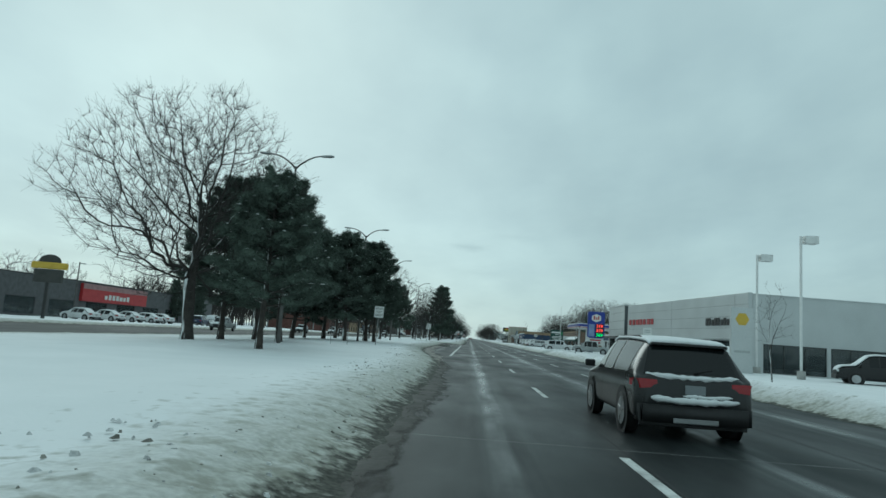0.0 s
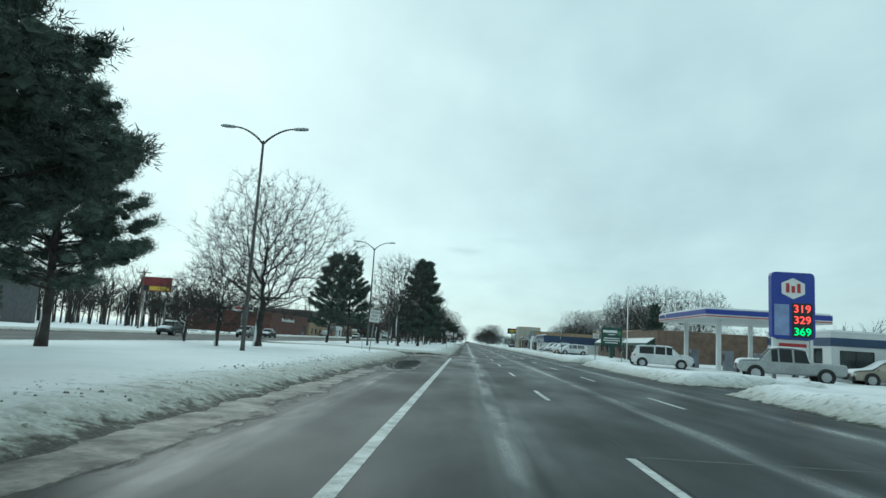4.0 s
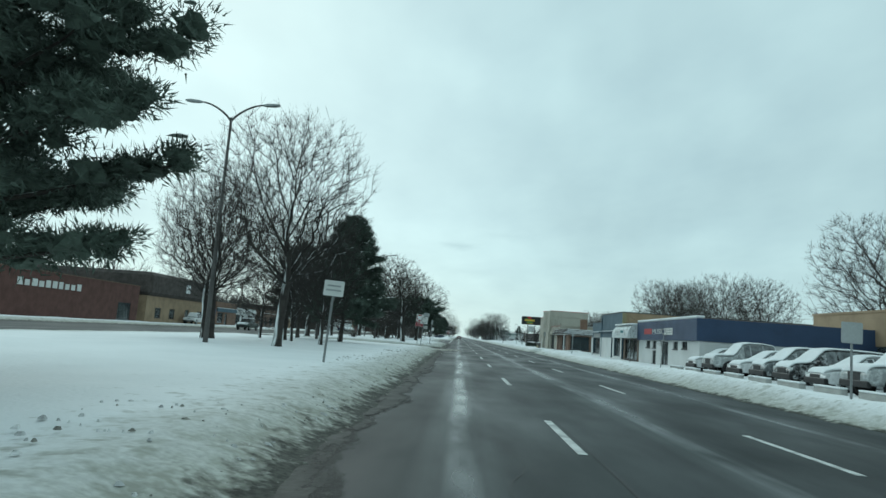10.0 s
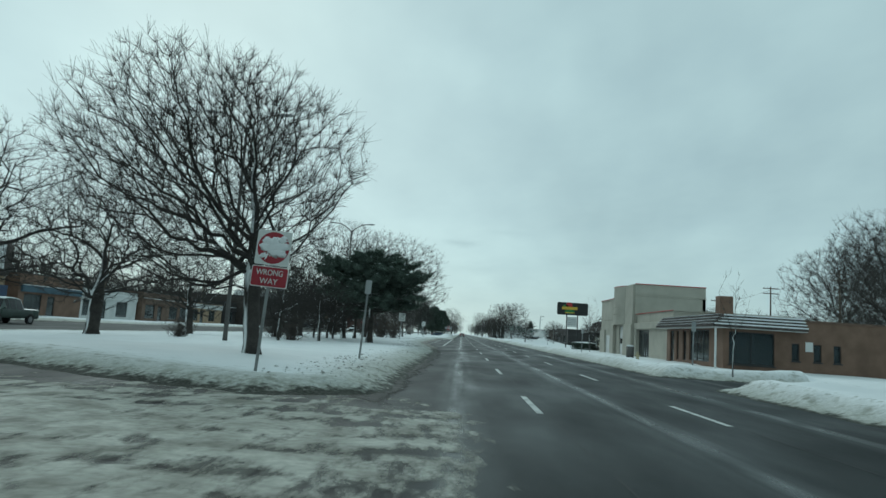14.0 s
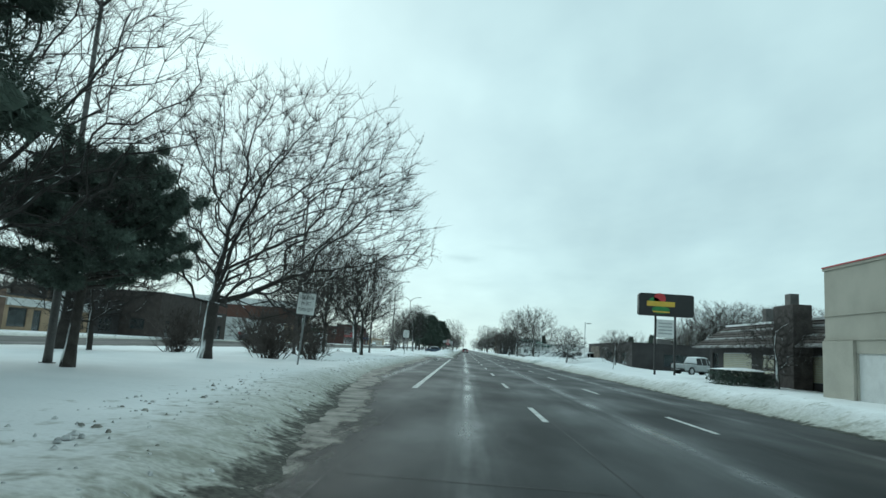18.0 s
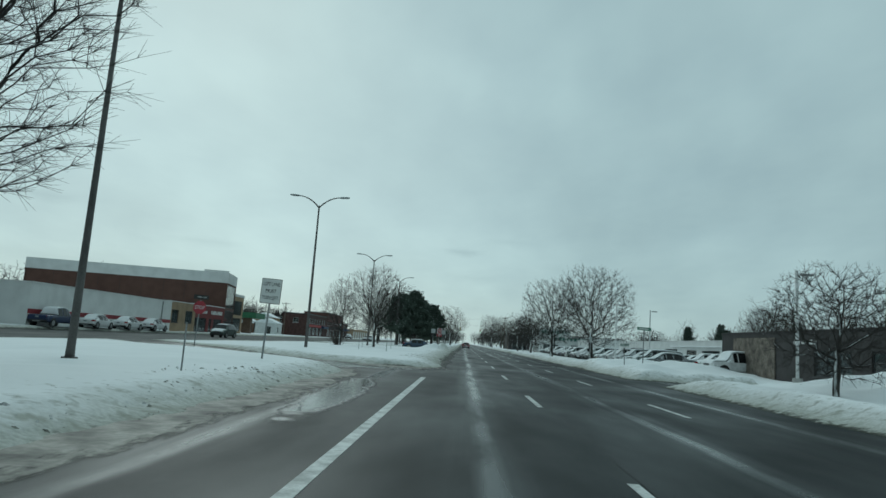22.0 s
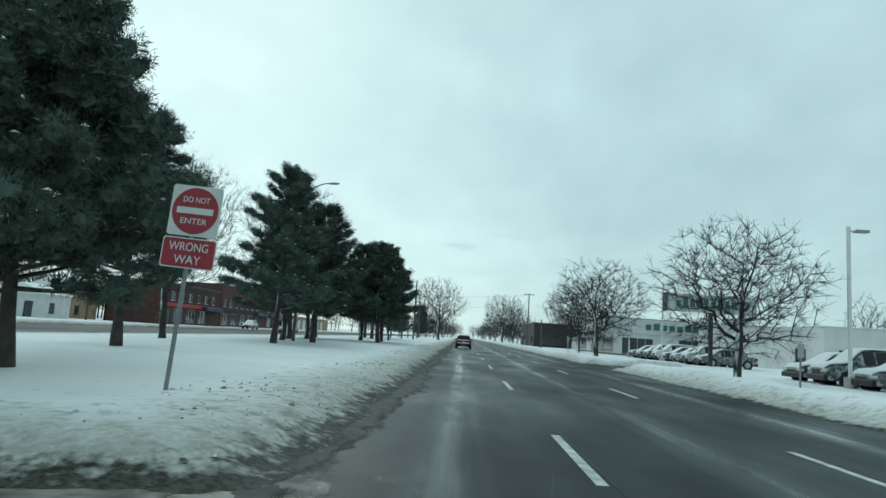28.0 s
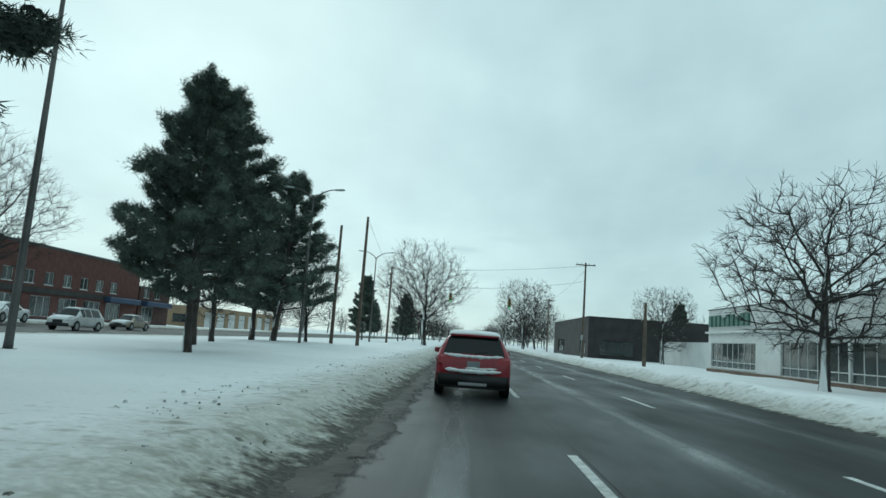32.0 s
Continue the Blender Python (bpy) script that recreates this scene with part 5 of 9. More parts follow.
def vehicle(name, stations, paint, snow=0.0, label="", category="car", rear_snow=False, wheel_r=0.35, lens="led"):
    """Body, panes, lights, bumpers, mirrors and wheels as parts; the rear axle end is at y = 0."""
    e = new(name)
    coarse = np.array([[(x, s_[0], z) for x, z in section(s_)] for s_ in stations])
    fine_ = refine(refine(coarse, SUBY).transpose(1, 0, 2), SUBZ).transpose(1, 0, 2)
    fine_[:, 0, 0] = fine_[:, -1, 0] = 0.0
    n = len(fine_)
    ys = [s_[0] for s_ in stations]
    body, panes, covers = bmesh.new(), {}, {}

    def quad(bm, i, j, sgn, off=0.0, up_=0.0):
        pts = []
        for a, b in ((i, j), (i + 1, j), (i + 1, j + 1), (i, j + 1)):
            x, y, z = fine_[a, b]
            pts.append(Vector((sgn * x, y, z)))
        nrm = (pts[1] - pts[0]).cross(pts[3] - pts[0])
        if nrm.length < 1e-9:
            nrm = (pts[2] - pts[1]).cross(pts[3] - pts[1])
        nrm.normalize()
        if nrm.x * sgn + nrm.z < 0 and j > 0:
            nrm = -nrm
        vs = [bm.verts.new(p + nrm * off + Vector((0, 0, up_))) for p in pts]
        if sgn < 0:
            vs.reverse()
        bm.faces.new(vs)

    cab0, cab1 = 3, 9
    for fi in range(n - 1):
        for sgn in (1, -1):
            for fj in range(7 * SUBZ):
                i, j = fi // SUBY, fj // SUBZ
                quad(body, fi, fj, sgn)
                key = None
                if j == 4 and cab0 <= i < cab1 and i not in (5, 7):
                    if not (i == 3 and stations[3][0] < 1.0 and name != "suv_x"):
                        key = "side_window"
                if j in (5, 6) and i == 2 and stations is not PICKUP:
                    key = "rear_window"
                if j in (5, 6) and i == 3 and stations is PICKUP:
                    key = "rear_window"
                if j in (5, 6) and i == 9:
                    key = "windscreen"
                if key:
                    kk = key + ("_" if key == "side_window" and sgn < 0 else "") + (str(i) if key == "side_window" else "")
                    quad(panes.setdefault(kk, bmesh.new()), fi, fj, sgn, 0.006)
                if snow > 0 and j in (5, 6):
                    flat = cab0 <= i < cab1 or i >= 10
                    if flat or (snow > 0.7):
                        quad(covers.setdefault("roof" if i < 9 else "hood", bmesh.new()), fi, fj, sgn, 0.0, 0.055 + 0.05 * min(snow, 1))
    for i, rev in ((0, False), (n - 1, True)):
        pts = [(x, y, z) for x, y, z in fine_[i]] + [(-x, y, z) for x, y, z in reversed(fine_[i][1:-1])]
        vs = [body.verts.new(q) for q in pts]
        body.faces.new(vs if not rev else list(reversed(vs)))
    bmesh.ops.remove_doubles(body, verts=body.verts[:], dist=0.0005)
    bmesh.ops.recalc_face_normals(body, faces=body.faces[:])
    part("body", body, dusted(paint) if snow >= 1 else paint, e, smooth=True)
    for k, bm in panes.items():
        bmesh.ops.remove_doubles(bm, verts=bm.verts[:], dist=0.004)
        part(k.rstrip("0123456789_"), bm, M_FROST if snow > 1 else M_CARGLASS, e, "frosted glass" if snow > 1 else "dark tinted glass", smooth=True)
    for k, bm in covers.items():
        bmesh.ops.remove_doubles(bm, verts=bm.verts[:], dist=0.02)
        bmesh.ops.recalc_face_normals(bm, faces=bm.faces[:])
        bmesh.ops.solidify(bm, geom=bm.faces[:], thickness=0.05)
        part("snow_on_" + k, bm, M_SNOW, e, "settled snow", smooth=True)
    L, hw = ys[-1], stations[4][2]
    zb = stations[1][3]
    # wheels
    tyre, rim, arch = bmesh.new(), bmesh.new(), bmesh.new()
    bmesh.ops.create_cone(tyre, cap_ends=True, segments=22, radius1=wheel_r, radius2=wheel_r, depth=0.23, matrix=pose(0, 0, 0, 0, 90, 0))
    bmesh.ops.bevel(tyre, geom=[ed for ed in tyre.edges if len(ed.link_faces) == 2 and abs(ed.link_faces[0].normal.dot(ed.link_faces[1].normal)) < 0.3], offset=0.03, segments=2, affect="EDGES")
    bmesh.ops.create_circle(rim, cap_ends=True, segments=20, radius=wheel_r * .66, matrix=pose(0.117, 0, 0, 0, 90, 0))
    for k in range(5):
        a = 2 * math.pi * k / 5
        box_bm(rim, 0.117, 0.128, -0.03, 0.03, 0.03, wheel_r * .64, Euler((a, 0, 0)).to_matrix().to_4x4())
    bmesh.ops.create_circle(arch, cap_ends=True, segments=24, radius=wheel_r + .07, matrix=pose(0, 0, 0, 0, 90, 0))
    tm, rm, am = mesh_of("tyre", tyre, M_RUBBER, True), mesh_of("rim", rim, M_RIM), mesh_of("wheel_arch", arch, M_TRIM)
    for wy in (0.88 if stations is not PICKUP else 1.05, L - 0.92):
        for s in (1, -1):
            w = part("wheel", tm, None, e)
            w.matrix_basis = pose(s * (hw - 0.10), wy, wheel_r, 0, 0, 0 if s > 0 else 180)
            part("rim", rm, None, w)
            ar = part("wheel_arch", am, None, e)
            ar.matrix_basis = pose(s * (hw + 0.012), wy, wheel_r + 0.01)
    # bumpers, plate, lights
    bm = bmesh.new()
    box_bm(bm, -hw * .95, hw * .95, -.065, .30, stations[0][1] - .13, zb - .34)
    bmesh.ops.bevel(bm, geom=bm.edges[:], offset=.075, segments=4, affect="EDGES")
    part("rear_bumper", bm, M_TRIM, e, smooth=True)
    boxes("front_bumper", [(-hw * .88, hw * .88, L - .12, L + .05, stations[-1][1] - .14, stations[-1][1] + .10)], M_TRIM, e, bevel=.03)
    boxes("skid_plate", [(-.36, .36, -.072, -.05, stations[0][1] - .06, stations[0][1] + .03)], M_RIM, e, bevel=.012)
    boxes("number_plate", [(-.16, .16, -.022, -.006, zb - .22, zb - .07)], M_PLATE, e)
    for s in (1, -1):
        bm = bmesh.new()
        z0, z1 = zb - .16, zb + .0
        a = [bm.verts.new((s * x, y, z)) for x, y, z in ((.40, .03, z0 + .05), (.86, -.0, z0), (.90, .02, z1), (.52, .05, z1 - .01))]
        b = [bm.verts.new((s * x, y, z)) for x, y, z in ((.42, .12, z0 + .05), (.968, .34, z0 + .03), (.966, .34, z1 - .02), (.54, .14, z1))]
        for q in ((0, 1, 2, 3),):
            bm.faces.new([a[k] for k in q])
        for k in range(4):
            bm.faces.new((a[k], b[k], b[(k + 1) % 4], a[(k + 1) % 4]))
        bmesh.ops.recalc_face_normals(bm, faces=bm.faces[:])
        part("tail_light", bm, M_TAIL, e, "red tail-light lens")
        boxes("headlight", [(min(s * .46, s * .84), max(s * .46, s * .84), L - .16, L - .02, stations[-2][3] - .10, stations[-2][3] + .03)], M_HEAD, e, bevel=.02)
        yc = ys[10] - .28
        boxes("door_mirror", [(min(s * (hw - .02), s * (hw + .19)), max(s * (hw - .02), s * (hw + .19)), yc, yc + .10, stations[9][3] + .0, stations[9][3] + .15)], paint, e, bevel=.025)
        if stations is SUV:
            tube_part("roof_rail", [(s * .60, .75, 1.66), (s * .61, 1.2, 1.735), (s * .61, 2.6, 1.735), (s * .60, 3.05, 1.67)], .018, 5, M_TRIM, e)
    boxes("grille", [(-.38, .38, L - .05, L + .012, stations[-1][1] + .06, stations[-2][3] - .02)], M_TRIM, e, bevel=.015)
    if stations is SUV:
        boxes("spoiler", [(-.62, .62, .30, .56, 1.575, 1.625)], paint, e, bevel=.012)
        tube_part("rear_wiper", [(0.02, .135, 1.13), (.33, .185, 1.20)], .012, 4, M_TRIM, e)
    if rear_snow:
        rg = random.Random(3)
        sv, sf = [], []
        for x0, x1, y0, z0, hgt in ((-.84, .82, -.05, zb - .33, .058), (-.86, .86, .07, zb + .045, .052), (-.20, .62, -.03, zb - .25, .035), (-.62, -.50, .30, zb + .30, .03), (.46, .60, .28, zb + .26, .035)):
            pts, rad = [], []
            for q in range(26):
                t = q / 25
                x = x0 + (x1 - x0) * t
                pts.append(np.array([x, y0 + 0.16 * (x / .84) ** 4, z0 + 0.05 * (abs(x) / .84) ** 3 + rg.gauss(0, .004)]))
                rad.append(hgt * (0.15 + min(1, 6 * t, 6 * (1 - t)) * rg.uniform(.45, 1.0)))
            tube(sv, sf, pts, rad, 7)
        bm = bmesh.new()
        vv = [bm.verts.new(q) for q in sv]
        for q in sf:
            bm.faces.new([vv[w] for w in q])
        part("bumper_snow", bm, M_SNOW, e, "snow crusted along bumper and tailgate ledge", smooth=True)
    return tagged(e, label, category)


# ---- buildings
def holed_wall(bm, u0, u1, z0, z1, holes, place, thick):
    """A wall plane from u0 to u1 with rectangular holes, as a thick slab; place(u, w, z) gives the point, w runs inwards."""
    us = sorted({u0, u1, *[h[0] for h in holes], *[h[1] for h in holes]})
    zs = sorted({z0, z1, *[h[2] for h in holes], *[h[3] for h in holes]})
    us, zs = [u for u in us if u0 <= u <= u1], [z for z in zs if z0 <= z <= z1]
    solid = {}
    for i in range(len(us) - 1):
        for k in range(len(zs) - 1):
            um, zm = (us[i] + us[i + 1]) / 2, (zs[k] + zs[k + 1]) / 2
            solid[i, k] = not any(h[0] < um < h[1] and h[2] < zm < h[3] for h in holes)

    def f(*pts):
        bm.faces.new([bm.verts.new(place(*p)) for p in pts])

    for (i, k), s in solid.items():
        a, b, c, d = us[i], us[i + 1], zs[k], zs[k + 1]
        if not s:
            continue
        f((a, 0, c), (b, 0, c), (b, 0, d), (a, 0, d))
        f((a, thick, d), (b, thick, d), (b, thick, c), (a, thick, c))
        if not solid.get((i - 1, k), False):
            f((a, thick, c), (a, 0, c), (a, 0, d), (a, thick, d))
        if not solid.get((i + 1, k), False):
            f((b, 0, c), (b, thick, c), (b, thick, d), (b, 0, d))
        if not solid.get((i, k - 1), False):
            f((a, thick, c), (b, thick, c), (b, 0, c), (a, 0, c))
        if not solid.get((i, k + 1), False):
            f((a, 0, d), (b, 0, d), (b, thick, d), (a, thick, d))


M_FRAME_D = mat("dark_window_frame", (0.035, 0.036, 0.037), 0.5, var=0.2)
M_FRAME_W = mat("white_window_frame", (0.62, 0.63, 0.62), 0.5, var=0.15)


def building(name, x0, x1, y0, y1, h, wall, label, front=(), near=(), side="right", z=0.25, cap=None, cap_h=0.12, frame=None, thick=0.3, far_holes=(), group="roadside buildings", roof_snow=True, plinth=None):
    """front: openings in the wall facing the road, near: in the wall facing back along it.
    An opening is (u0, u1, z0, z1, panes, kind); u runs along y for front and away from the road for near."""
    e = thing(name, x0 if side == "right" else x1, y0, z, 0, label, "building", group)
    W, D = x1 - x0, y1 - y0
    s = 1 if side == "right" else -1
    frame = frame or M_FRAME_D

    def fplace(u, w, zz):
        return (s * w, u, zz)

    def nplace(u, w, zz):
        return (s * u, w, zz)

    def fplace2(u, w, zz):
        return (s * (W - w), u, zz)

    def nplace2(u, w, zz):
        return (s * u, D - w, zz)

    for nm, pl, a0, a1, holes in (("front_wall", fplace, 0, D, front), ("near_wall", nplace, thick + .002, W, near), ("back_wall", fplace2, 0, D, ()), ("far_wall", nplace2, thick + .002, W - thick - .002, far_holes)):
        bm = bmesh.new()
        holed_wall(bm, a0, a1, -0.3, h, holes, pl, thick)
        bmesh.ops.recalc_face_normals(bm, faces=bm.faces[:])
        part(nm, bm, wall, e)
        for o in holes:
            u0, u1, za, zb_, panes, kind = (*o, 1, "window")[:6] if len(o) < 6 else o
            bm = bmesh.new()
            t = 0.05 if kind != "door" else 0.06

            def bx(b, ua, ub, wa, wb, zc, zd):
                p, q = pl(ua, wa, zc), pl(ub, wb, zd)
                box_bm(b, min(p[0], q[0]), max(p[0], q[0]), min(p[1], q[1]), max(p[1], q[1]), zc, zd)

            if kind == "garage":
                for k in range(5):
                    zz = za + (zb_ - za) * k / 5
                    bx(bm, u0, u1, 0.12, 0.17, zz + .008, za + (zb_ - za) * (k + 1) / 5)
                part("garage_door", bm, M_FRAME_W, e, "white sectional garage door")
                continue
            if kind == "panel":
                bx(bm, u0, u1, 0.06, 0.12, za, zb_)
                part("infill_panel", bm, M_FRAME_W, e)
                continue
            edges = [u0 + (u1 - u0) * k / panes for k in range(panes + 1)]
            lights = [(edges[k] + (t if k == 0 else t / 2), edges[k + 1] - (t if k == panes - 1 else t / 2), za + t, zb_ - t) for k in range(panes)]
            holed_wall(bm, u0, u1, za, zb_, lights, lambda u, w, zz: pl(u, w + .08, zz), .08)
            bmesh.ops.remove_doubles(bm, verts=bm.verts[:], dist=1e-4)
            bmesh.ops.recalc_face_normals(bm, faces=bm.faces[:])
            wnd = part("door" if kind == "door" else "window", bm, frame, e)
            for k in range(panes):
                bm = bmesh.new()
                bx(bm, u0 + (u1 - u0) * k / panes + t / 2, u0 + (u1 - u0) * (k + 1) / panes - t / 2, .115, .125, za + t, zb_ - t)
                g = part("pane", bm, M_WINGLASS, wnd)
                g.visible_shadow = False
            if kind == "window" and zb_ - za < 2.0:
                bm = bmesh.new()
                bx(bm, u0 - .06, u1 + .06, -.06, .02, za - .08, za - .002)
                part("sill", bm, frame, e)
    bm = bmesh.new()
    p, q = (s * (thick + .003), thick + .003, h - 0.5), (s * (W - thick - .003), D - thick - .003, h - 0.22)
    box_bm(bm, min(p[0], q[0]), max(p[0], q[0]), p[1], q[1], p[2], q[2])
    part("roof", bm, M_SNOW if roof_snow else mat("roof_gravel", (0.2, 0.2, 0.2), 0.9), e, "flat roof under snow")
    bm = bmesh.new()
    p, q = (s * thick, thick, -0.28), (s * (W - thick), D - thick, -0.02)
    box_bm(bm, min(p[0], q[0]), max(p[0], q[0]), p[1], q[1], p[2], q[2])
    part("floor", bm, M_DARKIN, e)
    if cap is not None:
        bm = bmesh.new()
        for a, b, c, d in ((-.06, thick + .04, -.06, D + .06), (W - thick - .04, W + .06, -.06, D + .06), (thick + .042, W - thick - .042, -.06, thick + .04), (thick + .042, W - thick - .042, D - thick - .04, D + .06)):
            box_bm(bm, min(s * a, s * b), max(s * a, s * b), c, d, h + .002, h + cap_h)
        part("parapet_cap", bm, cap, e)
    return e


def utility_pole(x, y, h, label="weathered wooden utility pole with crossarm and insulators", arms=1, z=0.2):
    e = thing("utility_pole", x, y, z, 0, label, "utility pole", "utility poles")
    tube_part("pole", [(0, 0, -.3), (0, 0, h * .5), (0, 0, h)], [.15, .13, .10], 8, M_WOODPOLE, e)
    for k in range(arms):
        zz = h - .35 - .75 * k
        boxes("crossarm", [(-1.15, 1.15, -.12, -.02, zz, zz + .12)], M_WOODPOLE, e)
        for xx in (-1.0, -.45, .45, 1.0):
            tube_part("insulator", [(xx, -.07, zz + .12), (xx, -.07, zz + .2), (xx, -.07, zz + .3)], [.03, .05, .02], 6, M_LAMP, e)
    return e


def lot_light(x, y, h, twin=False, white=True, z=0.25):
    m = M_WHITEPAINT if white else M_DARKPOLE
    e = thing("lot_light", x, y, z, 0, "white square car-park lamp post with flat head" if white else "dark car-park lamp post", "lamp post", "car-park lamps")
    boxes("pole", [(-.058, .058, -.058, .058, -.2, h)], m, e)
    tube_part("footing", [(0, 0, -.2), (0, 0, .55)], .24, 12, mat("concrete_footing", (.42, .42, .40), .9), e)
    boxes("arm", [(.07, .45, -.03, .03, h - .22, h - .15)], m, e)
    boxes("lamp_head", [(.25, .8, -.16, .16, h - .23, h - .12)] if not twin else [(.15, .95, -.3, .3, h - .45, h + .02)], m if twin else M_LAMP, e, bevel=.02)
    return e
# ---------------- street lamps, trees ----------------
lamp = street_lamp()
LAMP_Y = (38.5, 66, 93.2, 132.6, 158.4, 185.2, 208.9, 243.8, 277.4, 303.1, 336.3, 367.0, 400.5, 428.4, 459, 493.0, 522.6, 558, 594, 630)
LAMP_X = {132.6: -11.1, 303.1: -11.2, 336.3: -10.9, 158.4: -11.9, 243.8: -11.1, 367.0: -11.7, 400.5: -12.0, 493.0: -12.0}
lamp.matrix_world = pose(-11.4, LAMP_Y[0], 0.3)
for ly in LAMP_Y[1:]:
    copy_thing(lamp, pose(LAMP_X.get(ly, -11.4), ly, 0.3, 0, 0, 0))


def scatter(proto, spots, group):
    """Stands copies of proto at (x, y, height, turn, width factor); the first spot takes the original."""
    top = proto["top"]
    for k, (x, y, h, rz, *wide) in enumerate(spots):
        w = wide[0] if wide else 1.0
        o = proto if k == 0 else copy_thing(proto, Matrix())
        o.matrix_world = pose(x, y, float(snow_depth(x)) - 0.04, 0, 0, rz) @ Matrix.Scale(h / top, 4) @ Matrix.Diagonal((w, w, 1, 1))
        o["group"] = group


PT = "dense dark green pine standing in the snowy median"
pine_tall = pine("pine_tree", 1, 13.6, 1.5, 4.1, 0.21, 0.50, 7000, "tall dense dark green pine with ragged tiers on snow", 19, nb=46, fine=1.1)
pine_cone = pine("pine_tree", 2, 10.3, 1.6, 4.45, 0.20, 0.66, 7000, "broad full conical dark pine standing on snow", 22)
pine_a = pine("pine_tree", 3, 11.0, 2.2, 4.0, 0.205, 0.54, 4200, PT, 11)
pine_b = pine("pine_tree", 4, 10.5, 2.4, 3.6, 0.195, 0.52, 3600, PT, 10)
pine_open = pine("pine_tree", 5, 12.3, 1.9, 4.4, 0.205, 0.60, 4000, "open-crowned pine with gaps between tiers", 9)
pine_flat = pine("pine_tree", 6, 8.8, 2.9, 6.3, 0.30, 0.5, 4200, "flat-topped spreading pine with thick dark trunk", 12, flat=1.0, nb=72, fine=0.85)
MP = "median pines"
scatter(pine_tall, [(-7.9, 163.4, 13.9, 0)], MP)
scatter(pine_cone, [(-9.2, 207.3, 10.4, 0, .9), (-7.9, 424.8, 9.3, 200, .84), (-17.4, 63.4, 12.4, 40, .92)], MP)
scatter(pine_a, [(-11.6, 72.0, 11.4, 0, 1.16), (-12.1, 41, 11.0, 70), (-16.2, 42, 11.2, 10), (-11.8, 61.0, 10.6, 160), (-18.8, 56.8, 11.8, 250), (-18.2, 88, 12.2, 220), (-13.9, 467.5, 11.8, 120), (-15.0, 480.0, 11.4, 300), (-9.4, 456.3, 9.8, 30), (-7.6, 475.6, 10.0, 80, 1.05), (-10.2, 482.0, 10.6, 200)], MP)
scatter(pine_b, [(-9.5, 29, 8.6, 0), (-9.5, 64.0, 9.2, 90), (-15.4, 46.4, 10.6, 200), (-18.6, 73, 10.8, 300), (-15.2, 67.5, 11.6, 10), (-14.3, 475.4, 11.8, 140), (-7.9, 480.6, 10.4, 310, 1.15), (-12.2, 505.5, 13.2, 30, .95), (-16.3, 527.0, 11.6, 200), (-11.9, 436.2, 9.4, 60, 1.1), (-12.7, 461, 10.0, 200), (-14.6, 215.6, 9.2, 60, 1.05)], MP)
scatter(pine_open, [(-15.7, 146.2, 12.2, 0, .86), (-19.4, 150.5, 12.8, 120, .9), (-10.3, 450.2, 10.6, 60), (-9.0, 497.6, 10.4, 250, .8), (-13.9, 524.5, 13.4, 110)], MP)
scatter(pine_flat, [(-6.8, 263.1, 7.5, 0, 1.04), (-10.1, 276.2, 6.3, 140, .78)], MP)

bare_round = bare_tree("bare_tree", 11, 12.0, 2.6, 0.26, 9, 66, 2070, 0.5, 0.35, R=6.0, shift=(-0.6, 0), low=0.15, label="wide rounded leafless tree with snow along its trunk")
bare_vase = bare_tree("bare_tree", 12, 12.0, 2.8, 0.20, 8, 44, 1600, 0.8, 0.5, R=4.4, label="vase-shaped leafless tree in the snowy median")
bare_up = bare_tree("bare_tree", 13, 11.5, 2.0, 0.17, 8, 40, 1520, 0.8, 0.5, R=3.6, low=0.2, label="slender upright leafless tree in snow")
bare_wide = bare_tree("bare_tree", 14, 10.5, 2.2, 0.40, 8, 84, 1530, 0.25, 0.25, drop=0.5, R=6.5, low=0.3, label="spreading leafless tree with long level limbs")
bare_crab = bare_tree("small_bare_tree", 15, 5.2, 1.0, 0.12, 6, 78, 1050, 0.2, 0.2, drop=0.6, R=2.75, low=0.2, twigs=6, label="small gnarled leafless crab-apple tree")
bare_street = bare_tree("street_tree", 16, 10.2, 2.0, 0.2, 8, 62, 1890, 0.5, 0.35, R=4.7, low=0.3, label="leafless street tree on the snowy verge")
sapling = bare_tree("sapling", 17, 4.6, 1.6, 0.035, 4, 34, 45, 0.8, 0.5, R=0.9, twigs=4, fat=0.6, label="thin leafless sapling on the verge")
MB = "median bare trees"
bare_great = bare_tree("bare_tree", 18, 12.4, 2.4, 0.25, 10, 78, 2700, 0.35, 0.35, R=7.4, shift=(2.4, 0), low=0.2, label="great spreading leafless tree reaching towards the road")
bare_fan = bare_tree("bare_tree", 19, 11.0, 2.6, 0.27, 11, 72, 3400, 0.6, 0.42, R=5.7, shift=(-2.0, 0), low=0.1, twigs=8, label="dense fan-crowned leafless tree beside the crossover")
scatter(bare_great, [(-10.8, 287.0, 12.5, 0)], MB)
scatter(bare_fan, [(-6.4, 233.3, 10.5, 0)], MB)
scatter(bare_round, [(-16.4, 37.4, 15.6, 0), (-14.6, 105.5, 12.4, 150), (-5.0, 565, 15, 20), (-24, 505, 11, 90), (-10.4, 271.8, 11.0, 100, .95)], MB)
scatter(bare_vase, [(-8.9, 143.0, 11.8, 0), (-8.4, 186.2, 11.8, 200), (-11.4, 329.0, 11.4, 30, 1.2), (-11.8, 200.4, 9.2, 300), (-13.6, 191.7, 10.4, 45), (-10.4, 394.0, 9.6, 130), (-15.5, 195.5, 10.5, 20), (-17.5, 452, 11.5, 70), (-16.5, 489, 12.0, 20), (-15.6, 472.5, 14.5, 160)], MB)
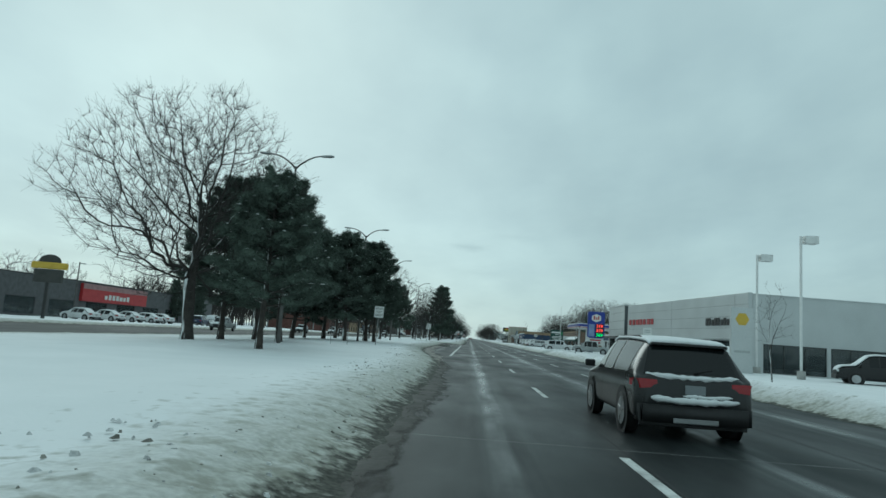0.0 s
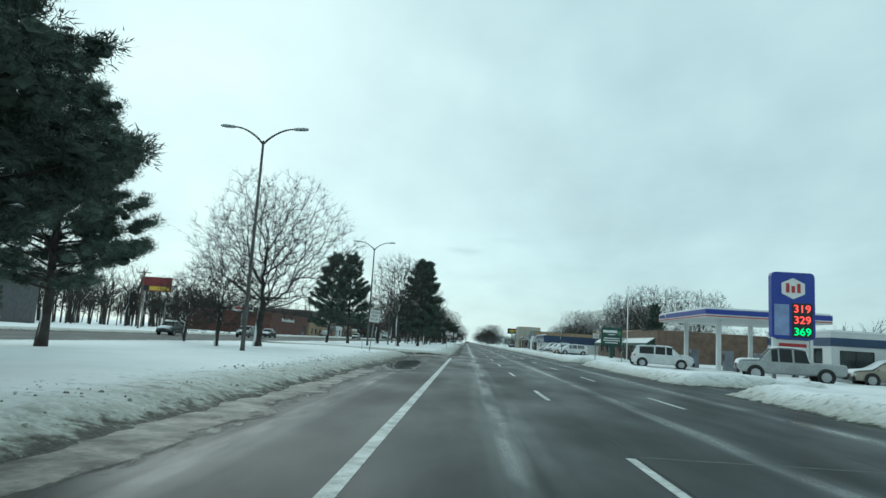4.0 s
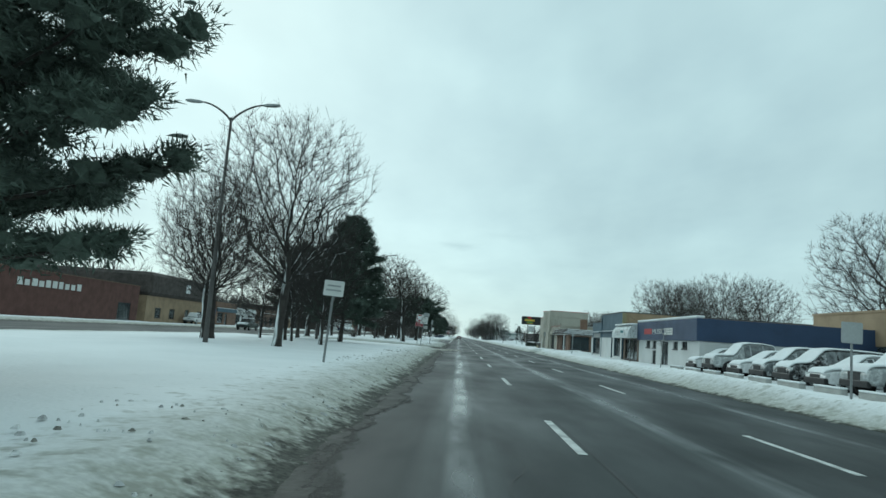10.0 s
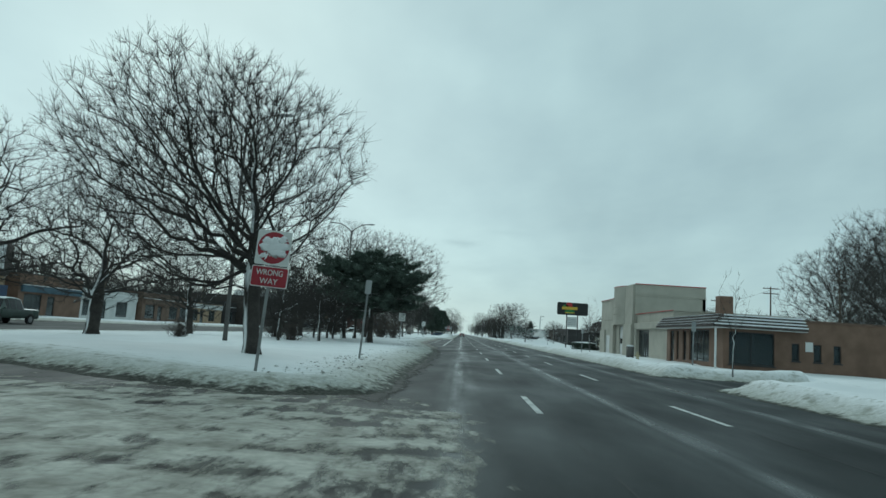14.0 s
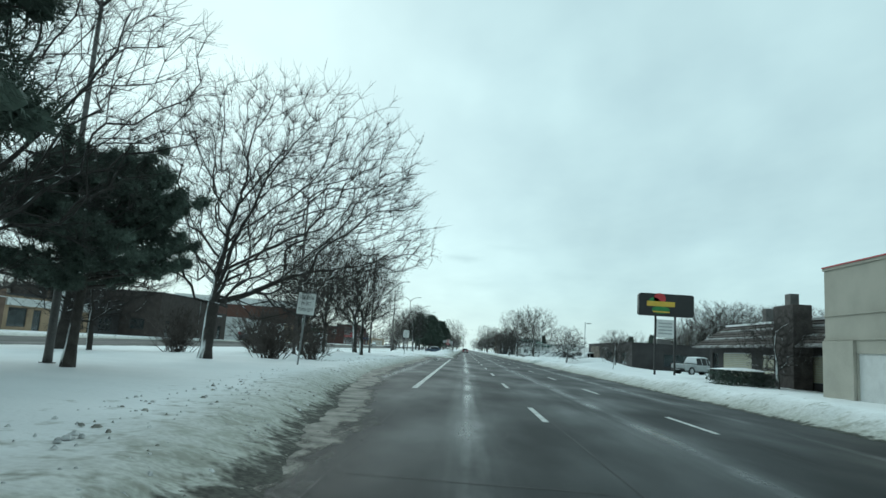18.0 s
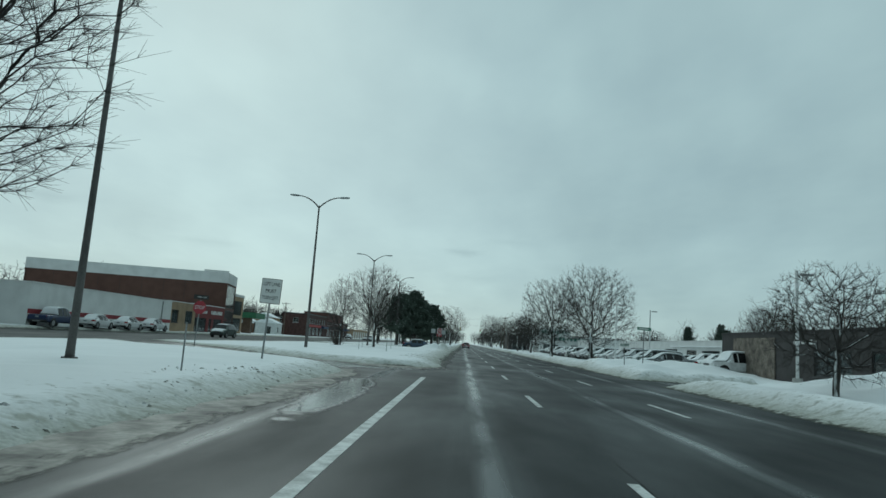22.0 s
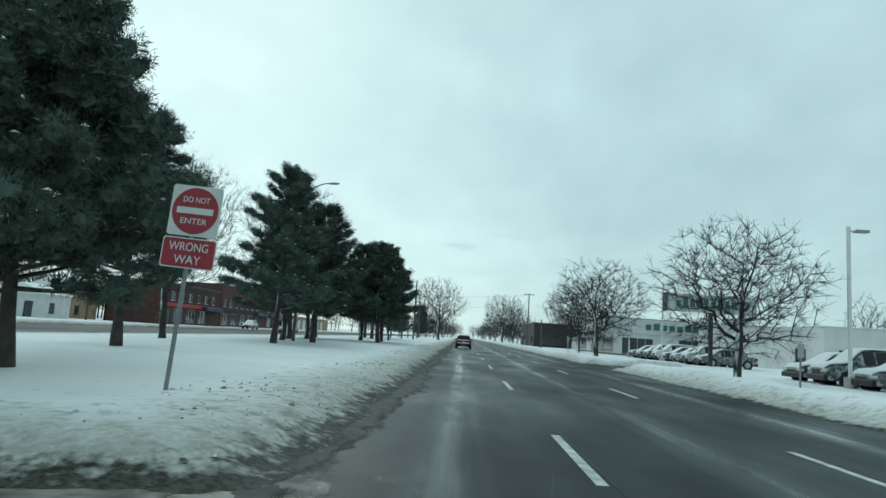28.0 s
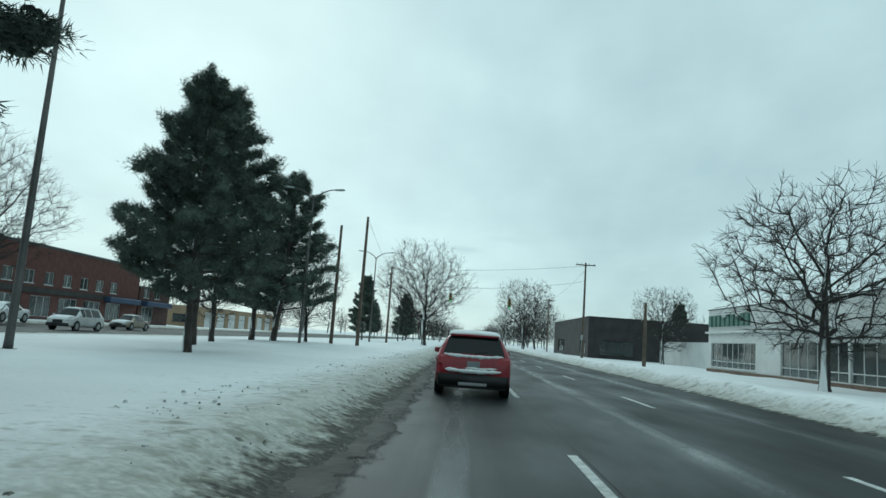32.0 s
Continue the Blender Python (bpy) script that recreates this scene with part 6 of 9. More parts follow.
scatter(bare_up, [(-11.6, 314.0, 11.9, 0), (-14.6, 318.0, 10.8, 70), (-9.4, 320.4, 10.2, 150, 1.15), (-13.4, 389.5, 7.9, 10), (-15.6, 530.5, 11.0, 30), (-12.5, 529.0, 10.0, 110), (-14.5, 514, 11, 50), (-7.6, 192.3, 8.0, 200), (-11, 199.2, 7.2, 120)], MB)
scatter(bare_wide, [(-18.2, 235.0, 8.4, 0), (-14.5, 165.4, 8.0, 90), (-14.5, 272, 8.0, 200), (-19.5, 247, 9.0, 30), (-20.5, 262, 7.2, 140), (-20.6, 292.8, 10.5, 60)], MB)
scatter(bare_crab, [(-15.6, 100.7, 5.9, 0), (-22.5, 112, 5.6, 80), (-10.7, 303.0, 6.4, 160), (-10.4, 266.9, 4.2, 40), (-19.5, 293.5, 6.4, 250), (-15.7, 207.7, 5.4, 10), (-11.1, 268.0, 4.6, 95), (-11.1, 262.9, 4.0, 20), (-10.4, 250.5, 4.8, 75), (-9.0, 255.2, 4.4, 190), (-12.2, 257.4, 5.2, 310)], MB)
VT = "verge trees"
BEHIND = [(56, 296, 18.5, 0), (60, 288, 17, 70), (52, 304, 17, 140), (36, 211, 14.4, 200), (40, 205, 15.8, 20), (50, 206, 15.5, 10), (33, 262, 12.6, 30), (38, 270, 13.5, 210), (46, 345, 9.5, 10), (52, 352, 10, 100), (48, 360, 9, 55), (46, 382, 13, 60), (42, 376, 11, 15), (52, 388, 13.5, 130), (50, 372, 12, 200), (70, 470, 15, 80), (64, 462, 13, 20)]
scatter(bare_street, [(12.2, 411.0, 11.0, 0), (13.7, 390.2, 10.4, 80), (12.5, 610, 14.5, 20), (18.0, 640, 13, 60), (22, 548, 8.5, 10)] + BEHIND, VT)
for cx_, cy_, ch_, ct_ in ((12.5, 442.6, 7.4, 60), (12.6, 473.6, 9.2, 200), (16.6, 505.8, 10.2, 300)):
    o = copy_thing(bare_crab, pose(cx_, cy_, 0.3, 0, 0, ct_) @ Matrix.Scale(ch_ / 5.9, 4))
    tagged(o, "gnarled open-crowned leafless tree on the snowy verge", "tree", VT)
crab2 = copy_thing(bare_crab, pose(12.7, 341.6, 0.3, 0, 0, 30) @ Matrix.Scale(4.9 / 5.9, 4))
crab2["group"] = VT
crab4 = copy_thing(bare_crab, pose(17.6, 297.2, 0.3, 0, 0, 200) @ Matrix.Scale(4.6 / 5.9, 4))
crab4["group"] = VT
crab3 = copy_thing(bare_crab, pose(17.5, 336.6, 0.3, 0, 0, 130) @ Matrix.Scale(4.6 / 5.9, 4))
crab3["group"] = VT
scatter(sapling, [(13.3, 30.3, 4.6, 0), (11.2, 72.0, 4.6, 70), (15.2, 327.4, 4.0, 140), (13.0, 243.6, 5.0, 200), (12.3, 274.4, 5.4, 30), (12.3, 115.5, 3.4, 77), (12.0, 201.2, 3.4, 50), (11.3, 192.0, 3.2, 150), (12.5, 370.5, 4.2, 10), (11.9, 146.2, 5.6, 330)], "verge saplings")
bush = shrub("bare_shrub", 21, 1.4, 1.6, 70, "dark tangled leafless shrub in snow")
bush["top"] = 1.6
scatter(bush, [(-14.3, 246, 1.0, 0), (-10.5, 254, 1.5, 90), (-12.6, 258, 1.7, 200), (-9.5, 292, 2.2, 10), (-8.3, 295.5, 1.9, 70), (-12.5, 300, 2.6, 150), (-13.9, 390.5, 1.5, 220), (-16, 296, 2.4, 60), (20, 145.5, 1.5, 10), (21.5, 150, 1.3, 80)], "shrubs")

# joined thicket that closes the distance behind the roofs
def thicket(spots):
    v, f = [], []
    rt = random.Random(77)
    for x, y, h, *thin in spots:
        b = np.array([x, y, 0.2])
        lean = np.array([rt.gauss(0, .06), rt.gauss(0, .06), 1])
        tube(v, f, [b, b + lean * h * .35, b + lean * h * .7], [.016 * h, .012 * h, .005 * h], 4)
        for k in range(9 if thin else 13):
            az, tilt = 2.4 * k + rt.uniform(-.3, .3), radians(rt.uniform(12, 62))
            d = np.array([math.cos(az) * math.sin(tilt), math.sin(az) * math.sin(tilt), math.cos(tilt)])
            p = b + lean * h * rt.uniform(.18, .6)
            q = p + d * h * rt.uniform(.25, .38)
            tube(v, f, [p, q], [.005 * h, .0025 * h], 3)
            for j in range(11 if thin else 16):
                t = rt.uniform(.15, 1)
                d2 = unit(d + np.array([rt.gauss(0, .45), rt.gauss(0, .45), rt.gauss(.15, .35)]))
                s_ = p + (q - p) * t
                tube(v, f, [s_, s_ + d2 * h * rt.uniform(.06, .15)], [.0024 * h, .0012 * h], 3)
    me = bpy.data.meshes.new("thicket")
    me.from_pydata(v, [], f)
    me.materials.append(M_TWIG)
    return tagged(new("thicket", me), "brown leafless thicket of trees behind the buildings", "woods", kind="stuff")


rt = random.Random(5)
spots = [(-rt.uniform(74, 120), 150 + 2.6 * k + rt.uniform(-3, 3), rt.uniform(8, 13)) for k in range(70)]
spots += [(-rt.uniform(76, 120), 335 + 4.0 * k + rt.uniform(-3, 3), rt.uniform(7, 12)) for k in range(70)]
spots += [(rt.uniform(48, 80), 352 + 2.0 * k + rt.uniform(-3, 3), rt.uniform(8, 12)) for k in range(18)]
spots += [(rt.uniform(46, 60), 318 + 2.2 * k + rt.uniform(-3, 3), rt.uniform(6, 9)) for k in range(14)]
spots += [(rt.uniform(60, 90), 440 + 4.5 * k + rt.uniform(-3, 3), rt.uniform(7, 10)) for k in range(40)]
spots += [(-rt.uniform(68, 84), 158 + 1.35 * k + rt.uniform(-2, 2), rt.uniform(9, 14.5), 1) for k in range(185)]
spots += [(-rt.uniform(66, 82), 446 + 1.5 * k + rt.uniform(-2, 2), rt.uniform(8, 12.5), 1) for k in range(120)]
spots += [(-rt.uniform(98, 112), 60 + 2.0 * k + rt.uniform(-2, 2), rt.uniform(9, 13), 1) for k in range(48)]
spots += [(rt.uniform(60, 84), 150 + 4.2 * k + rt.uniform(-2, 2), rt.uniform(7, 10), 1) for k in range(26)]
thicket(spots)
# far woods behind the buildings
rw = random.Random(8)
woods = []
for k in range(86):
    woods.append((rw.uniform(58, 100) + 25 * rw.random() ** 3, 90 + k * 7.2 + rw.uniform(-9, 9), rw.uniform(8, 15), rw.uniform(0, 360)))
for k in range(76):
    woods.append((-rw.uniform(66, 105), 60 + k * 8.5 + rw.uniform(-9, 9), rw.uniform(7.5, 13.5), rw.uniform(0, 360)))
for k in range(44):
    woods.append((rw.uniform(-60, 60), 720 + k * 9, rw.uniform(10, 16), rw.uniform(0, 360)))
far_round = bare_tree("bare_tree", 31, 12.0, 2.4, 0.24, 7, 62, 260, 0.5, 0.35, R=5.6, low=0.3, fat=3.0, twigs=4)
far_up = bare_tree("bare_tree", 32, 12.0, 2.4, 0.20, 7, 44, 220, 0.7, 0.5, R=4.2, low=0.3, fat=3.0, twigs=4)
far_wide = bare_tree("bare_tree", 33, 11.0, 2.0, 0.24, 7, 74, 260, 0.4, 0.3, R=6.0, low=0.3, fat=3.0, twigs=4)
protos = (far_round, far_up, far_wide)
for k in range(18):
    woods.append((-rw.uniform(6, 20), 640 + k * 22 + rw.uniform(-5, 5), rw.uniform(8, 12), rw.uniform(0, 360)))
    woods.append((rw.uniform(14, 34), 650 + k * 22 + rw.uniform(-5, 5), rw.uniform(8, 13), rw.uniform(0, 360)))
    woods.append((-rw.uniform(44, 70), 640 + k * 20 + rw.uniform(-5, 5), rw.uniform(8, 13), rw.uniform(0, 360)))
for k in range(22):
    woods.append((-100 + 9 * k + rw.uniform(-2, 2), 1420 + rw.uniform(-30, 60), rw.uniform(14, 22), rw.uniform(0, 360)))
woods = [w for k, w in enumerate(woods) if not (w[0] > 40 and w[1] < 330 and k % 5)]
for k, (x, y, h, rz) in enumerate(woods):
    if -5.5 < x < 14 and y < 1400:
        x = 18
    p = protos[k % 3]
    m = pose(x, y, 0.2, 0, 0, rz)
    if k < 3:
        o = p
        o.matrix_world = m @ Matrix.Scale(h / p["top"], 4)
        p["first"] = h
    else:
        o = copy_thing(p, m @ Matrix.Scale(h / p["first"], 4))
    tagged(o, "leafless tree in a belt of woods behind the buildings", "tree", "background woods")
for x, y, h in ((29.6, 168, 9.2), (62, 480, 10), (66, 486, 9), (58, 492, 9.5), (75, 470, 11), (70, 500, 9), (85, 440, 10), (90, 430, 9), (-60, 130, 9), (-58, 137, 8), (40, 600, 11), (-30, 700, 12), (-14, 640, 11), (-12, 610, 10), (-15, 575, 10)):
    o = copy_thing(pine_tall, pose(x, y, 0.2, 0, 0, x * 7) @ Matrix.Scale(h / 13.7, 4) @ Matrix.Diagonal((0.8, 0.8, 1, 1)))
    tagged(o, "dark conifer behind the roofs", "tree", "background conifers")

# ---------------- buildings, right-hand side ----------------
M_WHITEWALL = mat("white_render", (0.66, 0.67, 0.66), 0.75, var=0.14, scale=0.6, fine=18, bump=0.15)
M_PANEL = mat("pale_metal_panel", (0.52, 0.54, 0.54), 0.42, 0.2, var=0.10, scale=0.4, fine=12, bump=0.03)
M_BROWNBRICK = mat("brown_brick", (0.17, 0.115, 0.085), 0.85, var=0.35, scale=1.2, fine=16, bump=0.4)
M_ORANGEBRICK = mat("orange_brick", (0.20, 0.125, 0.088), 0.85, var=0.3, scale=1.0, fine=16, bump=0.4)
M_REDBRICK = mat("red_brick", (0.125, 0.058, 0.047), 0.85, var=0.3, scale=1.0, fine=16, bump=0.4)
M_TANBRICK = mat("tan_brick", (0.34, 0.25, 0.16), 0.85, var=0.25, scale=0.8, fine=16, bump=0.4)
M_DARKWALL = mat("charcoal_wall", (0.045, 0.042, 0.042), 0.8, var=0.3, scale=0.7, fine=15, bump=0.3)
M_BEIGE = mat("beige_stucco", (0.43, 0.41, 0.35), 0.85, var=0.15, scale=0.7, fine=25, bump=0.3)
M_BLUE = mat("blue_fascia", (0.030, 0.058, 0.125), 0.55, var=0.22, scale=0.6, fine=14, bump=0.08)
M_TEAL = mat("slate_blue_siding", (0.062, 0.115, 0.155), 0.6, var=0.2, scale=0.6, fine=14, bump=0.08)
M_GREENAWN = mat("dark_green_awning", (0.02, 0.06, 0.045), 0.7, var=0.25, scale=1.5)
M_SHINGLE = mat("brown_shingle", (0.085, 0.072, 0.065), 0.9, var=0.4, scale=1.4, fine=9, bump=0.6)
M_ROYAL = mat("royal_blue_band", (0.02, 0.045, 0.30), 0.45, var=0.12)
M_REDBAND = mat("red_band", (0.42, 0.03, 0.035), 0.5, var=0.15)
M_GREENSIGN = mat("dark_green_sign", (0.018, 0.07, 0.055), 0.5, var=0.15)
M_YELLOW = mat("yellow_sign", (0.62, 0.42, 0.05), 0.5, var=0.15)
def logo_bars(parent, x0, x1, z0, z1, material, m, n=6, seed=0, gap=0.25, name="letter_bar", d=0.05):
    """Unreadable or branded lettering, as plain raised bars on a face; m takes x, z into the face."""
    rg = random.Random(seed)
    step = (x1 - x0) / n
    for k in range(n):
        bm = bmesh.new()
        a = x0 + step * k + step * gap * 0.5
        box_bm(bm, a, a + step * (1 - gap) * rg.uniform(0.8, 1.0), -d, 0.0, z0, z1 - (z1 - z0) * rg.choice((0, 0, 0.2)))
        part(name, bm, material, parent).matrix_basis = m


FRONT = lambda y, off=-0.012: pose(off, y, 0, 0, 0, -90)     # faces of right-hand buildings: local x runs back along the road
NEAR = lambda off=-0.012: pose(0, off, 0)
FRONT_L = lambda y, off=0.012: pose(off, y, 0, 0, 0, 90)     # faces of left-hand buildings

# --- car dealership: pale panelled upper storey over a dark glazed ground floor
deal = building("car_dealership", 20.4, 52, 49.3, 73.9, 5.75, M_PANEL, "pale panelled car dealership with dark glazed ground floor", frame=M_FRAME_D,
                front=[(0.25, 8.1, 0.0, 2.35, 4, "window"), (8.2, 16.3, 0.0, 2.35, 4, "window"), (16.4, 24.3, 0.0, 2.35, 4, "window")], near=[(0.8 + 5.2 * k, 5.7 + 5.2 * k, 0.1, 2.2, 3, "window") for k in range(6)], cap=M_PANEL, cap_h=0.08)
deal.matrix_world = pose(20.4, 49.3, 0.25, 0, 0, 7)
boxes("fascia", [(-0.35, -0.01, 0.0, 24.6, 2.42, 5.9)], M_PANEL, deal, "projecting panelled fascia", bevel=0.03)
for k in range(1, 4):
    boxes("fascia_joint", [(-0.357, -0.351, 0.1, 24.5, 2.42 + 0.87 * k, 2.434 + 0.87 * k)], M_FRAME_D, deal)
for jy in (1.9, 13.2):
    boxes("fascia_joint", [(-0.357, -0.351, jy, jy + 0.014, 2.5, 5.85)], M_FRAME_D, deal)
logo_bars(deal, 0.5, 7.4, 3.75, 4.3, M_REDBAND, FRONT(24.6, -0.37), 7, 1)
logo_bars(deal, 18.1, 22.5, 3.5, 4.1, M_SIGNBLACK, FRONT(24.6, -0.37), 9, 2)
annexe = building("showroom_annexe", 17.1, 40, 75.4, 83.6, 6.0, M_PANEL, "pale panelled showroom block beside the dealership", front=[(0.5, 4.0, 0, 2.3, 2, "window"), (4.4, 7.8, 0, 2.3, 2, "window")], near=[], cap=M_PANEL)
for k in range(1, 4):
    boxes("panel_joint", [(-0.008, -0.002, 0.0, 8.2, 2.4 + 0.95 * k, 2.42 + 0.95 * k)], M_FRAME_D, annexe)
# thin sheet that makes the near wall darker than the front
boxes("side_cladding", [(0.0, 22.9, -0.06, -0.008, -0.2, 5.95)], mat("slate_cladding", (.10, .115, .125), .5, var=.2), annexe, "dark grey sheet over the side wall")
boxes("canopy_edge", [(-.9, -.01, 0.2, 8.0, 2.35, 2.5)], M_FRAME_D, annexe)
pyl = thing("dealer_pylon", 17.2, 43.4, 0.3, 0, "tall pale dealer pylon sign with gold emblem", "sign")
boxes("slab", [(-0.7, 0.7, -0.14, 0.14, -0.2, 4.25)], M_PANEL, pyl, bevel=0.03)
bm = bmesh.new()
bmesh.ops.create_circle(bm, cap_ends=True, segments=6, radius=0.44, matrix=pose(0, -0.15, 3.5, 90, 30, 0))
part("emblem", bm, M_YELLOW, pyl, "gold shield emblem")
boxes("legend_bar", [(-0.5, 0.5, -0.15, -0.142, 1.35, 1.5)], M_SIGNGREY, pyl)
for lx, ly, lh in ((19.6, 40.6, 8.7), (19.2, 45.8, 8.2)):
    lot_light(lx, ly, lh, twin=True)
# --- filling station
fs = thing("price_sign", 18.6, 100.2, 0.3, 0, "blue and white fuel price sign with red and green digits", "sign")
boxes("leg", [(-1.15, -0.98, -0.12, 0.12, -0.2, 3.0)], M_WHITEPAINT, fs)
boxes("leg", [(0.98, 1.15, -0.12, 0.12, -0.2, 3.0)], M_WHITEPAINT, fs)
bm = bmesh.new()
rounded(bm, 2.5, 3.9, 2.4, -0.2, 0.2, 0.25)
part("cabinet", bm, M_ROYAL, fs)
bm = bmesh.new()
bmesh.ops.create_circle(bm, cap_ends=True, segments=6, radius=0.78, matrix=pose(0, -0.21, 5.35, 90, 0, 0) @ Matrix.Diagonal((1.0, 0.8, 1, 1)))
part("badge", bm, M_SIGNWHITE, fs, "white hexagonal badge")
boxes("badge_bar", [(-0.42, -0.22, -0.225, -0.215, 5.1, 5.65), (-0.1, 0.1, -0.225, -0.215, 5.1, 5.5), (0.22, 0.42, -0.225, -0.215, 5.1, 5.65)], M_REDBAND, fs)
boxes("digit_panel", [(-0.1, 1.1, -0.215, -0.205, 2.5, 4.5)], M_SIGNBLACK, fs)
boxes("grade_panel", [(-1.1, -0.25, -0.215, -0.205, 2.6, 4.4)], mat("pale_blue_panel", (0.25, 0.33, 0.55), 0.5), fs)
for zz, tx, c in ((4.15, "319", "r"), (3.5, "329", "r"), (2.82, "369", "g")):
    lettering(tx, 0.62, glow("led_red", (1.0, 0.06, 0.05), 2.0) if c == "r" else glow("led_green", (0.05, 0.9, 0.2), 1.5), fs, pose(0.5, -0.222, zz, 90, 0, 0), "price_digits", width=0.95)
boxes("lower_board", [(-0.97, 0.97, -0.06, 0.06, 1.3, 2.35)], M_SIGNWHITE, fs)
boxes("legend_bar", [(-0.8, 0.8, -0.07, -0.062, 1.95, 2.15), (-0.75, 0.75, -0.07, -0.062, 1.6, 1.8)], M_REDBAND, fs)
can = thing("fuel_canopy", 18.0, 112.5, 0.25, 0, "white fuel-station canopy with blue and red bands on white posts", "canopy")
boxes("roof_slab", [(0, 9.6, 0, 12.5, 4.15, 4.85)], M_WHITEWALL, can, bevel=0.03)
boxes("blue_band", [(-0.02, -0.003, 0.0, 10.2, 4.42, 4.80), (0.0, 9.6, -0.02, -0.003, 4.42, 4.80)], M_ROYAL, can)
boxes("red_band", [(-0.02, -0.003, 0, 12.5, 4.24, 4.32), (0, 9.6, -0.02, -0.003, 4.24, 4.32)], M_REDBAND, can)
logo_bars(can, -12.3, -10.4, 4.45, 4.75, M_ROYAL, FRONT(0, -0.01), 8, 3, d=0.02)
boxes("snow_cap", [(0.1, 9.5, 0.1, 12.4, 4.86, 4.95)], M_SNOW, can)
for px in (1.8, 7.6):
    for py in (2.2, 10):
        boxes("post", [(px - .16, px + .16, py - .16, py + .16, -.2, 4.15)], M_WHITEPAINT, can)
        bx_ = boxes("fuel_pump", [(px + .4, px + 1.1, py - .25, py + .25, -.1, 1.7)], mat("pump_housing", (.25, .26, .3), .5), can, "blue-grey fuel dispenser", bevel=.03)
        boxes("pump_screen", [(px + .385, px + .395, py - .18, py + .18, .9, 1.4)], M_SIGNBLACK, can)
store = building("station_shop", 34, 50, 98, 120, 3.6, M_WHITEWALL, "low white filling-station shop with blue fascia and dark windows", front=[(1, 5, .4, 2.4, 3, "window"), (6, 7.2, 0, 2.3, 1, "door"), (8.5, 14, .4, 2.4, 4, "window"), (15.5, 20, .4, 2.4, 3, "window")], near=[(2, 6, .6, 2.3, 3, "window")], cap=M_ROYAL, cap_h=.3)
boxes("fascia_band", [(-.15, -.01, 0, 22, 2.7, 3.4)], M_ROYAL, store)
louv = thing("roof_louvre", 36, 100, 3.85, 0, "slatted white screen on the shop roof", "screen")
for k in range(6):
    boxes("slat", [(0, .05, 0, 7, .1 + .2 * k, .24 + .2 * k)], M_FRAME_W, louv)
boxes("leg", [(.06, .14, .2, .3, -.4, 1.3), (.06, .14, 6.7, 6.8, -.4, 1.3)], M_STEEL, louv)
garage = building("repair_garage", 21.8, 33.4, 102.0, 110.5, 3.1, M_WHITEWALL, "low white filling-station building with dark blue band", front=[(1, 3.2, .2, 2.1, 2, "window"), (4, 5, 0, 2.1, 1, "door"), (5.5, 7.3, .6, 2.1, 2, "window")], near=[(.5, 2.6, .6, 2.0, 2, "window"), (3.4, 4.6, 0, 2.1, 1, "door"), (5.4, 6.2, .9, 1.8, 1, "window"), (7.0, 11.0, .7, 2.1, 5, "window")], cap=M_SNOW, cap_h=.12)
boxes("blue_band", [(0, 11.6, -.06, -.01, 2.25, 2.75)], M_BLUE, garage, "dark blue band over the windows")
boxes("blue_band", [(-.06, -.01, -.06, 8.5, 2.25, 2.75)], M_BLUE, garage)
# --- dark tavern with green awnings
tav = building("tavern", 24, 46, 146.5, 184, 4.0, M_BROWNBRICK, "low brown-brick tavern with snow-topped dark green awnings", front=[(2 + 5.2 * k, 5.4 + 5.2 * k, .9, 2.3, 3, "window") for k in range(4)] + [(24, 25.6, 0, 2.3, 2, "door")] + [(27, 30, .9, 2.3, 2, "window"), (32, 35, .9, 2.3, 2, "window")], cap=mat("brown_cap", (.16, .10, .07), .7), cap_h=.1)
for y0, y1, nm in ((1.2, 15.5, "awning"), (17.2, 24, "awning"), (29, 36, "awning")):
    bm = bmesh.new()
    a = [bm.verts.new(p) for p in ((-.02, y0, 3.0), (-1.0, y0, 2.35), (-1.0, y0, 2.0), (-.02, y0, 2.0))]
    b = [bm.verts.new(p) for p in ((-.02, y1, 3.0), (-1.0, y1, 2.35), (-1.0, y1, 2.0), (-.02, y1, 2.0))]
    for k in range(4):
        bm.faces.new((a[k], a[(k + 1) % 4], b[(k + 1) % 4], b[k]))
    bm.faces.new(a)
    bm.faces.new(b)
    part(nm, bm, M_GREENAWN, tav, "dark green fabric awning")
    bm = bmesh.new()
    a = [bm.verts.new(p) for p in ((-.03, y0, 3.03), (-1.02, y0, 2.38), (-1.02, y0, 2.47), (-.03, y0, 3.14))]
    b = [bm.verts.new(p) for p in ((-.03, y1, 3.03), (-1.02, y1, 2.38), (-1.02, y1, 2.47), (-.03, y1, 3.14))]
    for k in range(4):
        bm.faces.new((a[k], a[(k + 1) % 4], b[(k + 1) % 4], b[k]))
    bm.faces.new(a)
    bm.faces.new(b)
    part("awning_snow", bm, M_SNOW, tav)
boxes("entrance_hood", [(-1.6, -.02, 15.6, 20.2, 2.15, 3.15)], M_WHITEWALL, tav, "pale domed entrance canopy", bevel=.25)
boxes("side_stair_rail", [(6, 20, -1.2, -1.1, 2.2, 2.35)], M_BROWNBRICK, tav)
ts = thing("tavern_sign", 19.9, 154.4, 0.3, 0, "dark green tavern sign board with pale script on a post", "sign")
boxes("post", [(-.22, .22, -.12, .12, -.2, 1.9)], M_GREENSIGN, ts)
boxes("board", [(-1.45, 1.45, -.16, .16, 1.75, 4.3)], M_GREENSIGN, ts, bevel=.04)
